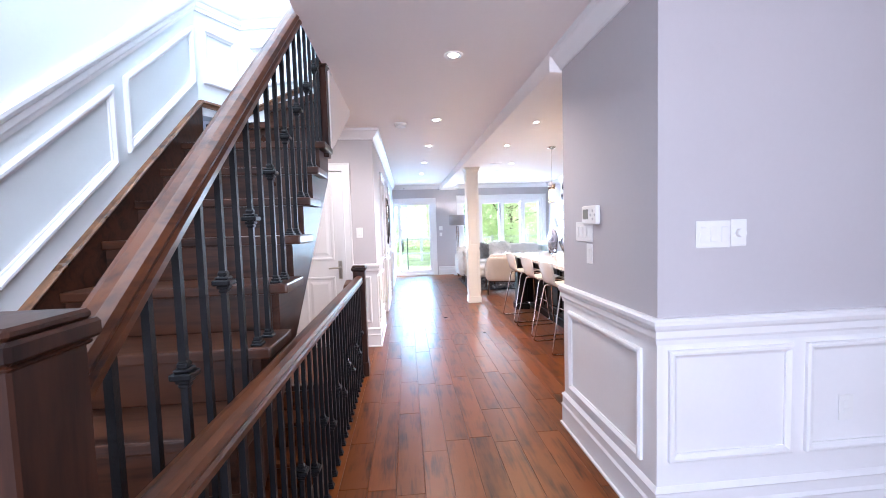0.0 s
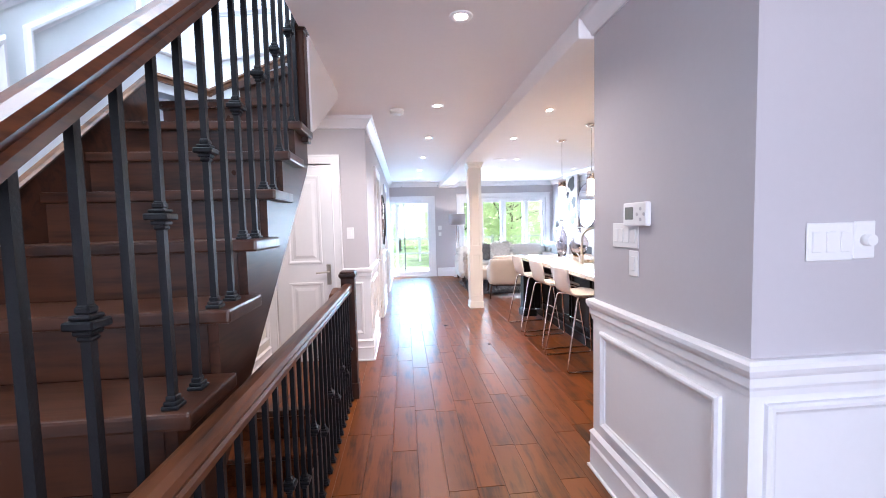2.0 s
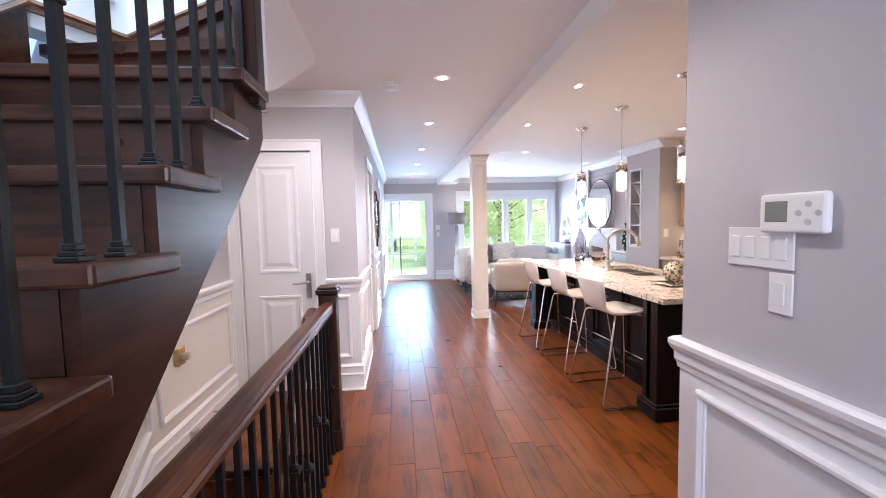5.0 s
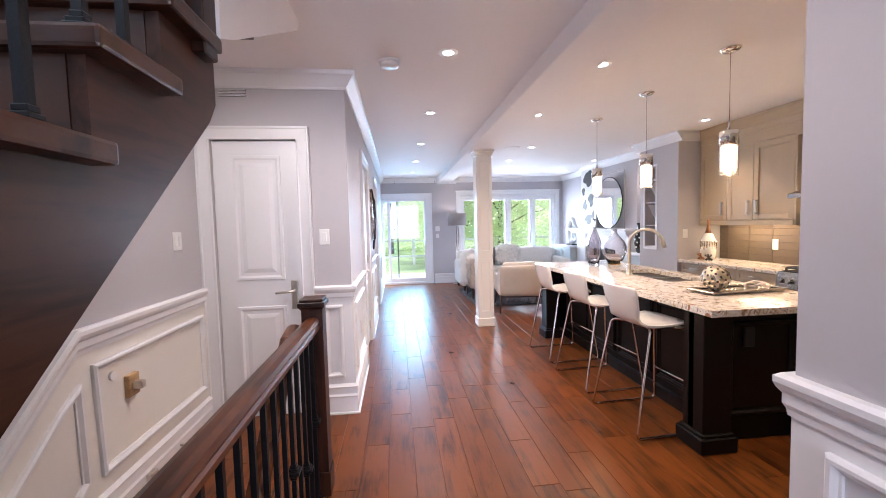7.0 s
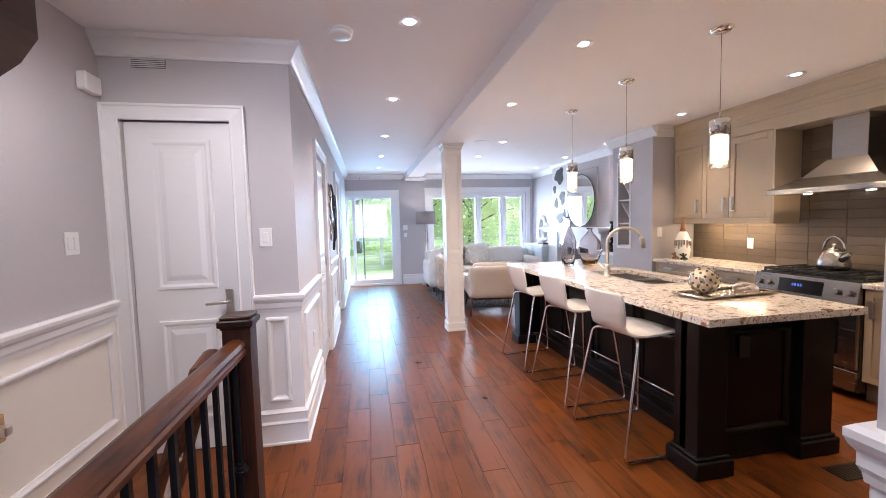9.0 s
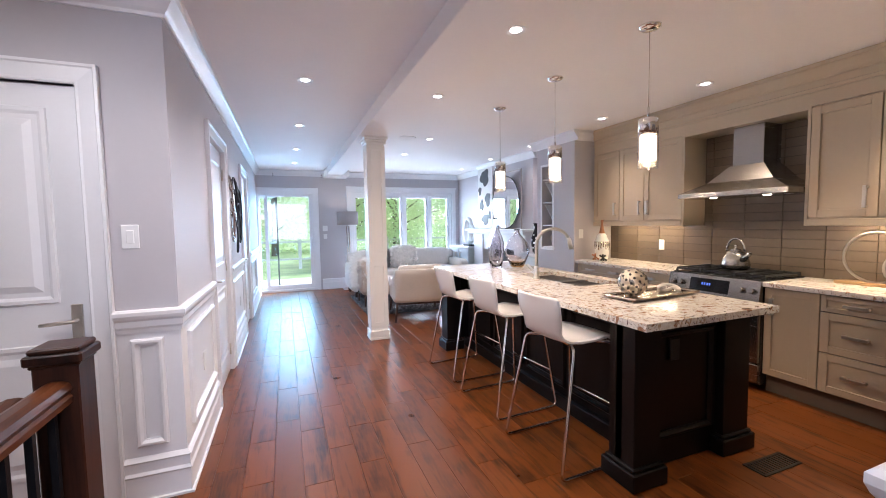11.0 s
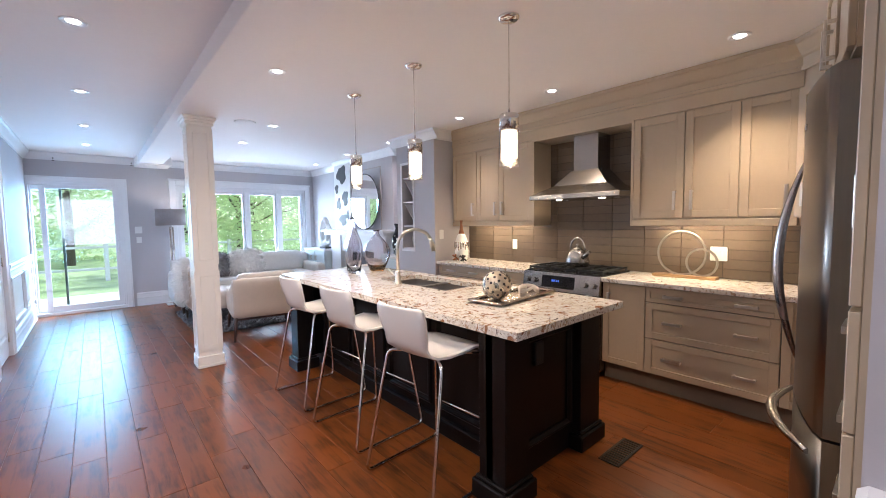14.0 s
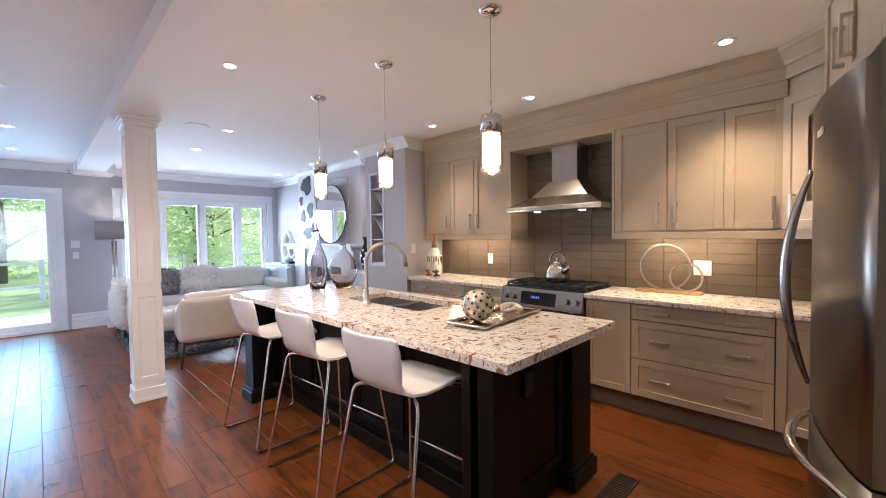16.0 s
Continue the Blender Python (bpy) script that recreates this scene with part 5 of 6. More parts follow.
# things on the island
def tall_vase(x, y, turn):
    v = thing("tall_vase", (x, y, 0.872), "tall smoky glass bottle vase with oval facets", "vase", "smoky glass vases")
    part("vessel", lathe([(0.050, 0.872), (0.056, 0.878), (0.068, 0.97), (0.079, 1.08), (0.078, 1.14), (0.062, 1.20), (0.036, 1.26), (0.021, 1.31), (0.015, 1.36), (0.015, 1.395), (0.021, 1.412),
                          (0.018, 1.412), (0.011, 1.395), (0.011, 1.36), (0.017, 1.31), (0.032, 1.26), (0.057, 1.20), (0.073, 1.14), (0.074, 1.08), (0.063, 0.97), (0.050, 0.90), (0.001, 0.895)], x, y, 32), M_SMOKE, v)
    for k in range(4):
        a = turn + k * math.pi / 2
        o, c = V(math.cos(a), math.sin(a), 0), V(x, y, 1.055)
        sd = V(-o.y, o.x, 0)
        ring = []
        for i in range(20):
            q = 2 * math.pi * i / 20
            du, dz = 0.024 * (abs(math.cos(q)) ** 0.6) * (1 if math.cos(q) >= 0 else -1), 0.062 * (abs(math.sin(q)) ** 0.6) * (1 if math.sin(q) >= 0 else -1)
            ring.append(c + sd * du + V(0, 0, dz) + o * (0.0745 + dz * 0.09 - du * du * 6))
        part("facet_rim", T(ring, r=0.0028, sides=6, closed=True), M_CLEAR, v)
    return v


tall_vase(3.225, 9.455, 3.9), tall_vase(3.30, 9.635, 4.3)
v2 = thing("round_vase", (3.475, 9.45, 0.872), "bulbous smoky glass vase with amber foot", "vase", "smoky glass vases")
part("vessel", lathe([(0.060, 0.872), (0.070, 0.880), (0.105, 0.95), (0.134, 1.03), (0.136, 1.08), (0.112, 1.14), (0.070, 1.19), (0.037, 1.225), (0.026, 1.25), (0.026, 1.27), (0.033, 1.283),
                      (0.029, 1.283), (0.021, 1.27), (0.021, 1.25), (0.032, 1.225), (0.065, 1.19), (0.107, 1.14), (0.130, 1.08), (0.128, 1.03), (0.099, 0.955), (0.062, 0.905), (0.001, 0.90)], 3.475, 9.45, 40), M_SMOKE, v2)
part("foot", lathe([(0.062, 0.8725), (0.0715, 0.8795), (0.080, 0.893), (0.074, 0.8935)], 3.475, 9.45, 32), M_AMBER, v2, "amber foot")
tr = thing("serving_tray", (3.33, 7.66, 0.872), "rectangular hammered silver tray on the island", "tray")
bm = bmesh.new()
box(bm, -0.29, 0.29, -0.10, 0.10, 0.004, 0.010)
for b in ((-0.31, 0.31, -0.125, -0.095, 0.008, 0.022), (-0.31, 0.31, 0.095, 0.125, 0.008, 0.022), (-0.315, -0.28, -0.125, 0.125, 0.008, 0.024), (0.28, 0.315, -0.125, 0.125, 0.008, 0.024), (-0.27, 0.27, -0.09, 0.09, 0, 0.004)):
    box(bm, *b, bev=0.006)
bmesh.ops.rotate(bm, verts=bm.verts, cent=(0, 0, 0), matrix=Matrix.Rotation(radians(5), 3, "Z"))
bmesh.ops.translate(bm, verts=bm.verts, vec=(3.318, 7.57, 0.873))
part("tray_body", bm, M_SILVER, tr)
bl = thing("decor_ball", (3.15, 7.565, 0.885), "champagne metal ball with dark round dimples", "ornament")
bm = bmesh.new()
bmesh.ops.create_uvsphere(bm, u_segments=32, v_segments=20, radius=0.088)
for f in bm.faces:
    f.smooth = True
bmesh.ops.translate(bm, verts=bm.verts, vec=(3.15, 7.565, 0.972))
part("ball", bm, M_GOLDBALL, bl)
bm = bmesh.new()
for i in range(70):
    zz = 1 - 2 * (i + 0.5) / 70
    a = i * 2.39996
    rr = math.sqrt(1 - zz * zz)
    d = V(rr * math.cos(a), rr * math.sin(a), zz)
    c0 = V(3.15, 7.565, 0.972) + d * 0.0865
    tube(bm, [c0, c0 + d * 0.0025], 0.0085, 8)
part("dimple", bm, M_PRINTBLACK, bl, "dark round dimples")
rk = thing("rope_knot", (3.50, 7.60, 0.884), "pale knotted rope ornament on the tray", "ornament")
part("rope", T([(3.50 + 0.055 * math.cos(a) + 0.03 * math.cos(3 * a), 7.60 + 0.05 * math.sin(a) + 0.025 * math.sin(2 * a), 0.905 + 0.012 * math.sin(3 * a)) for a in [2 * math.pi * i / 40 for i in range(40)]], r=0.011, closed=True), M_ROPE, rk)


# bar stools
def bar_stool():
    s = thing("bar_stool", (0, 0, 0), "white moulded bar stool on a chrome sled frame", "stool", "bar stools at the island")
    # shell: local +x towards the counter
    prof = [(-0.252, 0.956), (-0.248, 0.944), (-0.240, 0.90), (-0.228, 0.84), (-0.212, 0.79), (-0.196, 0.75), (-0.172, 0.718), (-0.135, 0.700), (-0.07, 0.692),
            (0.03, 0.694), (0.12, 0.703), (0.175, 0.708), (0.205, 0.703), (0.222, 0.688), (0.224, 0.672)]
    wid = [0.160, 0.178, 0.188, 0.182, 0.166, 0.160, 0.168, 0.184, 0.196, 0.198, 0.196, 0.194, 0.191, 0.187, 0.180]
    bm, rows = bmesh.new(), []
    for off, n2 in ((0.0, 11), (0.011, 11)):
        row = []
        for i, ((x, z), w) in enumerate(zip(prof, wid)):
            a, b = prof[max(0, i - 1)], prof[min(len(prof) - 1, i + 1)]
            d = Vector((b[0] - a[0], b[1] - a[1])).normalized()
            back = min(1.0, max(0.0, (z - 0.69) / 0.10)) if x < -0.1 else 0.0
            line = []
            for k in range(n2):
                u = -1 + 2 * k / (n2 - 1)
                line.append(bm.verts.new((x + d.y * off + back * 0.034 * u * u, u * w, z - d.x * off + (1 - back) * (0.012 * u * u if x < 0.15 else -0.004 * u * u))))
            row.append(line)
        rows.append(row)
    n1, n2 = len(prof), 11
    for r_ in rows:
        for i in range(n1 - 1):
            for k in range(n2 - 1):
                bm.faces.new((r_[i][k], r_[i + 1][k], r_[i + 1][k + 1], r_[i][k + 1])).smooth = True
    A, C = rows
    for i in range(n1 - 1):
        for k in (0, n2 - 1):
            bm.faces.new((A[i][k], A[i + 1][k], C[i + 1][k], C[i][k]))
    for k in range(n2 - 1):
        for i in (0, n1 - 1):
            bm.faces.new((A[i][k], A[i][k + 1], C[i][k + 1], C[i][k]))
    bmesh.ops.recalc_face_normals(bm, faces=bm.faces)
    part("seat_shell", bm, M_SHELL, s)
    r = 0.009
    for sy in (-1, 1):
        part("leg_loop", T(bend([(-0.08, sy * 0.12, 0.672), (-0.135, sy * 0.212, 0.668), (-0.262, sy * 0.262, r), (0.262, sy * 0.262, r), (0.190, sy * 0.180, 0.664), (0.10, sy * 0.13, 0.672)], 0.04), r=r), M_CHROME, s, "chrome sled leg")
        part("side_support", T([(-0.08, sy * 0.12, 0.674), (0.10, sy * 0.13, 0.674)], r=r), M_CHROME, s)
    part("footrest", T([(0.232, -0.228, 0.27), (0.232, 0.228, 0.27)], r=0.008), M_CHROME, s)
    for xx, hw in ((-0.08, 0.12), (0.10, 0.13)):
        part("crossbar", T([(xx, -hw, 0.674), (xx, hw, 0.674)], r=0.008), M_CHROME, s)
    return s


st = bar_stool()
st.matrix_basis = pose(2.652, 7.58, 0, 0, 0, 3)
copy_thing(st, pose(2.652, 8.285, 0, 0, 0, 4)), copy_thing(st, pose(2.64, 9.005, 0, 0, 0, 3))


# pendants over the island
def cylinder_wall(r, z0, z1, x, y, sides=32):
    bm = bmesh.new()
    A, C = ([bm.verts.new((x + r * math.cos(2 * math.pi * k / sides), y + r * math.sin(2 * math.pi * k / sides), z)) for k in range(sides)] for z in (z0, z1))
    for k in range(sides):
        bm.faces.new((A[k], A[(k + 1) % sides], C[(k + 1) % sides], C[k])).smooth = True
    return bm


def pendant(x, y):
    p = thing("pendant_lamp", (x, y, 1.66), "chrome pendant lamp with clear glass cylinder, lit", "pendant lamp", "pendants over the island")
    part("canopy", lathe([(0.062, CEIL), (0.062, CEIL - 0.006), (0.045, CEIL - 0.020), (0.012, CEIL - 0.028), (0.001, CEIL - 0.028)], x, y, 24), M_CHROME, p)
    part("cord", T([(x, y, 1.99), (x, y, CEIL - 0.02)], r=0.0022, sides=6), M_SILVER, p)
    part("stem", T([(x, y, 1.95), (x, y, 2.03)], r=0.006, sides=10), M_CHROME, p)
    part("cap", lathe([(0.0545, 1.862), (0.0545, 1.952), (0.050, 1.958), (0.001, 1.958)], x, y, 28), M_CHROME, p)
    part("glass_cylinder", cylinder_wall(0.056, 1.665, 1.90, x, y), M_PENDGLASS, p, "clear glass cylinder")
    part("diffuser", lathe([(0.044, 1.712), (0.046, 1.72), (0.046, 1.855), (0.001, 1.856)], x, y, 28), M_DIFF, p, "glowing frosted inner glass")
    bm = bmesh.new()
    random.seed(int(y * 100))
    for i in range(60):
        a, zz, rr = random.uniform(0, 6.28), random.uniform(1.672, 1.708), random.uniform(0.0, 0.048)
        bmesh.ops.create_icosphere(bm, subdivisions=1, radius=0.006, matrix=Matrix.Translation((x + rr * math.cos(a), y + rr * math.sin(a), zz)))
    part("crystal_beads", bm, M_BEAD, p)
    part("lamp_holder", lathe([(0.020, 1.850), (0.020, 1.90)], x, y, 16), M_CHROME, p)
    return p


for py in (7.45, 8.33, 9.2):
    pendant(3.13, py)

# things on the worktop by the wall
bt = thing("striped_vase", (4.80, 9.60, 0.872), "bottle vase with copper neck over white glaze", "vase")
part("vessel", lathe([(0.052, 0.872), (0.070, 0.885), (0.082, 0.95), (0.085, 1.03), (0.078, 1.11), (0.055, 1.175), (0.036, 1.205)], 4.80, 9.60, 20), M_WHITECER, bt)
part("neck", lathe([(0.037, 1.205), (0.022, 1.26), (0.015, 1.32), (0.019, 1.37), (0.013, 1.372)], 4.80, 9.60, 20), M_COPPER, bt, "shiny copper neck")
bm = bmesh.new()
for i in range(18):
    a = 2 * math.pi * i / 18
    zb = 1.00 + 0.05 * ((i * 7) % 5) / 5
    tube(bm, [(4.80 + 0.0815 * math.cos(a), 9.60 + 0.0815 * math.sin(a), zb), (4.80 + 0.0800 * math.cos(a), 9.60 + 0.0800 * math.sin(a), 1.105)], 0.0095, 6)
part("drip_band", bm, M_SILVER, bt, "grey dripping glaze band")


def jack(x, y, material, label):
    j = thing("jack_ornament", (x, y, 0.872), label, "ornament", "jack ornaments")
    bm = bmesh.new()
    c = V(x, y, 0.912)
    for d in (V(1, 0.3, 0.55), V(-0.2, 1, 0.6), V(-0.6, -0.5, 0.8)):
        d = d.normalized() * 0.052
        tube(bm, [c - d, c - d * 0.5, c, c + d * 0.5, c + d], [0.013, 0.009, 0.008, 0.009, 0.013], 10)
    part("arms", bm, material, j)


jack(4.72, 9.62, M_COPPER, "copper jack-shaped ornament on granite"), jack(4.70, 9.47, M_BLACK, "black jack-shaped ornament on granite")
rs = thing("ring_sculpture", (4.98, 7.13, 0.872), "two interlocked grey metal rings on oak base", "sculpture")
part("base", B((4.93, 5.03, 6.90, 7.37, 0.872, 0.895), bev=0.003), M_OAK, rs)
for yy, r_ in ((7.16, 0.178), (7.012, 0.108)):
    part("ring", T([(4.98, yy + r_ * math.cos(a), 0.895 + r_ * 1.0 + r_ * math.sin(a) * 1.0) for a in [2 * math.pi * i / 48 for i in range(48)]], r=0.009, closed=True), M_GREYMETAL, rs)

# floor register
fv = thing("floor_register", (3.58, 6.98, 0), "bronze floor register with slots", "floor vent")
part("frame", B((3.42, 3.74, 6.93, 6.945, 0, 0.007), (3.42, 3.74, 7.035, 7.05, 0, 0.007), (3.42, 3.435, 6.945, 7.035, 0, 0.007), (3.725, 3.74, 6.945, 7.035, 0, 0.007), bev=0.002), M_VENTBRONZE, fv)
for i in range(12):
    xx = 3.445 + i * 0.0235
    part("slat", B((xx, xx + 0.012, 6.945, 7.035, 0.001, 0.005)), M_VENTBRONZE, fv)

# fridge with cabinet over it; local x along its front, y out of the front
fr = thing("refrigerator", (0, 0, 0), "stainless steel refrigerator with bowed handles", "refrigerator")
FW, FH = 0.90, 1.83
part("body", B((0.01, FW - 0.01, -0.62, -0.125, 0.02, FH - 0.01), bev=0.006), M_BLACK, fr)


def bowed(z0, z1):
    """A door whose front swells towards its middle, with softened side edges."""
    bm = bmesh.new()
    n, rows = 18, []
    for i in range(n + 1):
        u = i / n
        y = -0.050 + 0.050 * (1 - (2 * u - 1) ** 2) - (0.010 if i in (0, n) else 0.0)
        rows.append([bm.verts.new((FW * u, y, z0)), bm.verts.new((FW * u, y, z1)), bm.verts.new((FW * u, -0.115, z1)), bm.verts.new((FW * u, -0.115, z0))])
    for A, C in zip(rows, rows[1:]):
        for k in range(4):
            f = bm.faces.new((A[k], C[k], C[(k + 1) % 4], A[(k + 1) % 4]))
            f.smooth = k == 0
    bm.faces.new(rows[0]), bm.faces.new(rows[-1][::-1])
    return bm


d1 = part("fridge_door", bowed(0.64, FH), M_FRIDGE, fr)
d2 = part("freezer_drawer", bowed(0.10, 0.63), M_FRIDGE, fr)
part("handle", tube(bmesh.new(), [(0.72, -0.014 + 0.082 * math.sin(math.pi * i / 24) ** 0.9, 0.70 + 0.90 * i / 24) for i in range(25)], [0.010 + 0.013 * math.sin(math.pi * i / 24) for i in range(25)], 12, flat=0.75), M_HANDLE, d1, "bowed steel door handle")
part("handle", tube(bmesh.new(), [(0.08 + 0.72 * i / 24, -0.030 + 0.10 * math.sin(math.pi * i / 24) ** 0.9, 0.55) for i in range(25)], [0.010 + 0.009 * math.sin(math.pi * i / 24) for i in range(25)], 12), M_HANDLE, d2, "bowed steel drawer handle")
part("badge", B((0.36, 0.46, -0.002, 0.005, FH - 0.14, FH - 0.115), bev=0.002), M_CHROME, d1)
part("base_grille", B((0.02, FW - 0.02, -0.13, -0.09, 0.0, 0.09)), M_BLACK, fr)
FM = pose(3.06, 6.165, 0, 0, 0, 9)
fr.matrix_basis = FM
fcab = thing("fridge_cabinet", (0, 0, 0), "taupe shaker cabinet over the refrigerator", "cabinet", "wall cabinets")
part("body", B((-0.01, FW + 0.01, -0.62, -0.09, FH + 0.03, CEIL - 0.003)), M_CAB, fcab)
for x0, x1, hx in ((0.0, 0.45, 0.39), (0.45, 0.90, 0.51)):
    z0, z1 = FH + 0.04, 2.36
    d = part("cabinet_door", B((x0 + .057, x1 - .057, -0.09, -0.08, z0 + .055, z1 - .055)), M_CAB, fcab)
    for xa, xb in ((x0 + .002, x0 + .057), (x1 - .057, x1 - .002)):
        part("stile", B((xa, xb, -0.09, -0.07, z0, z1), bev=0.002), M_CAB, d)
    for za, zb in ((z0, z0 + .055), (z1 - .055, z1)):
        part("rail", B((x0 + .057, x1 - .057, -0.09, -0.07, za, zb), bev=0.002), M_CAB, d)
    bar_handle(d, hx, -0.07, z0 + 0.15, 0.15, True, (0, 1, 0))
part("side_panel", B((FW + 0.012, FW + 0.03, -0.62, -0.08, 0, CEIL - 0.003)), M_CAB, fcab)
fcab.matrix_basis = FM
# tall cabinet between the wall end and the fridge
pc = thing("pantry_cabinet", (2.7, 5.75, 0), "tall taupe cabinet with drawers beside the refrigerator", "cabinet")
part("body", B((2.385, 3.03, 5.46, 6.003, 0.12, CEIL - 0.003)), M_CAB, pc)
part("toe_kick", B((2.385, 3.03, 5.93, 5.945, 0, 0.12)), M_TOE, pc)
for z0, z1, hz in ((0.13, 0.70, 0.60), (0.705, 0.94, 0.82), (0.945, 1.18, 1.06)):
    d = part("drawer_front", B((2.39, 3.025, 6.004, 6.022, z0, z1), bev=0.002), M_CAB, pc)
    bar_handle(d, 2.86, 6.022, hz, 0.13, False, (0, 1, 0))
d = part("cabinet_door", B((2.39, 3.025, 6.004, 6.022, 1.19, 2.36), bev=0.002), M_CAB, pc)
bar_handle(d, 2.96, 6.022, 1.40, 0.15, True, (0, 1, 0))
structure("wall_fridge", B((2.16, 2.37, 5.06, 5.985, 0, CEIL)), M_WALL, "grey painted wall end beside the tall cabinet", "wall")
structure("wall_pantry", B((2.37, XR, 5.28, 5.44, 0, CEIL)), M_WALL, "grey painted kitchen end wall", "wall")

# ---- living room ----
def soft_block(bm, x0, x1, y0, y1, z0, z1, r=0.06, wob=0.006):
    """A cushion: a rounded block with slightly uneven faces."""
    c = V((x0 + x1) / 2, (y0 + y1) / 2, (z0 + z1) / 2)
    h = V((x1 - x0) / 2, (y1 - y0) / 2, (z1 - z0) / 2)
    tmp = bmesh.new()
    bmesh.ops.create_cube(tmp, size=2.0)
    bmesh.ops.subdivide_edges(tmp, edges=list(tmp.edges), cuts=7, use_grid_fill=True)
    for v in tmp.verts:
        p = Vector([v.co[i] * h[i] for i in range(3)])
        q = Vector([max(-(h[i] - r), min(h[i] - r, p[i])) if h[i] > r else 0 for i in range(3)])
        d = p - q
        if d.length > 1e-6:
            p = q + d.normalized() * min(r, min(h) if min(h) < r else r)
        p += V(*[noise.noise((p + c) * 5 + V(i * 9, 0, 0)) for i in range(3)]) * wob
        v.co = c + p
    made = {v: bm.verts.new(v.co) for v in tmp.verts}
    for f in tmp.faces:
        bm.faces.new([made[v] for v in f.verts]).smooth = True
    tmp.free()
    return bm


def fur(cx, cy, cz, h, n, length, bm=None, seed=1):
    """Short tufts standing off an ellipsoid of half sizes h."""
    bm = bm or bmesh.new()
    random.seed(seed)
    for i in range(n):
        zz, a = random.uniform(-1, 1), random.uniform(0, 6.283)
        rr = math.sqrt(1 - zz * zz)
        d = V(rr * math.cos(a), rr * math.sin(a), zz)
        d = V(*[math.copysign(abs(q) ** 0.7, q) for q in d])
        p = V(cx + d.x * h[0], cy + d.y * h[1], cz + d.z * h[2])
        t = (d.normalized() + V(random.uniform(-.5, .5), random.uniform(-.5, .5), random.uniform(-.9, .1))) * length * random.uniform(0.6, 1.2)
        s = d.orthogonal().normalized() * length * 0.22
        bm.faces.new((bm.verts.new(p + s), bm.verts.new(p - s), bm.verts.new(p + t)))
    return bm


def armchair(x, y, rz, label):
    """Seen from its back: local -y is the back side."""
    a = thing("armchair", (0, 0, 0), label, "armchair", "leather armchairs")
    bm = bmesh.new()
    soft_block(bm, -0.37, 0.37, -0.40, -0.30, 0.26, 0.74, 0.045, 0.003)
    for v in bm.verts:
        v.co.y -= (v.co.z - 0.28) * 0.16
    part("backrest", bm, M_LEATHER, a)
    part("back_cushion", soft_block(bmesh.new(), -0.31, 0.31, -0.40, -0.26, 0.42, 0.79, 0.05), M_LEATHER, a)
    part("seat", soft_block(bmesh.new(), -0.31, 0.31, -0.30, 0.36, 0.27, 0.43, 0.05), M_LEATHER, a)
    for sx in (-1, 1):
        bm = bmesh.new()
        soft_block(bm, sx * 0.345 - 0.035, sx * 0.345 + 0.035, -0.36, 0.34, 0.27, 0.56, 0.03, 0.002)
        for v in bm.verts:
            if v.co.z > 0.42:
                v.co.z += max(0, -v.co.y - 0.05) * 0.45
        part("arm", bm, M_LEATHER, a)
        for sy, yy in ((-1, -0.36), (1, 0.32)):
            part("leg", tube(bmesh.new(), [(sx * 0.335, yy, 0.28), (sx * 0.36, yy + sy * 0.035, 0.0)], [0.022, 0.012], 10), M_DARKWOOD, a)
    for yy in (-0.35, 0.28):
        part("seat_rail", B((-0.34, 0.34, yy, yy + 0.04, 0.235, 0.275)), M_DARKWOOD, a)
    a.matrix_basis = pose(x, y, 0, 0, 0, rz)
    return a


armchair(2.90, 11.32, -8, "cream leather armchair with dark tapered legs")
armchair(3.95, 11.10, 14, "cream leather armchair beside the fireplace")
sofa = thing("sofa", (3.3, 13.6, 0), "long white upholstered sofa beneath the window", "sofa")
part("seat_base", soft_block(bmesh.new(), 2.25, 4.55, 13.05, 13.95, 0.10, 0.36, 0.05), M_SOFA, sofa)
part("backrest", soft_block(bmesh.new(), 2.25, 4.55, 13.78, 14.02, 0.30, 0.80, 0.07), M_SOFA, sofa)
for x0, x1 in ((2.42, 3.4), (3.41, 4.38)):
    part("seat_cushion", soft_block(bmesh.new(), x0, x1, 13.02, 13.75, 0.35, 0.50, 0.06), M_SOFA, sofa)
    part("back_cushion", soft_block(bmesh.new(), x0, x1, 13.58, 13.82, 0.48, 0.85, 0.08), M_SOFA, sofa)
for x0, x1 in ((2.20, 2.42), (4.38, 4.60)):
    part("arm", soft_block(bmesh.new(), x0, x1, 13.03, 13.98, 0.12, 0.62, 0.07), M_SOFA, sofa)
for xx in (2.3, 4.5):
    for yy in (13.12, 13.9):
        part("foot", tube(bmesh.new(), [(xx, yy, 0.12), (xx, yy, 0)], [0.03, 0.02], 10), M_DARKWOOD, sofa)
fl = thing("fur_armchair", (2.5, 12.35, 0), "cream armchair draped with white fur throw", "armchair")
part("seat", soft_block(bmesh.new(), 2.24, 2.92, 12.05, 12.75, 0.20, 0.45, 0.07), M_LEATHER, fl)
part("backrest", soft_block(bmesh.new(), 2.20, 2.40, 12.02, 12.78, 0.25, 0.80, 0.07), M_LEATHER, fl)
bm = fur(2.31, 12.40, 0.60, (0.15, 0.36, 0.27), 2600, 0.075, seed=3)
part("fur_throw", bm, M_FUR, fl, "shaggy white fur throw")
bm = soft_block(bmesh.new(), 2.17, 2.44, 12.03, 12.77, 0.34, 0.84, 0.10)
part("throw_backing", bm, M_FUR, fl)
for xx, yy in ((2.28, 12.1), (2.28, 12.7), (2.86, 12.1), (2.86, 12.7)):
    part("leg", tube(bmesh.new(), [(xx, yy, 0.22), (xx, yy, 0)], [0.022, 0.013], 8), M_DARKWOOD, fl)


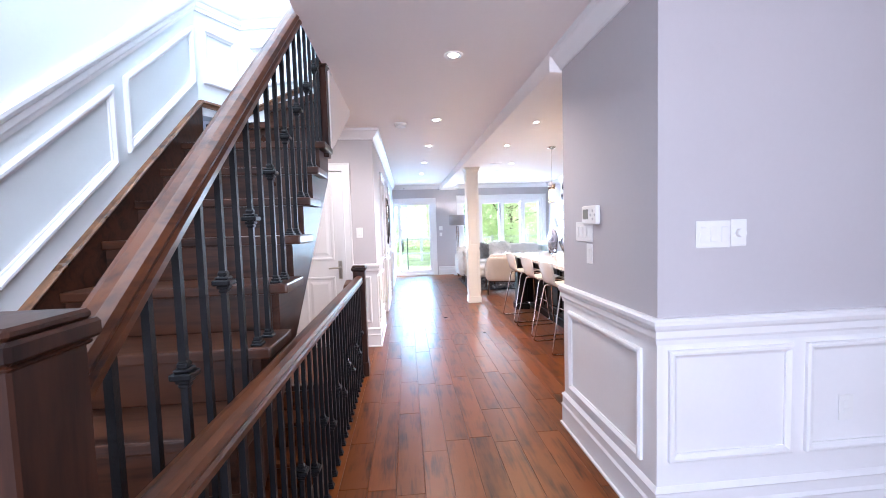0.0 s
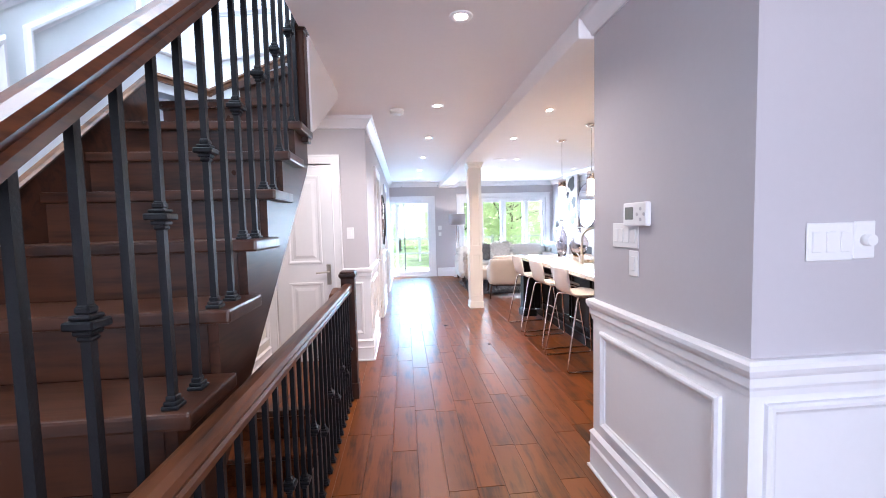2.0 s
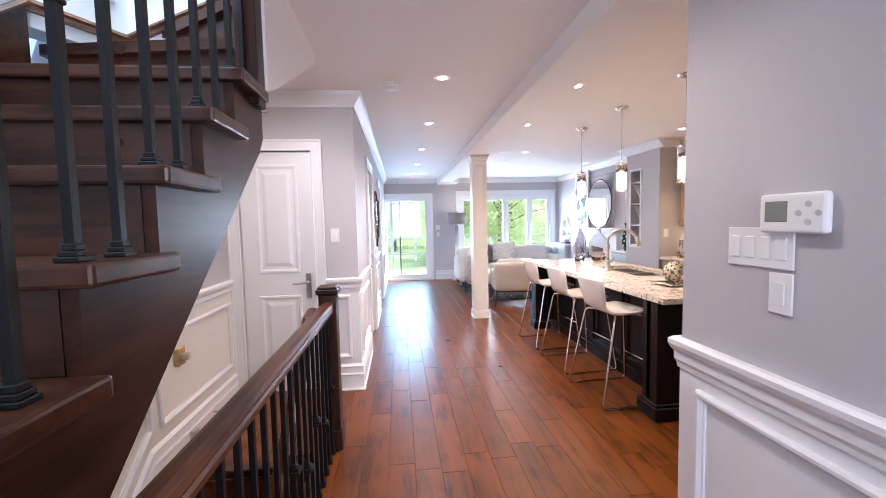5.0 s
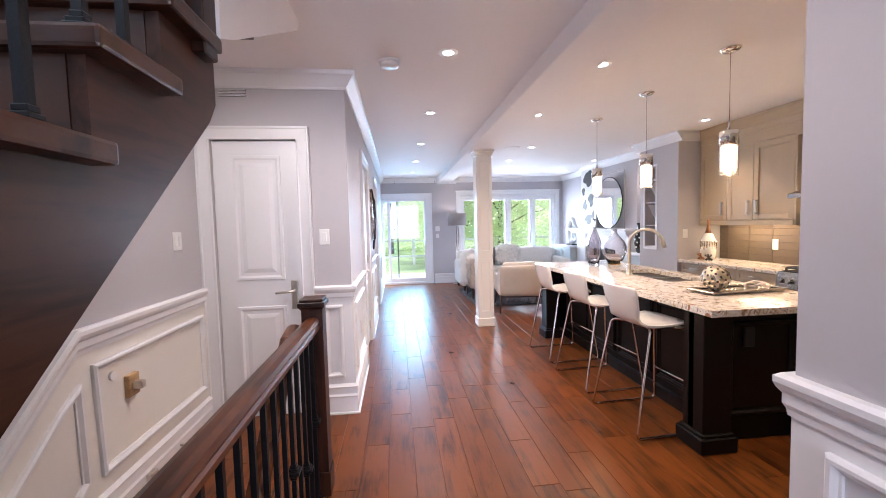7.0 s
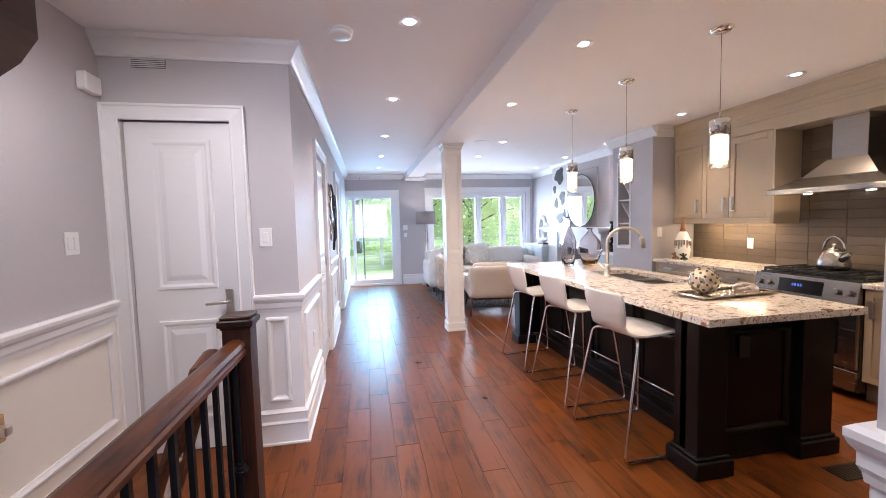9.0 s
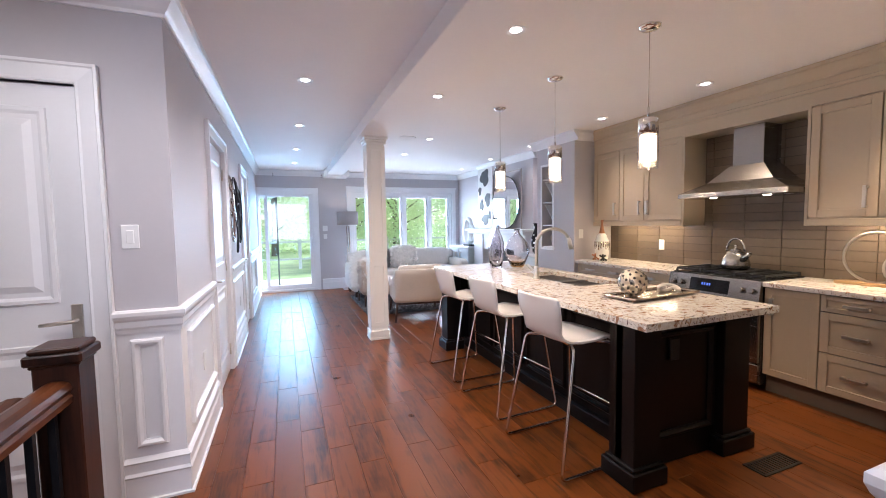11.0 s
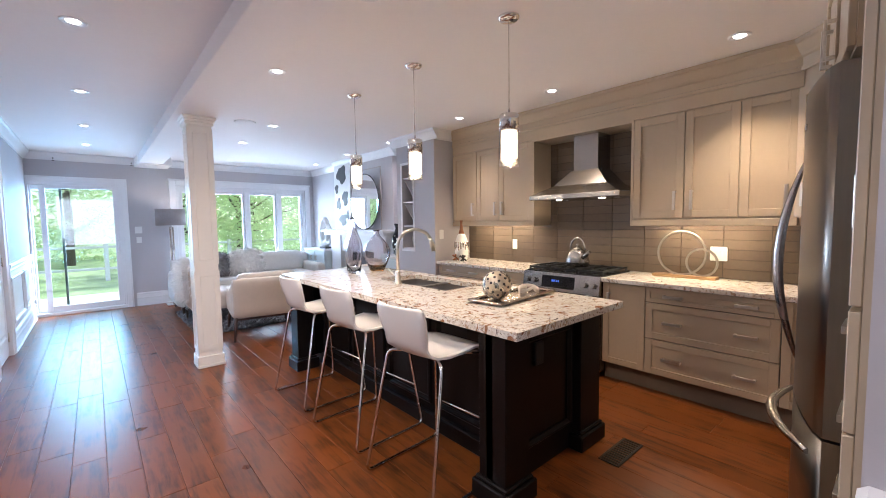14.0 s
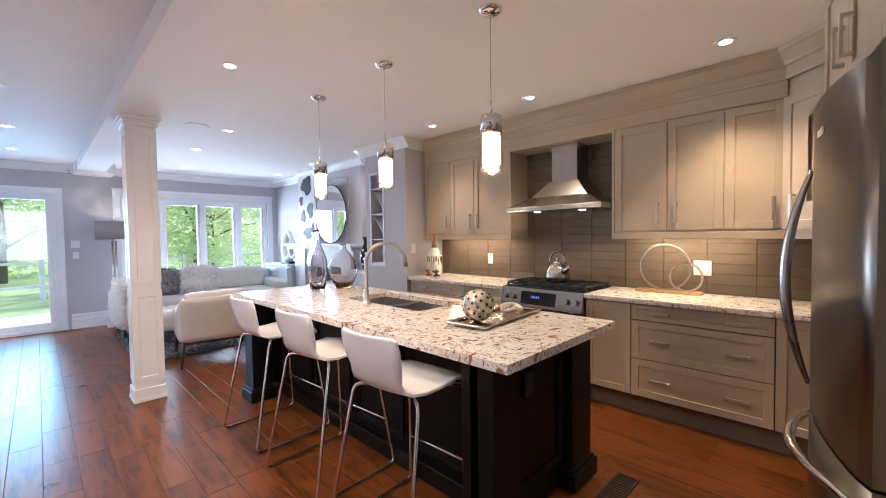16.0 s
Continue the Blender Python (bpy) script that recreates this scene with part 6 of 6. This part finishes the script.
def pillow(x, y, z, h, tint, label, seed):
    p = thing("pillow", (x, y, z), label, "pillow", "fur pillows")
    bm = bmesh.new()
    bmesh.ops.create_uvsphere(bm, u_segments=18, v_segments=12, radius=1.0)
    for v in bm.verts:
        v.co = V(*[math.copysign(abs(v.co[i]) ** 0.75, v.co[i]) * h[i] + (x, y, z + h[2])[i] for i in range(3)])
    for f in bm.faces:
        f.smooth = True
    part("cover", bm, tint, p)
    part("pile", fur(x, y, z + h[2], h, 900, 0.05, seed=seed), tint, p)


pillow(2.80, 13.42, 0.50, (0.24, 0.10, 0.20), M_GREYFUR, "shaggy grey fur pillow on the sofa", 5)
pillow(3.28, 13.38, 0.50, (0.27, 0.11, 0.22), M_FUR, "shaggy white fur pillow on the sofa", 6)
# rug
bm = B((2.22, 4.5, 11.55, 13.35, 0.001, 0.018), bev=0.005)
rug = thing("rug", (3.36, 12.4, 0), "grey shaggy rug under the seating", "rug")
part("backing", bm, M_RUG, rug)
random.seed(9)
bm = bmesh.new()
for i in range(7000):
    p = V(random.uniform(2.2, 4.5), random.choice([random.uniform(11.5, 13.35), random.uniform(11.5, 12.3)]), 0.015)
    t = V(random.uniform(-.03, .03), random.uniform(-.03, .03), random.uniform(0.015, 0.035))
    s = V(random.uniform(-1, 1), random.uniform(-1, 1), 0).normalized() * 0.009
    bm.faces.new((bm.verts.new(p + s), bm.verts.new(p - s), bm.verts.new(p + t)))
part("pile", bm, M_RUG, rug)
# coffee table of glass
ct = thing("coffee_table", (3.7, 12.3, 0), "low glass coffee table with chrome frame", "coffee table")
part("top", B((3.35, 4.15, 12.0, 12.65, 0.44, 0.455), bev=0.004), M_CLEAR, ct)
for xx in (3.40, 4.10):
    for yy in (12.05, 12.60):
        part("leg", T([(xx, yy, 0.018), (xx, yy, 0.44)], r=0.014), M_CHROME, ct)
# floor lamp
lp = thing("floor_lamp", (2.32, 14.12, 0), "chrome floor lamp with grey drum shade, lit", "floor lamp")
part("base", B((2.20, 2.44, 14.0, 14.24, 0, 0.025), bev=0.005), M_CHROME, lp)
for dx in (-0.022, 0.022):
    part("pole", B((2.32 + dx - 0.012, 2.32 + dx + 0.012, 14.108, 14.132, 0.025, 1.33), bev=0.003), M_CHROME, lp)
part("shade", lathe([(0.215, 1.36), (0.215, 1.63), (0.211, 1.63), (0.211, 1.36)], 2.32, 14.12, 36), M_SHADE, lp, "grey linen drum shade")
part("finial", lathe([(0.006, 1.32), (0.006, 1.63), (0.012, 1.65), (0.001, 1.67)], 2.32, 14.12, 12), M_CHROME, lp)
part("bulb", lathe([(0.014, 1.42), (0.03, 1.46), (0.03, 1.50), (0.001, 1.53)], 2.32, 14.12, 14), M_BULB, lp, "glowing bulb")

# fireplace, built-ins and what stands on them
fp = thing("fireplace", (4.7, 12.05, 0), "white painted fireplace surround with mantel shelf", "fireplace")
part("mantel_shelf", B((4.52, 4.81, 10.98, 13.1, 1.20, 1.245), (4.56, 4.80, 11.02, 13.05, 1.15, 1.20), bev=0.006), M_TRIM, fp)
for y0, y1 in ((11.12, 11.5), (12.6, 12.98)):
    part("pilaster", B((4.66, 4.798, y0, y1, 0, 1.15), (4.64, 4.798, y0 - 0.02, y1 + 0.02, 0, 0.16), bev=0.005), M_TRIM, fp)
part("frieze", B((4.68, 4.798, 11.5, 12.6, 0.86, 1.15), bev=0.004), M_TRIM, fp)
part("firebox", B((4.82, 5.1, 11.6, 12.5, 0.0, 0.85)), M_BLACK, fp)
for y0, y1 in ((10.6, 11.08), (13.02, 13.95)):
    c = thing("built_in_cabinet", (4.75, (y0 + y1) / 2, 0), "white built-in cabinet beside the fireplace", "cabinet", "built-in cabinets")
    part("body", B((4.56, 4.975 if y0 > 12 else XR - 0.002, y0, y1, 0.08, 0.84)), M_TEAL, c)
    part("top", B((4.53, 4.978 if y0 > 12 else XR - 0.002, y0 - 0.01, y1 + 0.01, 0.84, 0.872), bev=0.005), M_TRIM, c)
    part("plinth", B((4.58, 4.97, y0, y1, 0, 0.08)), M_TEAL, c)
    n_ = 2 if y1 - y0 > 0.6 else 1
    for i in range(n_):
        a_, b_ = y0 + (y1 - y0) * i / n_, y0 + (y1 - y0) * (i + 1) / n_
        d = shaker(c, 4.54, a_ + 0.01, b_ - 0.01, 0.10, 0.82, material=M_TEAL)
        bar_handle(d, 4.54, (a_ + b_) / 2 + (0.12 if i == 0 else -0.12), 0.70, 0.08, True)
mr = thing("round_mirror", (4.68, 11.78, 1.246), "round mirror in thin dark frame on the mantel", "mirror")
cyc = [(2 * math.pi * i / 56) for i in range(56)]
bm = bmesh.new()
vs = [bm.verts.new((4.685, 11.78 + 0.44 * math.cos(a), 1.70 + 0.44 * math.sin(a))) for a in cyc]
vb = [bm.verts.new((4.70, 11.78 + 0.44 * math.cos(a), 1.70 + 0.44 * math.sin(a))) for a in cyc]
bm.faces.new(vs), bm.faces.new(vb[::-1])
for i in range(56):
    bm.faces.new((vs[i], vs[(i + 1) % 56], vb[(i + 1) % 56], vb[i]))
part("mirror_glass", bm, M_MIRROR, mr)
part("rim", T([(4.69, 11.78 + 0.446 * math.cos(a), 1.70 + 0.446 * math.sin(a)) for a in cyc], r=0.009, closed=True), M_BLACK, mr)
sq = [(4.71, 11.30, 1.252), (4.71, 12.24, 1.252), (4.71, 12.24, 2.22), (4.71, 11.30, 2.22)]
part("square_frame", T(sq, r=0.010, sides=6, closed=True), M_GREYMETAL, mr, "thin square metal frame behind")
ar = thing("blotch_canvas", (4.72, 12.62, 1.246), "tall white canvas with black blotches on mantel", "artwork")
part("canvas", B((4.73, 4.765, 12.32, 12.92, 1.246, 2.40), bev=0.003), M_WHITECER, ar)
random.seed(4)
for cy_, cz_, ry, rz_ in ((12.62, 2.22, 0.17, 0.15), (12.5, 1.80, 0.10, 0.13), (12.75, 1.70, 0.08, 0.10), (12.6, 1.42, 0.14, 0.10), (12.82, 1.98, 0.06, 0.08), (12.42, 1.5, 0.05, 0.08)):
    bm = bmesh.new()
    ph = random.uniform(0, 6)
    ring = []
    for i in range(28):
        a = 2 * math.pi * i / 28
        k = 1 + 0.16 * math.sin(3 * a + ph) + 0.1 * math.sin(5 * a + ph * 2)
        ring.append((max(12.33, min(12.91, cy_ + ry * k * math.cos(a))), cz_ + rz_ * k * math.sin(a)))
    prism(bm, ring, 4.724, 4.7285, 0)
    part("blotch", bm, M_PRINTBLACK, ar)
sc = thing("ring_sculpture", (4.72, 13.35, 0.873), "white oval ring sculpture on black block", "sculpture")
part("block", B((4.66, 4.80, 13.22, 13.50, 0.873, 0.905), bev=0.003), M_BLACK, sc)
part("ring", tube(bmesh.new(), [(4.73, 13.36 + 0.13 * math.cos(a), 1.20 + 0.235 * math.sin(a)) for a in cyc], [0.062 + 0.022 * math.cos(a + 0.6) for a in cyc], 14, closed=True), M_WHITECER, sc)
part("ring", tube(bmesh.new(), [(4.71, 13.16 + 0.085 * math.cos(a), 1.14 + 0.15 * math.sin(a)) for a in cyc], [0.036 + 0.01 * math.cos(a) for a in cyc], 12, closed=True), M_WHITECER, sc)
bv = thing("dotted_vase", (4.70, 10.86, 0.873), "black vase with white dots and pinched neck", "vase")
part("vessel", lathe([(0.04, 0.873), (0.055, 0.90), (0.085, 1.02), (0.08, 1.12), (0.045, 1.22), (0.028, 1.27), (0.05, 1.34), (0.03, 1.34)], 4.70, 10.86, 20), M_BLACKGLOSS, bv)
bm = bmesh.new()
for i in range(26):
    a, zz = i * 2.4, 0.93 + 0.24 * (i / 26)
    rr = 0.066 + 0.018 * math.sin((zz - 0.93) / 0.24 * math.pi)
    d = V(math.cos(a), math.sin(a), 0)
    c0 = V(4.70, 10.86, zz) + d * (rr + 0.001)
    tube(bm, [c0 - d * 0.004, c0 + d * 0.002], 0.014, 8)
part("dots", bm, M_WHITECER, bv, "white dots")
# niche shelves with little figures
for zz in (1.0, 1.30, 1.62, 1.94):
    part("niche_shelf", B((4.53, 4.742, 10.22, 10.46, zz, zz + 0.014)), M_TRIM, col)
for z0 in (1.32, 1.64):
    bm = bmesh.new()
    prism(bm, [(10.222, z0), (10.234, z0), (10.458, z0 + 0.28), (10.446, z0 + 0.28)], 4.56, 4.738, 0)
    part("niche_divider", bm, M_TRIM, col)
part("niche_trim", B((4.512, 4.522, 10.19, 10.22, 0.97, 2.15), (4.512, 4.522, 10.46, 10.49, 0.97, 2.15), (4.512, 4.522, 10.22, 10.46, 2.12, 2.15), (4.512, 4.522, 10.22, 10.46, 0.97, 1.0), bev=0.002), M_TRIM, col)
for zz, tint in ((1.015, M_GREYMETAL), (1.315, M_SILVER), (1.635, M_GREYMETAL)):
    f_ = thing("figurine", (4.62, 10.34, zz), "small grey abstract figurine on niche shelf", "ornament", "niche figurines")
    bm = bmesh.new()
    tube(bm, [(4.62, 10.30, zz), (4.62, 10.33, zz + 0.08), (4.62, 10.37, zz + 0.12), (4.62, 10.34, zz + 0.17)], [0.035, 0.03, 0.028, 0.012], 10)
    part("body", bm, tint, f_)

# hallway: metal wall art, alarm, vent, doorstops, wall catch
wa = thing("wall_art", (XL, 10.5, 1.2), "dark abstract metal loops hung on the hallway wall", "wall art")
random.seed(12)
for i in range(9):
    cy_, cz_ = 10.20 + 0.62 * (i % 3) / 2 + random.uniform(-.05, .05), 1.34 + 0.32 * (i // 3) / 2 + random.uniform(-.05, .05)
    r1, r2, tw = random.uniform(0.12, 0.2), random.uniform(0.14, 0.24), random.uniform(0, 3)
    bm = T([(XL + 0.03 + 0.012 * math.sin(2 * a + tw), cy_ + r1 * math.cos(a) * math.cos(tw) - r2 * math.sin(a) * math.sin(tw) * 0.5, cz_ + r2 * math.sin(a) + 0.04 * math.sin(3 * a + tw)) for a in cyc], r=0.011, sides=8, closed=True)
    part("loop", bm, M_BLACK if i % 3 else M_SILVER, wa)
part("wall_hook", B((XL, XL + 0.03, 10.48, 10.52, 1.72, 1.76)), M_BLACK, wa)
sa = thing("smoke_alarm", (0.93, 7.75, CEIL - 0.04), "white round ceiling smoke alarm", "smoke alarm")
part("base", lathe([(0.07, CEIL), (0.07, CEIL - 0.015), (0.062, CEIL - 0.018)], 0.93, 7.77, 28), M_PLASTIC, sa)
part("cover", lathe([(0.062, CEIL - 0.016), (0.060, CEIL - 0.036), (0.045, CEIL - 0.042), (0.001, CEIL - 0.043)], 0.93, 7.77, 28), M_PLASTIC, sa)
for x, y in ((2.65, 10.78), (2.3, 12.6)):
    sp = thing("ceiling_speaker", (x, y, CEIL - 0.006), "white round flush ceiling speaker", "speaker", "ceiling speakers")
    part("grille", lathe([(0.11, CEIL), (0.11, CEIL - 0.004), (0.10, CEIL - 0.006), (0.001, CEIL - 0.005)], x, y, 32), M_CEIL, sp)
vt = thing("wall_vent", (-0.1, YD - 0.01, 2.33), "grey slatted air vent above the closet door", "vent")
part("backing", B((-0.253, -0.073, YD - 0.004, YD - 0.001, 2.315, 2.367)), M_BLACK, vt)
for i in range(5):
    part("slat", B((-0.253, -0.073, YD - 0.012, YD - 0.003, 2.317 + i * 0.0105, 2.322 + i * 0.0105)), M_TRIM, vt)
wc = thing("wall_catch", (LW, 7.16, 0.60), "light wood block with metal door catch", "door catch")
part("block", B((LW + 0.004, LW + 0.03, 7.12, 7.20, 0.57, 0.68), bev=0.003), M_OAK, wc)
part("catch", B((LW + 0.03, LW + 0.075, 7.14, 7.175, 0.605, 0.645), bev=0.004), M_NICKEL, wc)
part("bumper", T([(LW + 0.004, 7.04, 0.715), (LW + 0.016, 7.04, 0.715)], r=0.021, sides=16), M_PLASTIC, wc, "round white bumper")
ds = thing("door_stop", (LW + 0.05, 7.24, 0.08), "satin metal magnetic door stop on baseboard", "door stop", "door stops")
part("bracket", B((LW + 0.018, LW + 0.05, 7.21, 7.27, 0.05, 0.12), bev=0.006), M_NICKEL, ds)
ds2 = thing("door_stop", (LW + 0.05, 7.55, 0.09), "thin metal rod door stop on baseboard", "door stop", "door stops")
part("rod", T([(LW + 0.018, 7.55, 0.09), (LW + 0.09, 7.55, 0.085)], r=0.006), M_NICKEL, ds2)
for x in (0.92, 1.86):
    ho = thing("curtain_bracket", (x, YB - 0.03, 2.36), "small dark curtain rod bracket", "bracket", "curtain brackets")
    part("bracket_arm", B((x - 0.008, x + 0.008, YB - 0.06, YB, 2.39, 2.405), (x - 0.015, x + 0.015, YB - 0.012, YB, 2.36, 2.43), bev=0.002), M_BLACK, ho)

cb_ = thing("door_chime", (LW + 0.02, 7.88, 2.12), "small white chime box on the wall", "chime")
part("box", B((LW + 0.001, LW + 0.05, 7.82, 7.95, 2.13, 2.225), bev=0.006), M_PLASTIC, cb_)

# ---- garden ----
structure("ground", B((-400, 400, YB + 0.2, 700, -0.6, -0.45)), M_GRASS, "sunlit green lawn", "ground")
structure("lawn_bank", B((-12, 18, YB + 2.6, 60, -0.46, -0.10)), M_GRASS, "sunlit green lawn beyond the deck", "lawn")
deck = thing("deck", (2, YB + 1.3, -0.2), "grey painted garden deck", "deck", kind="structure")
for i in range(17):
    part("board", B((-2, 7, YB + 0.2 + i * 0.142, YB + 0.2 + i * 0.142 + 0.136, -0.10, -0.06)), M_DECK, deck)
fe = thing("deck_railing", (2, YB + 2.55, -0.06), "pale wooden garden railing", "railing")
for z in (0.20, 0.78):
    part("rail", B((-6, 9, 20.0, 20.06, z, z + 0.06)), M_DECK, fe)
for i in range(11):
    part("post", B((-6 + i * 1.5, -5.9 + i * 1.5, 19.97, 20.08, -0.2, 0.9)), M_DECK, fe)


def tree(x, y, h, spread, seed, low=0.25):
    random.seed(seed)
    t = thing("tree", (x, y, -0.1), "leafy green garden tree in sunlight", "tree", "garden trees")
    bm = bmesh.new()
    top = V(x + random.uniform(-.4, .4), y + random.uniform(-.4, .4), h * 0.75)
    tube(bm, [(x, y, -0.2), (x + 0.05, y, h * 0.25), (x - 0.04, y + 0.05, h * 0.5), top], [0.16, 0.12, 0.09, 0.03], 9)
    tips = []
    for i in range(9):
        f = random.uniform(low, 0.7)
        s = V(x, y, h * f)
        a = random.uniform(0, 6.28)
        e = s + V(math.cos(a) * spread * random.uniform(.5, 1), math.sin(a) * spread * random.uniform(.5, 1), h * random.uniform(0.05, 0.3))
        tube(bm, [s, s.lerp(e, 0.5) + V(0, 0, 0.15), e], [0.05, 0.03, 0.01], 6)
        tips += [e, s.lerp(e, 0.6), s.lerp(e, 0.35)]
    part("trunk", bm, M_BARK, t)
    verts, faces = [], []
    for c in tips + [top]:
        for _ in range(10):
            cc_ = c + V(random.gauss(0, .35), random.gauss(0, .35), random.gauss(0, .3)) * spread * 0.45
            for _ in range(26):
                p = cc_ + V(random.gauss(0, .2), random.gauss(0, .2), random.gauss(0, .16))
                n1 = V(random.uniform(-1, 1), random.uniform(-1, 1), random.uniform(-.4, .4)).normalized() * random.uniform(.05, .09)
                n2 = n1.orthogonal().normalized() * 0.035
                k = len(verts)
                verts += [p - n1, p + n2, p + n1, p - n2]
                faces.append((k, k + 1, k + 2, k + 3))
    me = bpy.data.meshes.new("crown")
    me.from_pydata([tuple(v - ORG[t]) for v in verts], [], faces)
    me.materials.append(M_LEAF)
    ob = new("crown", me)
    ob.parent = t
    return t


for i, (x, y, h, s) in enumerate(((-2.5, 24, 7, 2.2), (0.6, 26.5, 7.5, 2.4), (3.6, 23, 6.5, 2.1), (6.6, 25, 7, 2.3), (9.6, 22.5, 6.5, 2.2), (5.0, 20.5, 5.0, 1.6), (12.5, 24, 7, 2.3), (-5.5, 28, 8, 2.6))):
    tree(x, y, h, s, 30 + i, 0.12)
# belt of tall shrubs closing the garden
random.seed(77)
verts, faces = [], []
for c in range(680):
    cx, cy = random.uniform(-14, 20), random.gauss(30, 1.8)
    cz = random.uniform(0.1, 5.6)
    for i in range(64):
        p = V(cx + random.gauss(0, .5), cy + random.gauss(0, .5), max(-0.05, cz + random.gauss(0, .38)))
        n1 = V(random.uniform(-1, 1), random.uniform(-1, 1), random.uniform(-.5, .5)).normalized() * random.uniform(.06, .12)
        n2 = n1.orthogonal().normalized() * 0.06
        k = len(verts)
        verts += [tuple(q) for q in (p - n1, p + n2, p + n1, p - n2)]
        faces.append((k, k + 1, k + 2, k + 3))
me = bpy.data.meshes.new("hedge")
me.from_pydata(verts, [], faces)
me.materials.append(M_LEAF)
tagged(new("hedge", me), "dense sunlit green shrubs along the garden end", "hedge", kind="stuff")
# the house's own outside wall and roof edge, over the garden door
structure("eaves", B((-6, 9, YB + 0.2, YB + 0.45, 2.9, 3.0), (-6, 9, YB + 0.1, YB + 0.2, CEIL + 0.2, 5.4), (-6, 0.4, YB, YB + 0.2, -0.5, 2.75), (XR + 0.15, 9, YB, YB + 0.2, -0.5, 2.75)), M_DECK, "pale house wall and eaves over the garden", "eaves")

# ---- pieces: backsplash tiles and floor planks ----
def shared_box(name, w, d, h, material, bev):
    bm = B((0, w, 0, d, 0, h))
    bmesh.ops.bevel(bm, geom=[e for e in bm.edges], offset=bev, segments=1, affect="EDGES")
    return finish(bm, name, material)


splash = structure("backsplash", B((XR - 0.010, XR, 5.7, 9.775, 0.872, 1.35), (XR - 0.010, XR, 7.51, 8.51, 1.35, 2.17)), M_GROUT, "glazed taupe tile backsplash with thin grout joints", "backsplash")
TW, TH = 0.302, 0.0745
tiles = {}


def tile(y0, y1, z0, z1):
    key = (round(y1 - y0, 3), round(z1 - z0, 3))
    if key not in tiles:
        tiles[key] = shared_box("tile", 0.010, key[0], key[1], M_TILE, 0.002)
    o = new("tile", tiles[key])
    o.location = (XR - 0.0195, y0, z0)
    o.parent = splash


for r_ in range(17):
    z0 = 0.874 + r_ * (TH + 0.003)
    lo, hi_ = (6.2, 9.775) if z0 + TH < 1.35 else (7.512, 8.508)
    zt = min(z0 + TH, 1.349) if lo < 7 else min(z0 + TH, 2.168)
    if z0 < 1.35 < z0 + TH:
        lo, hi_ = 7.512, 8.508
        zt = z0 + TH
    if zt - z0 < 0.02:
        continue
    y = 7.512 - 5 * (TW + 0.003)
    while y < hi_:
        a, b = max(y, lo), min(y + TW, hi_)
        if b - a > 0.02:
            tile(a, b, z0, zt)
        y += TW + 0.003

# plank floor, boards running along the hall
random.seed(21)
PW = 0.152
far_v, far_f = [], []
cache = {}


def far_plank(x0, x1, y0, y1, h):
    k, b = len(far_v), 0.0014
    for xx, yy, zz in ((x0, y0, -0.012), (x1, y0, -0.012), (x1, y1, -0.012), (x0, y1, -0.012), (x0, y0, h - b), (x1, y0, h - b), (x1, y1, h - b), (x0, y1, h - b),
                       (x0 + b, y0 + b, h), (x1 - b, y0 + b, h), (x1 - b, y1 - b, h), (x0 + b, y1 - b, h)):
        far_v.append((xx, yy, zz))
    far_f.extend([tuple(k + q for q in f) for f in ((0, 1, 5, 4), (1, 2, 6, 5), (2, 3, 7, 6), (3, 0, 4, 7), (4, 5, 9, 8), (5, 6, 10, 9), (6, 7, 11, 10), (7, 4, 8, 11), (8, 9, 10, 11))])


def near_plank(x0, x1, y0, y1, h):
    key = (round(x1 - x0, 4), round(y1 - y0, 4))
    if key not in cache:
        cache[key] = shared_box("plank", x1 - x0, y1 - y0, 0.012, M_FLOOR, 0.0014)
    o = new("plank", cache[key])
    o.location = (x0, y0, h - 0.012)
    o.parent = subfloor


count = 0
x = -0.512
while x < 5.15:
    y = 0.7 + random.uniform(-0.9, 0)
    while y < YB:
        ln = round(random.uniform(0.40, 1.25) / 0.15) * 0.15
        a, b = y, min(y + ln - 0.0015, YB - 0.001)
        x0, x1 = x, x + PW - 0.0012
        y += ln
        if x1 < 0.50:
            a, b = max(a, 7.0), min(b, YD + 0.1)
        if b - a < 0.05 or b < 0.7:
            continue
        h = random.uniform(-0.0004, 0.0004)
        if 6.0 < (a + b) / 2 < 10.6 and 0.5 < x < 3.0 and count < 290:
            near_plank(x0, x1, a, b, h)
            count += 1
        else:
            far_plank(x0, x1, max(a, 0.7), b, h)
    x += PW
me = bpy.data.meshes.new("planks")
me.from_pydata(far_v, [], far_f)
me.materials.append(M_FLOOR)
fo = new("planks", me)
fo.parent = subfloor
tagged(fo, "red-brown hand-scraped hardwood planks", kind="stuff")
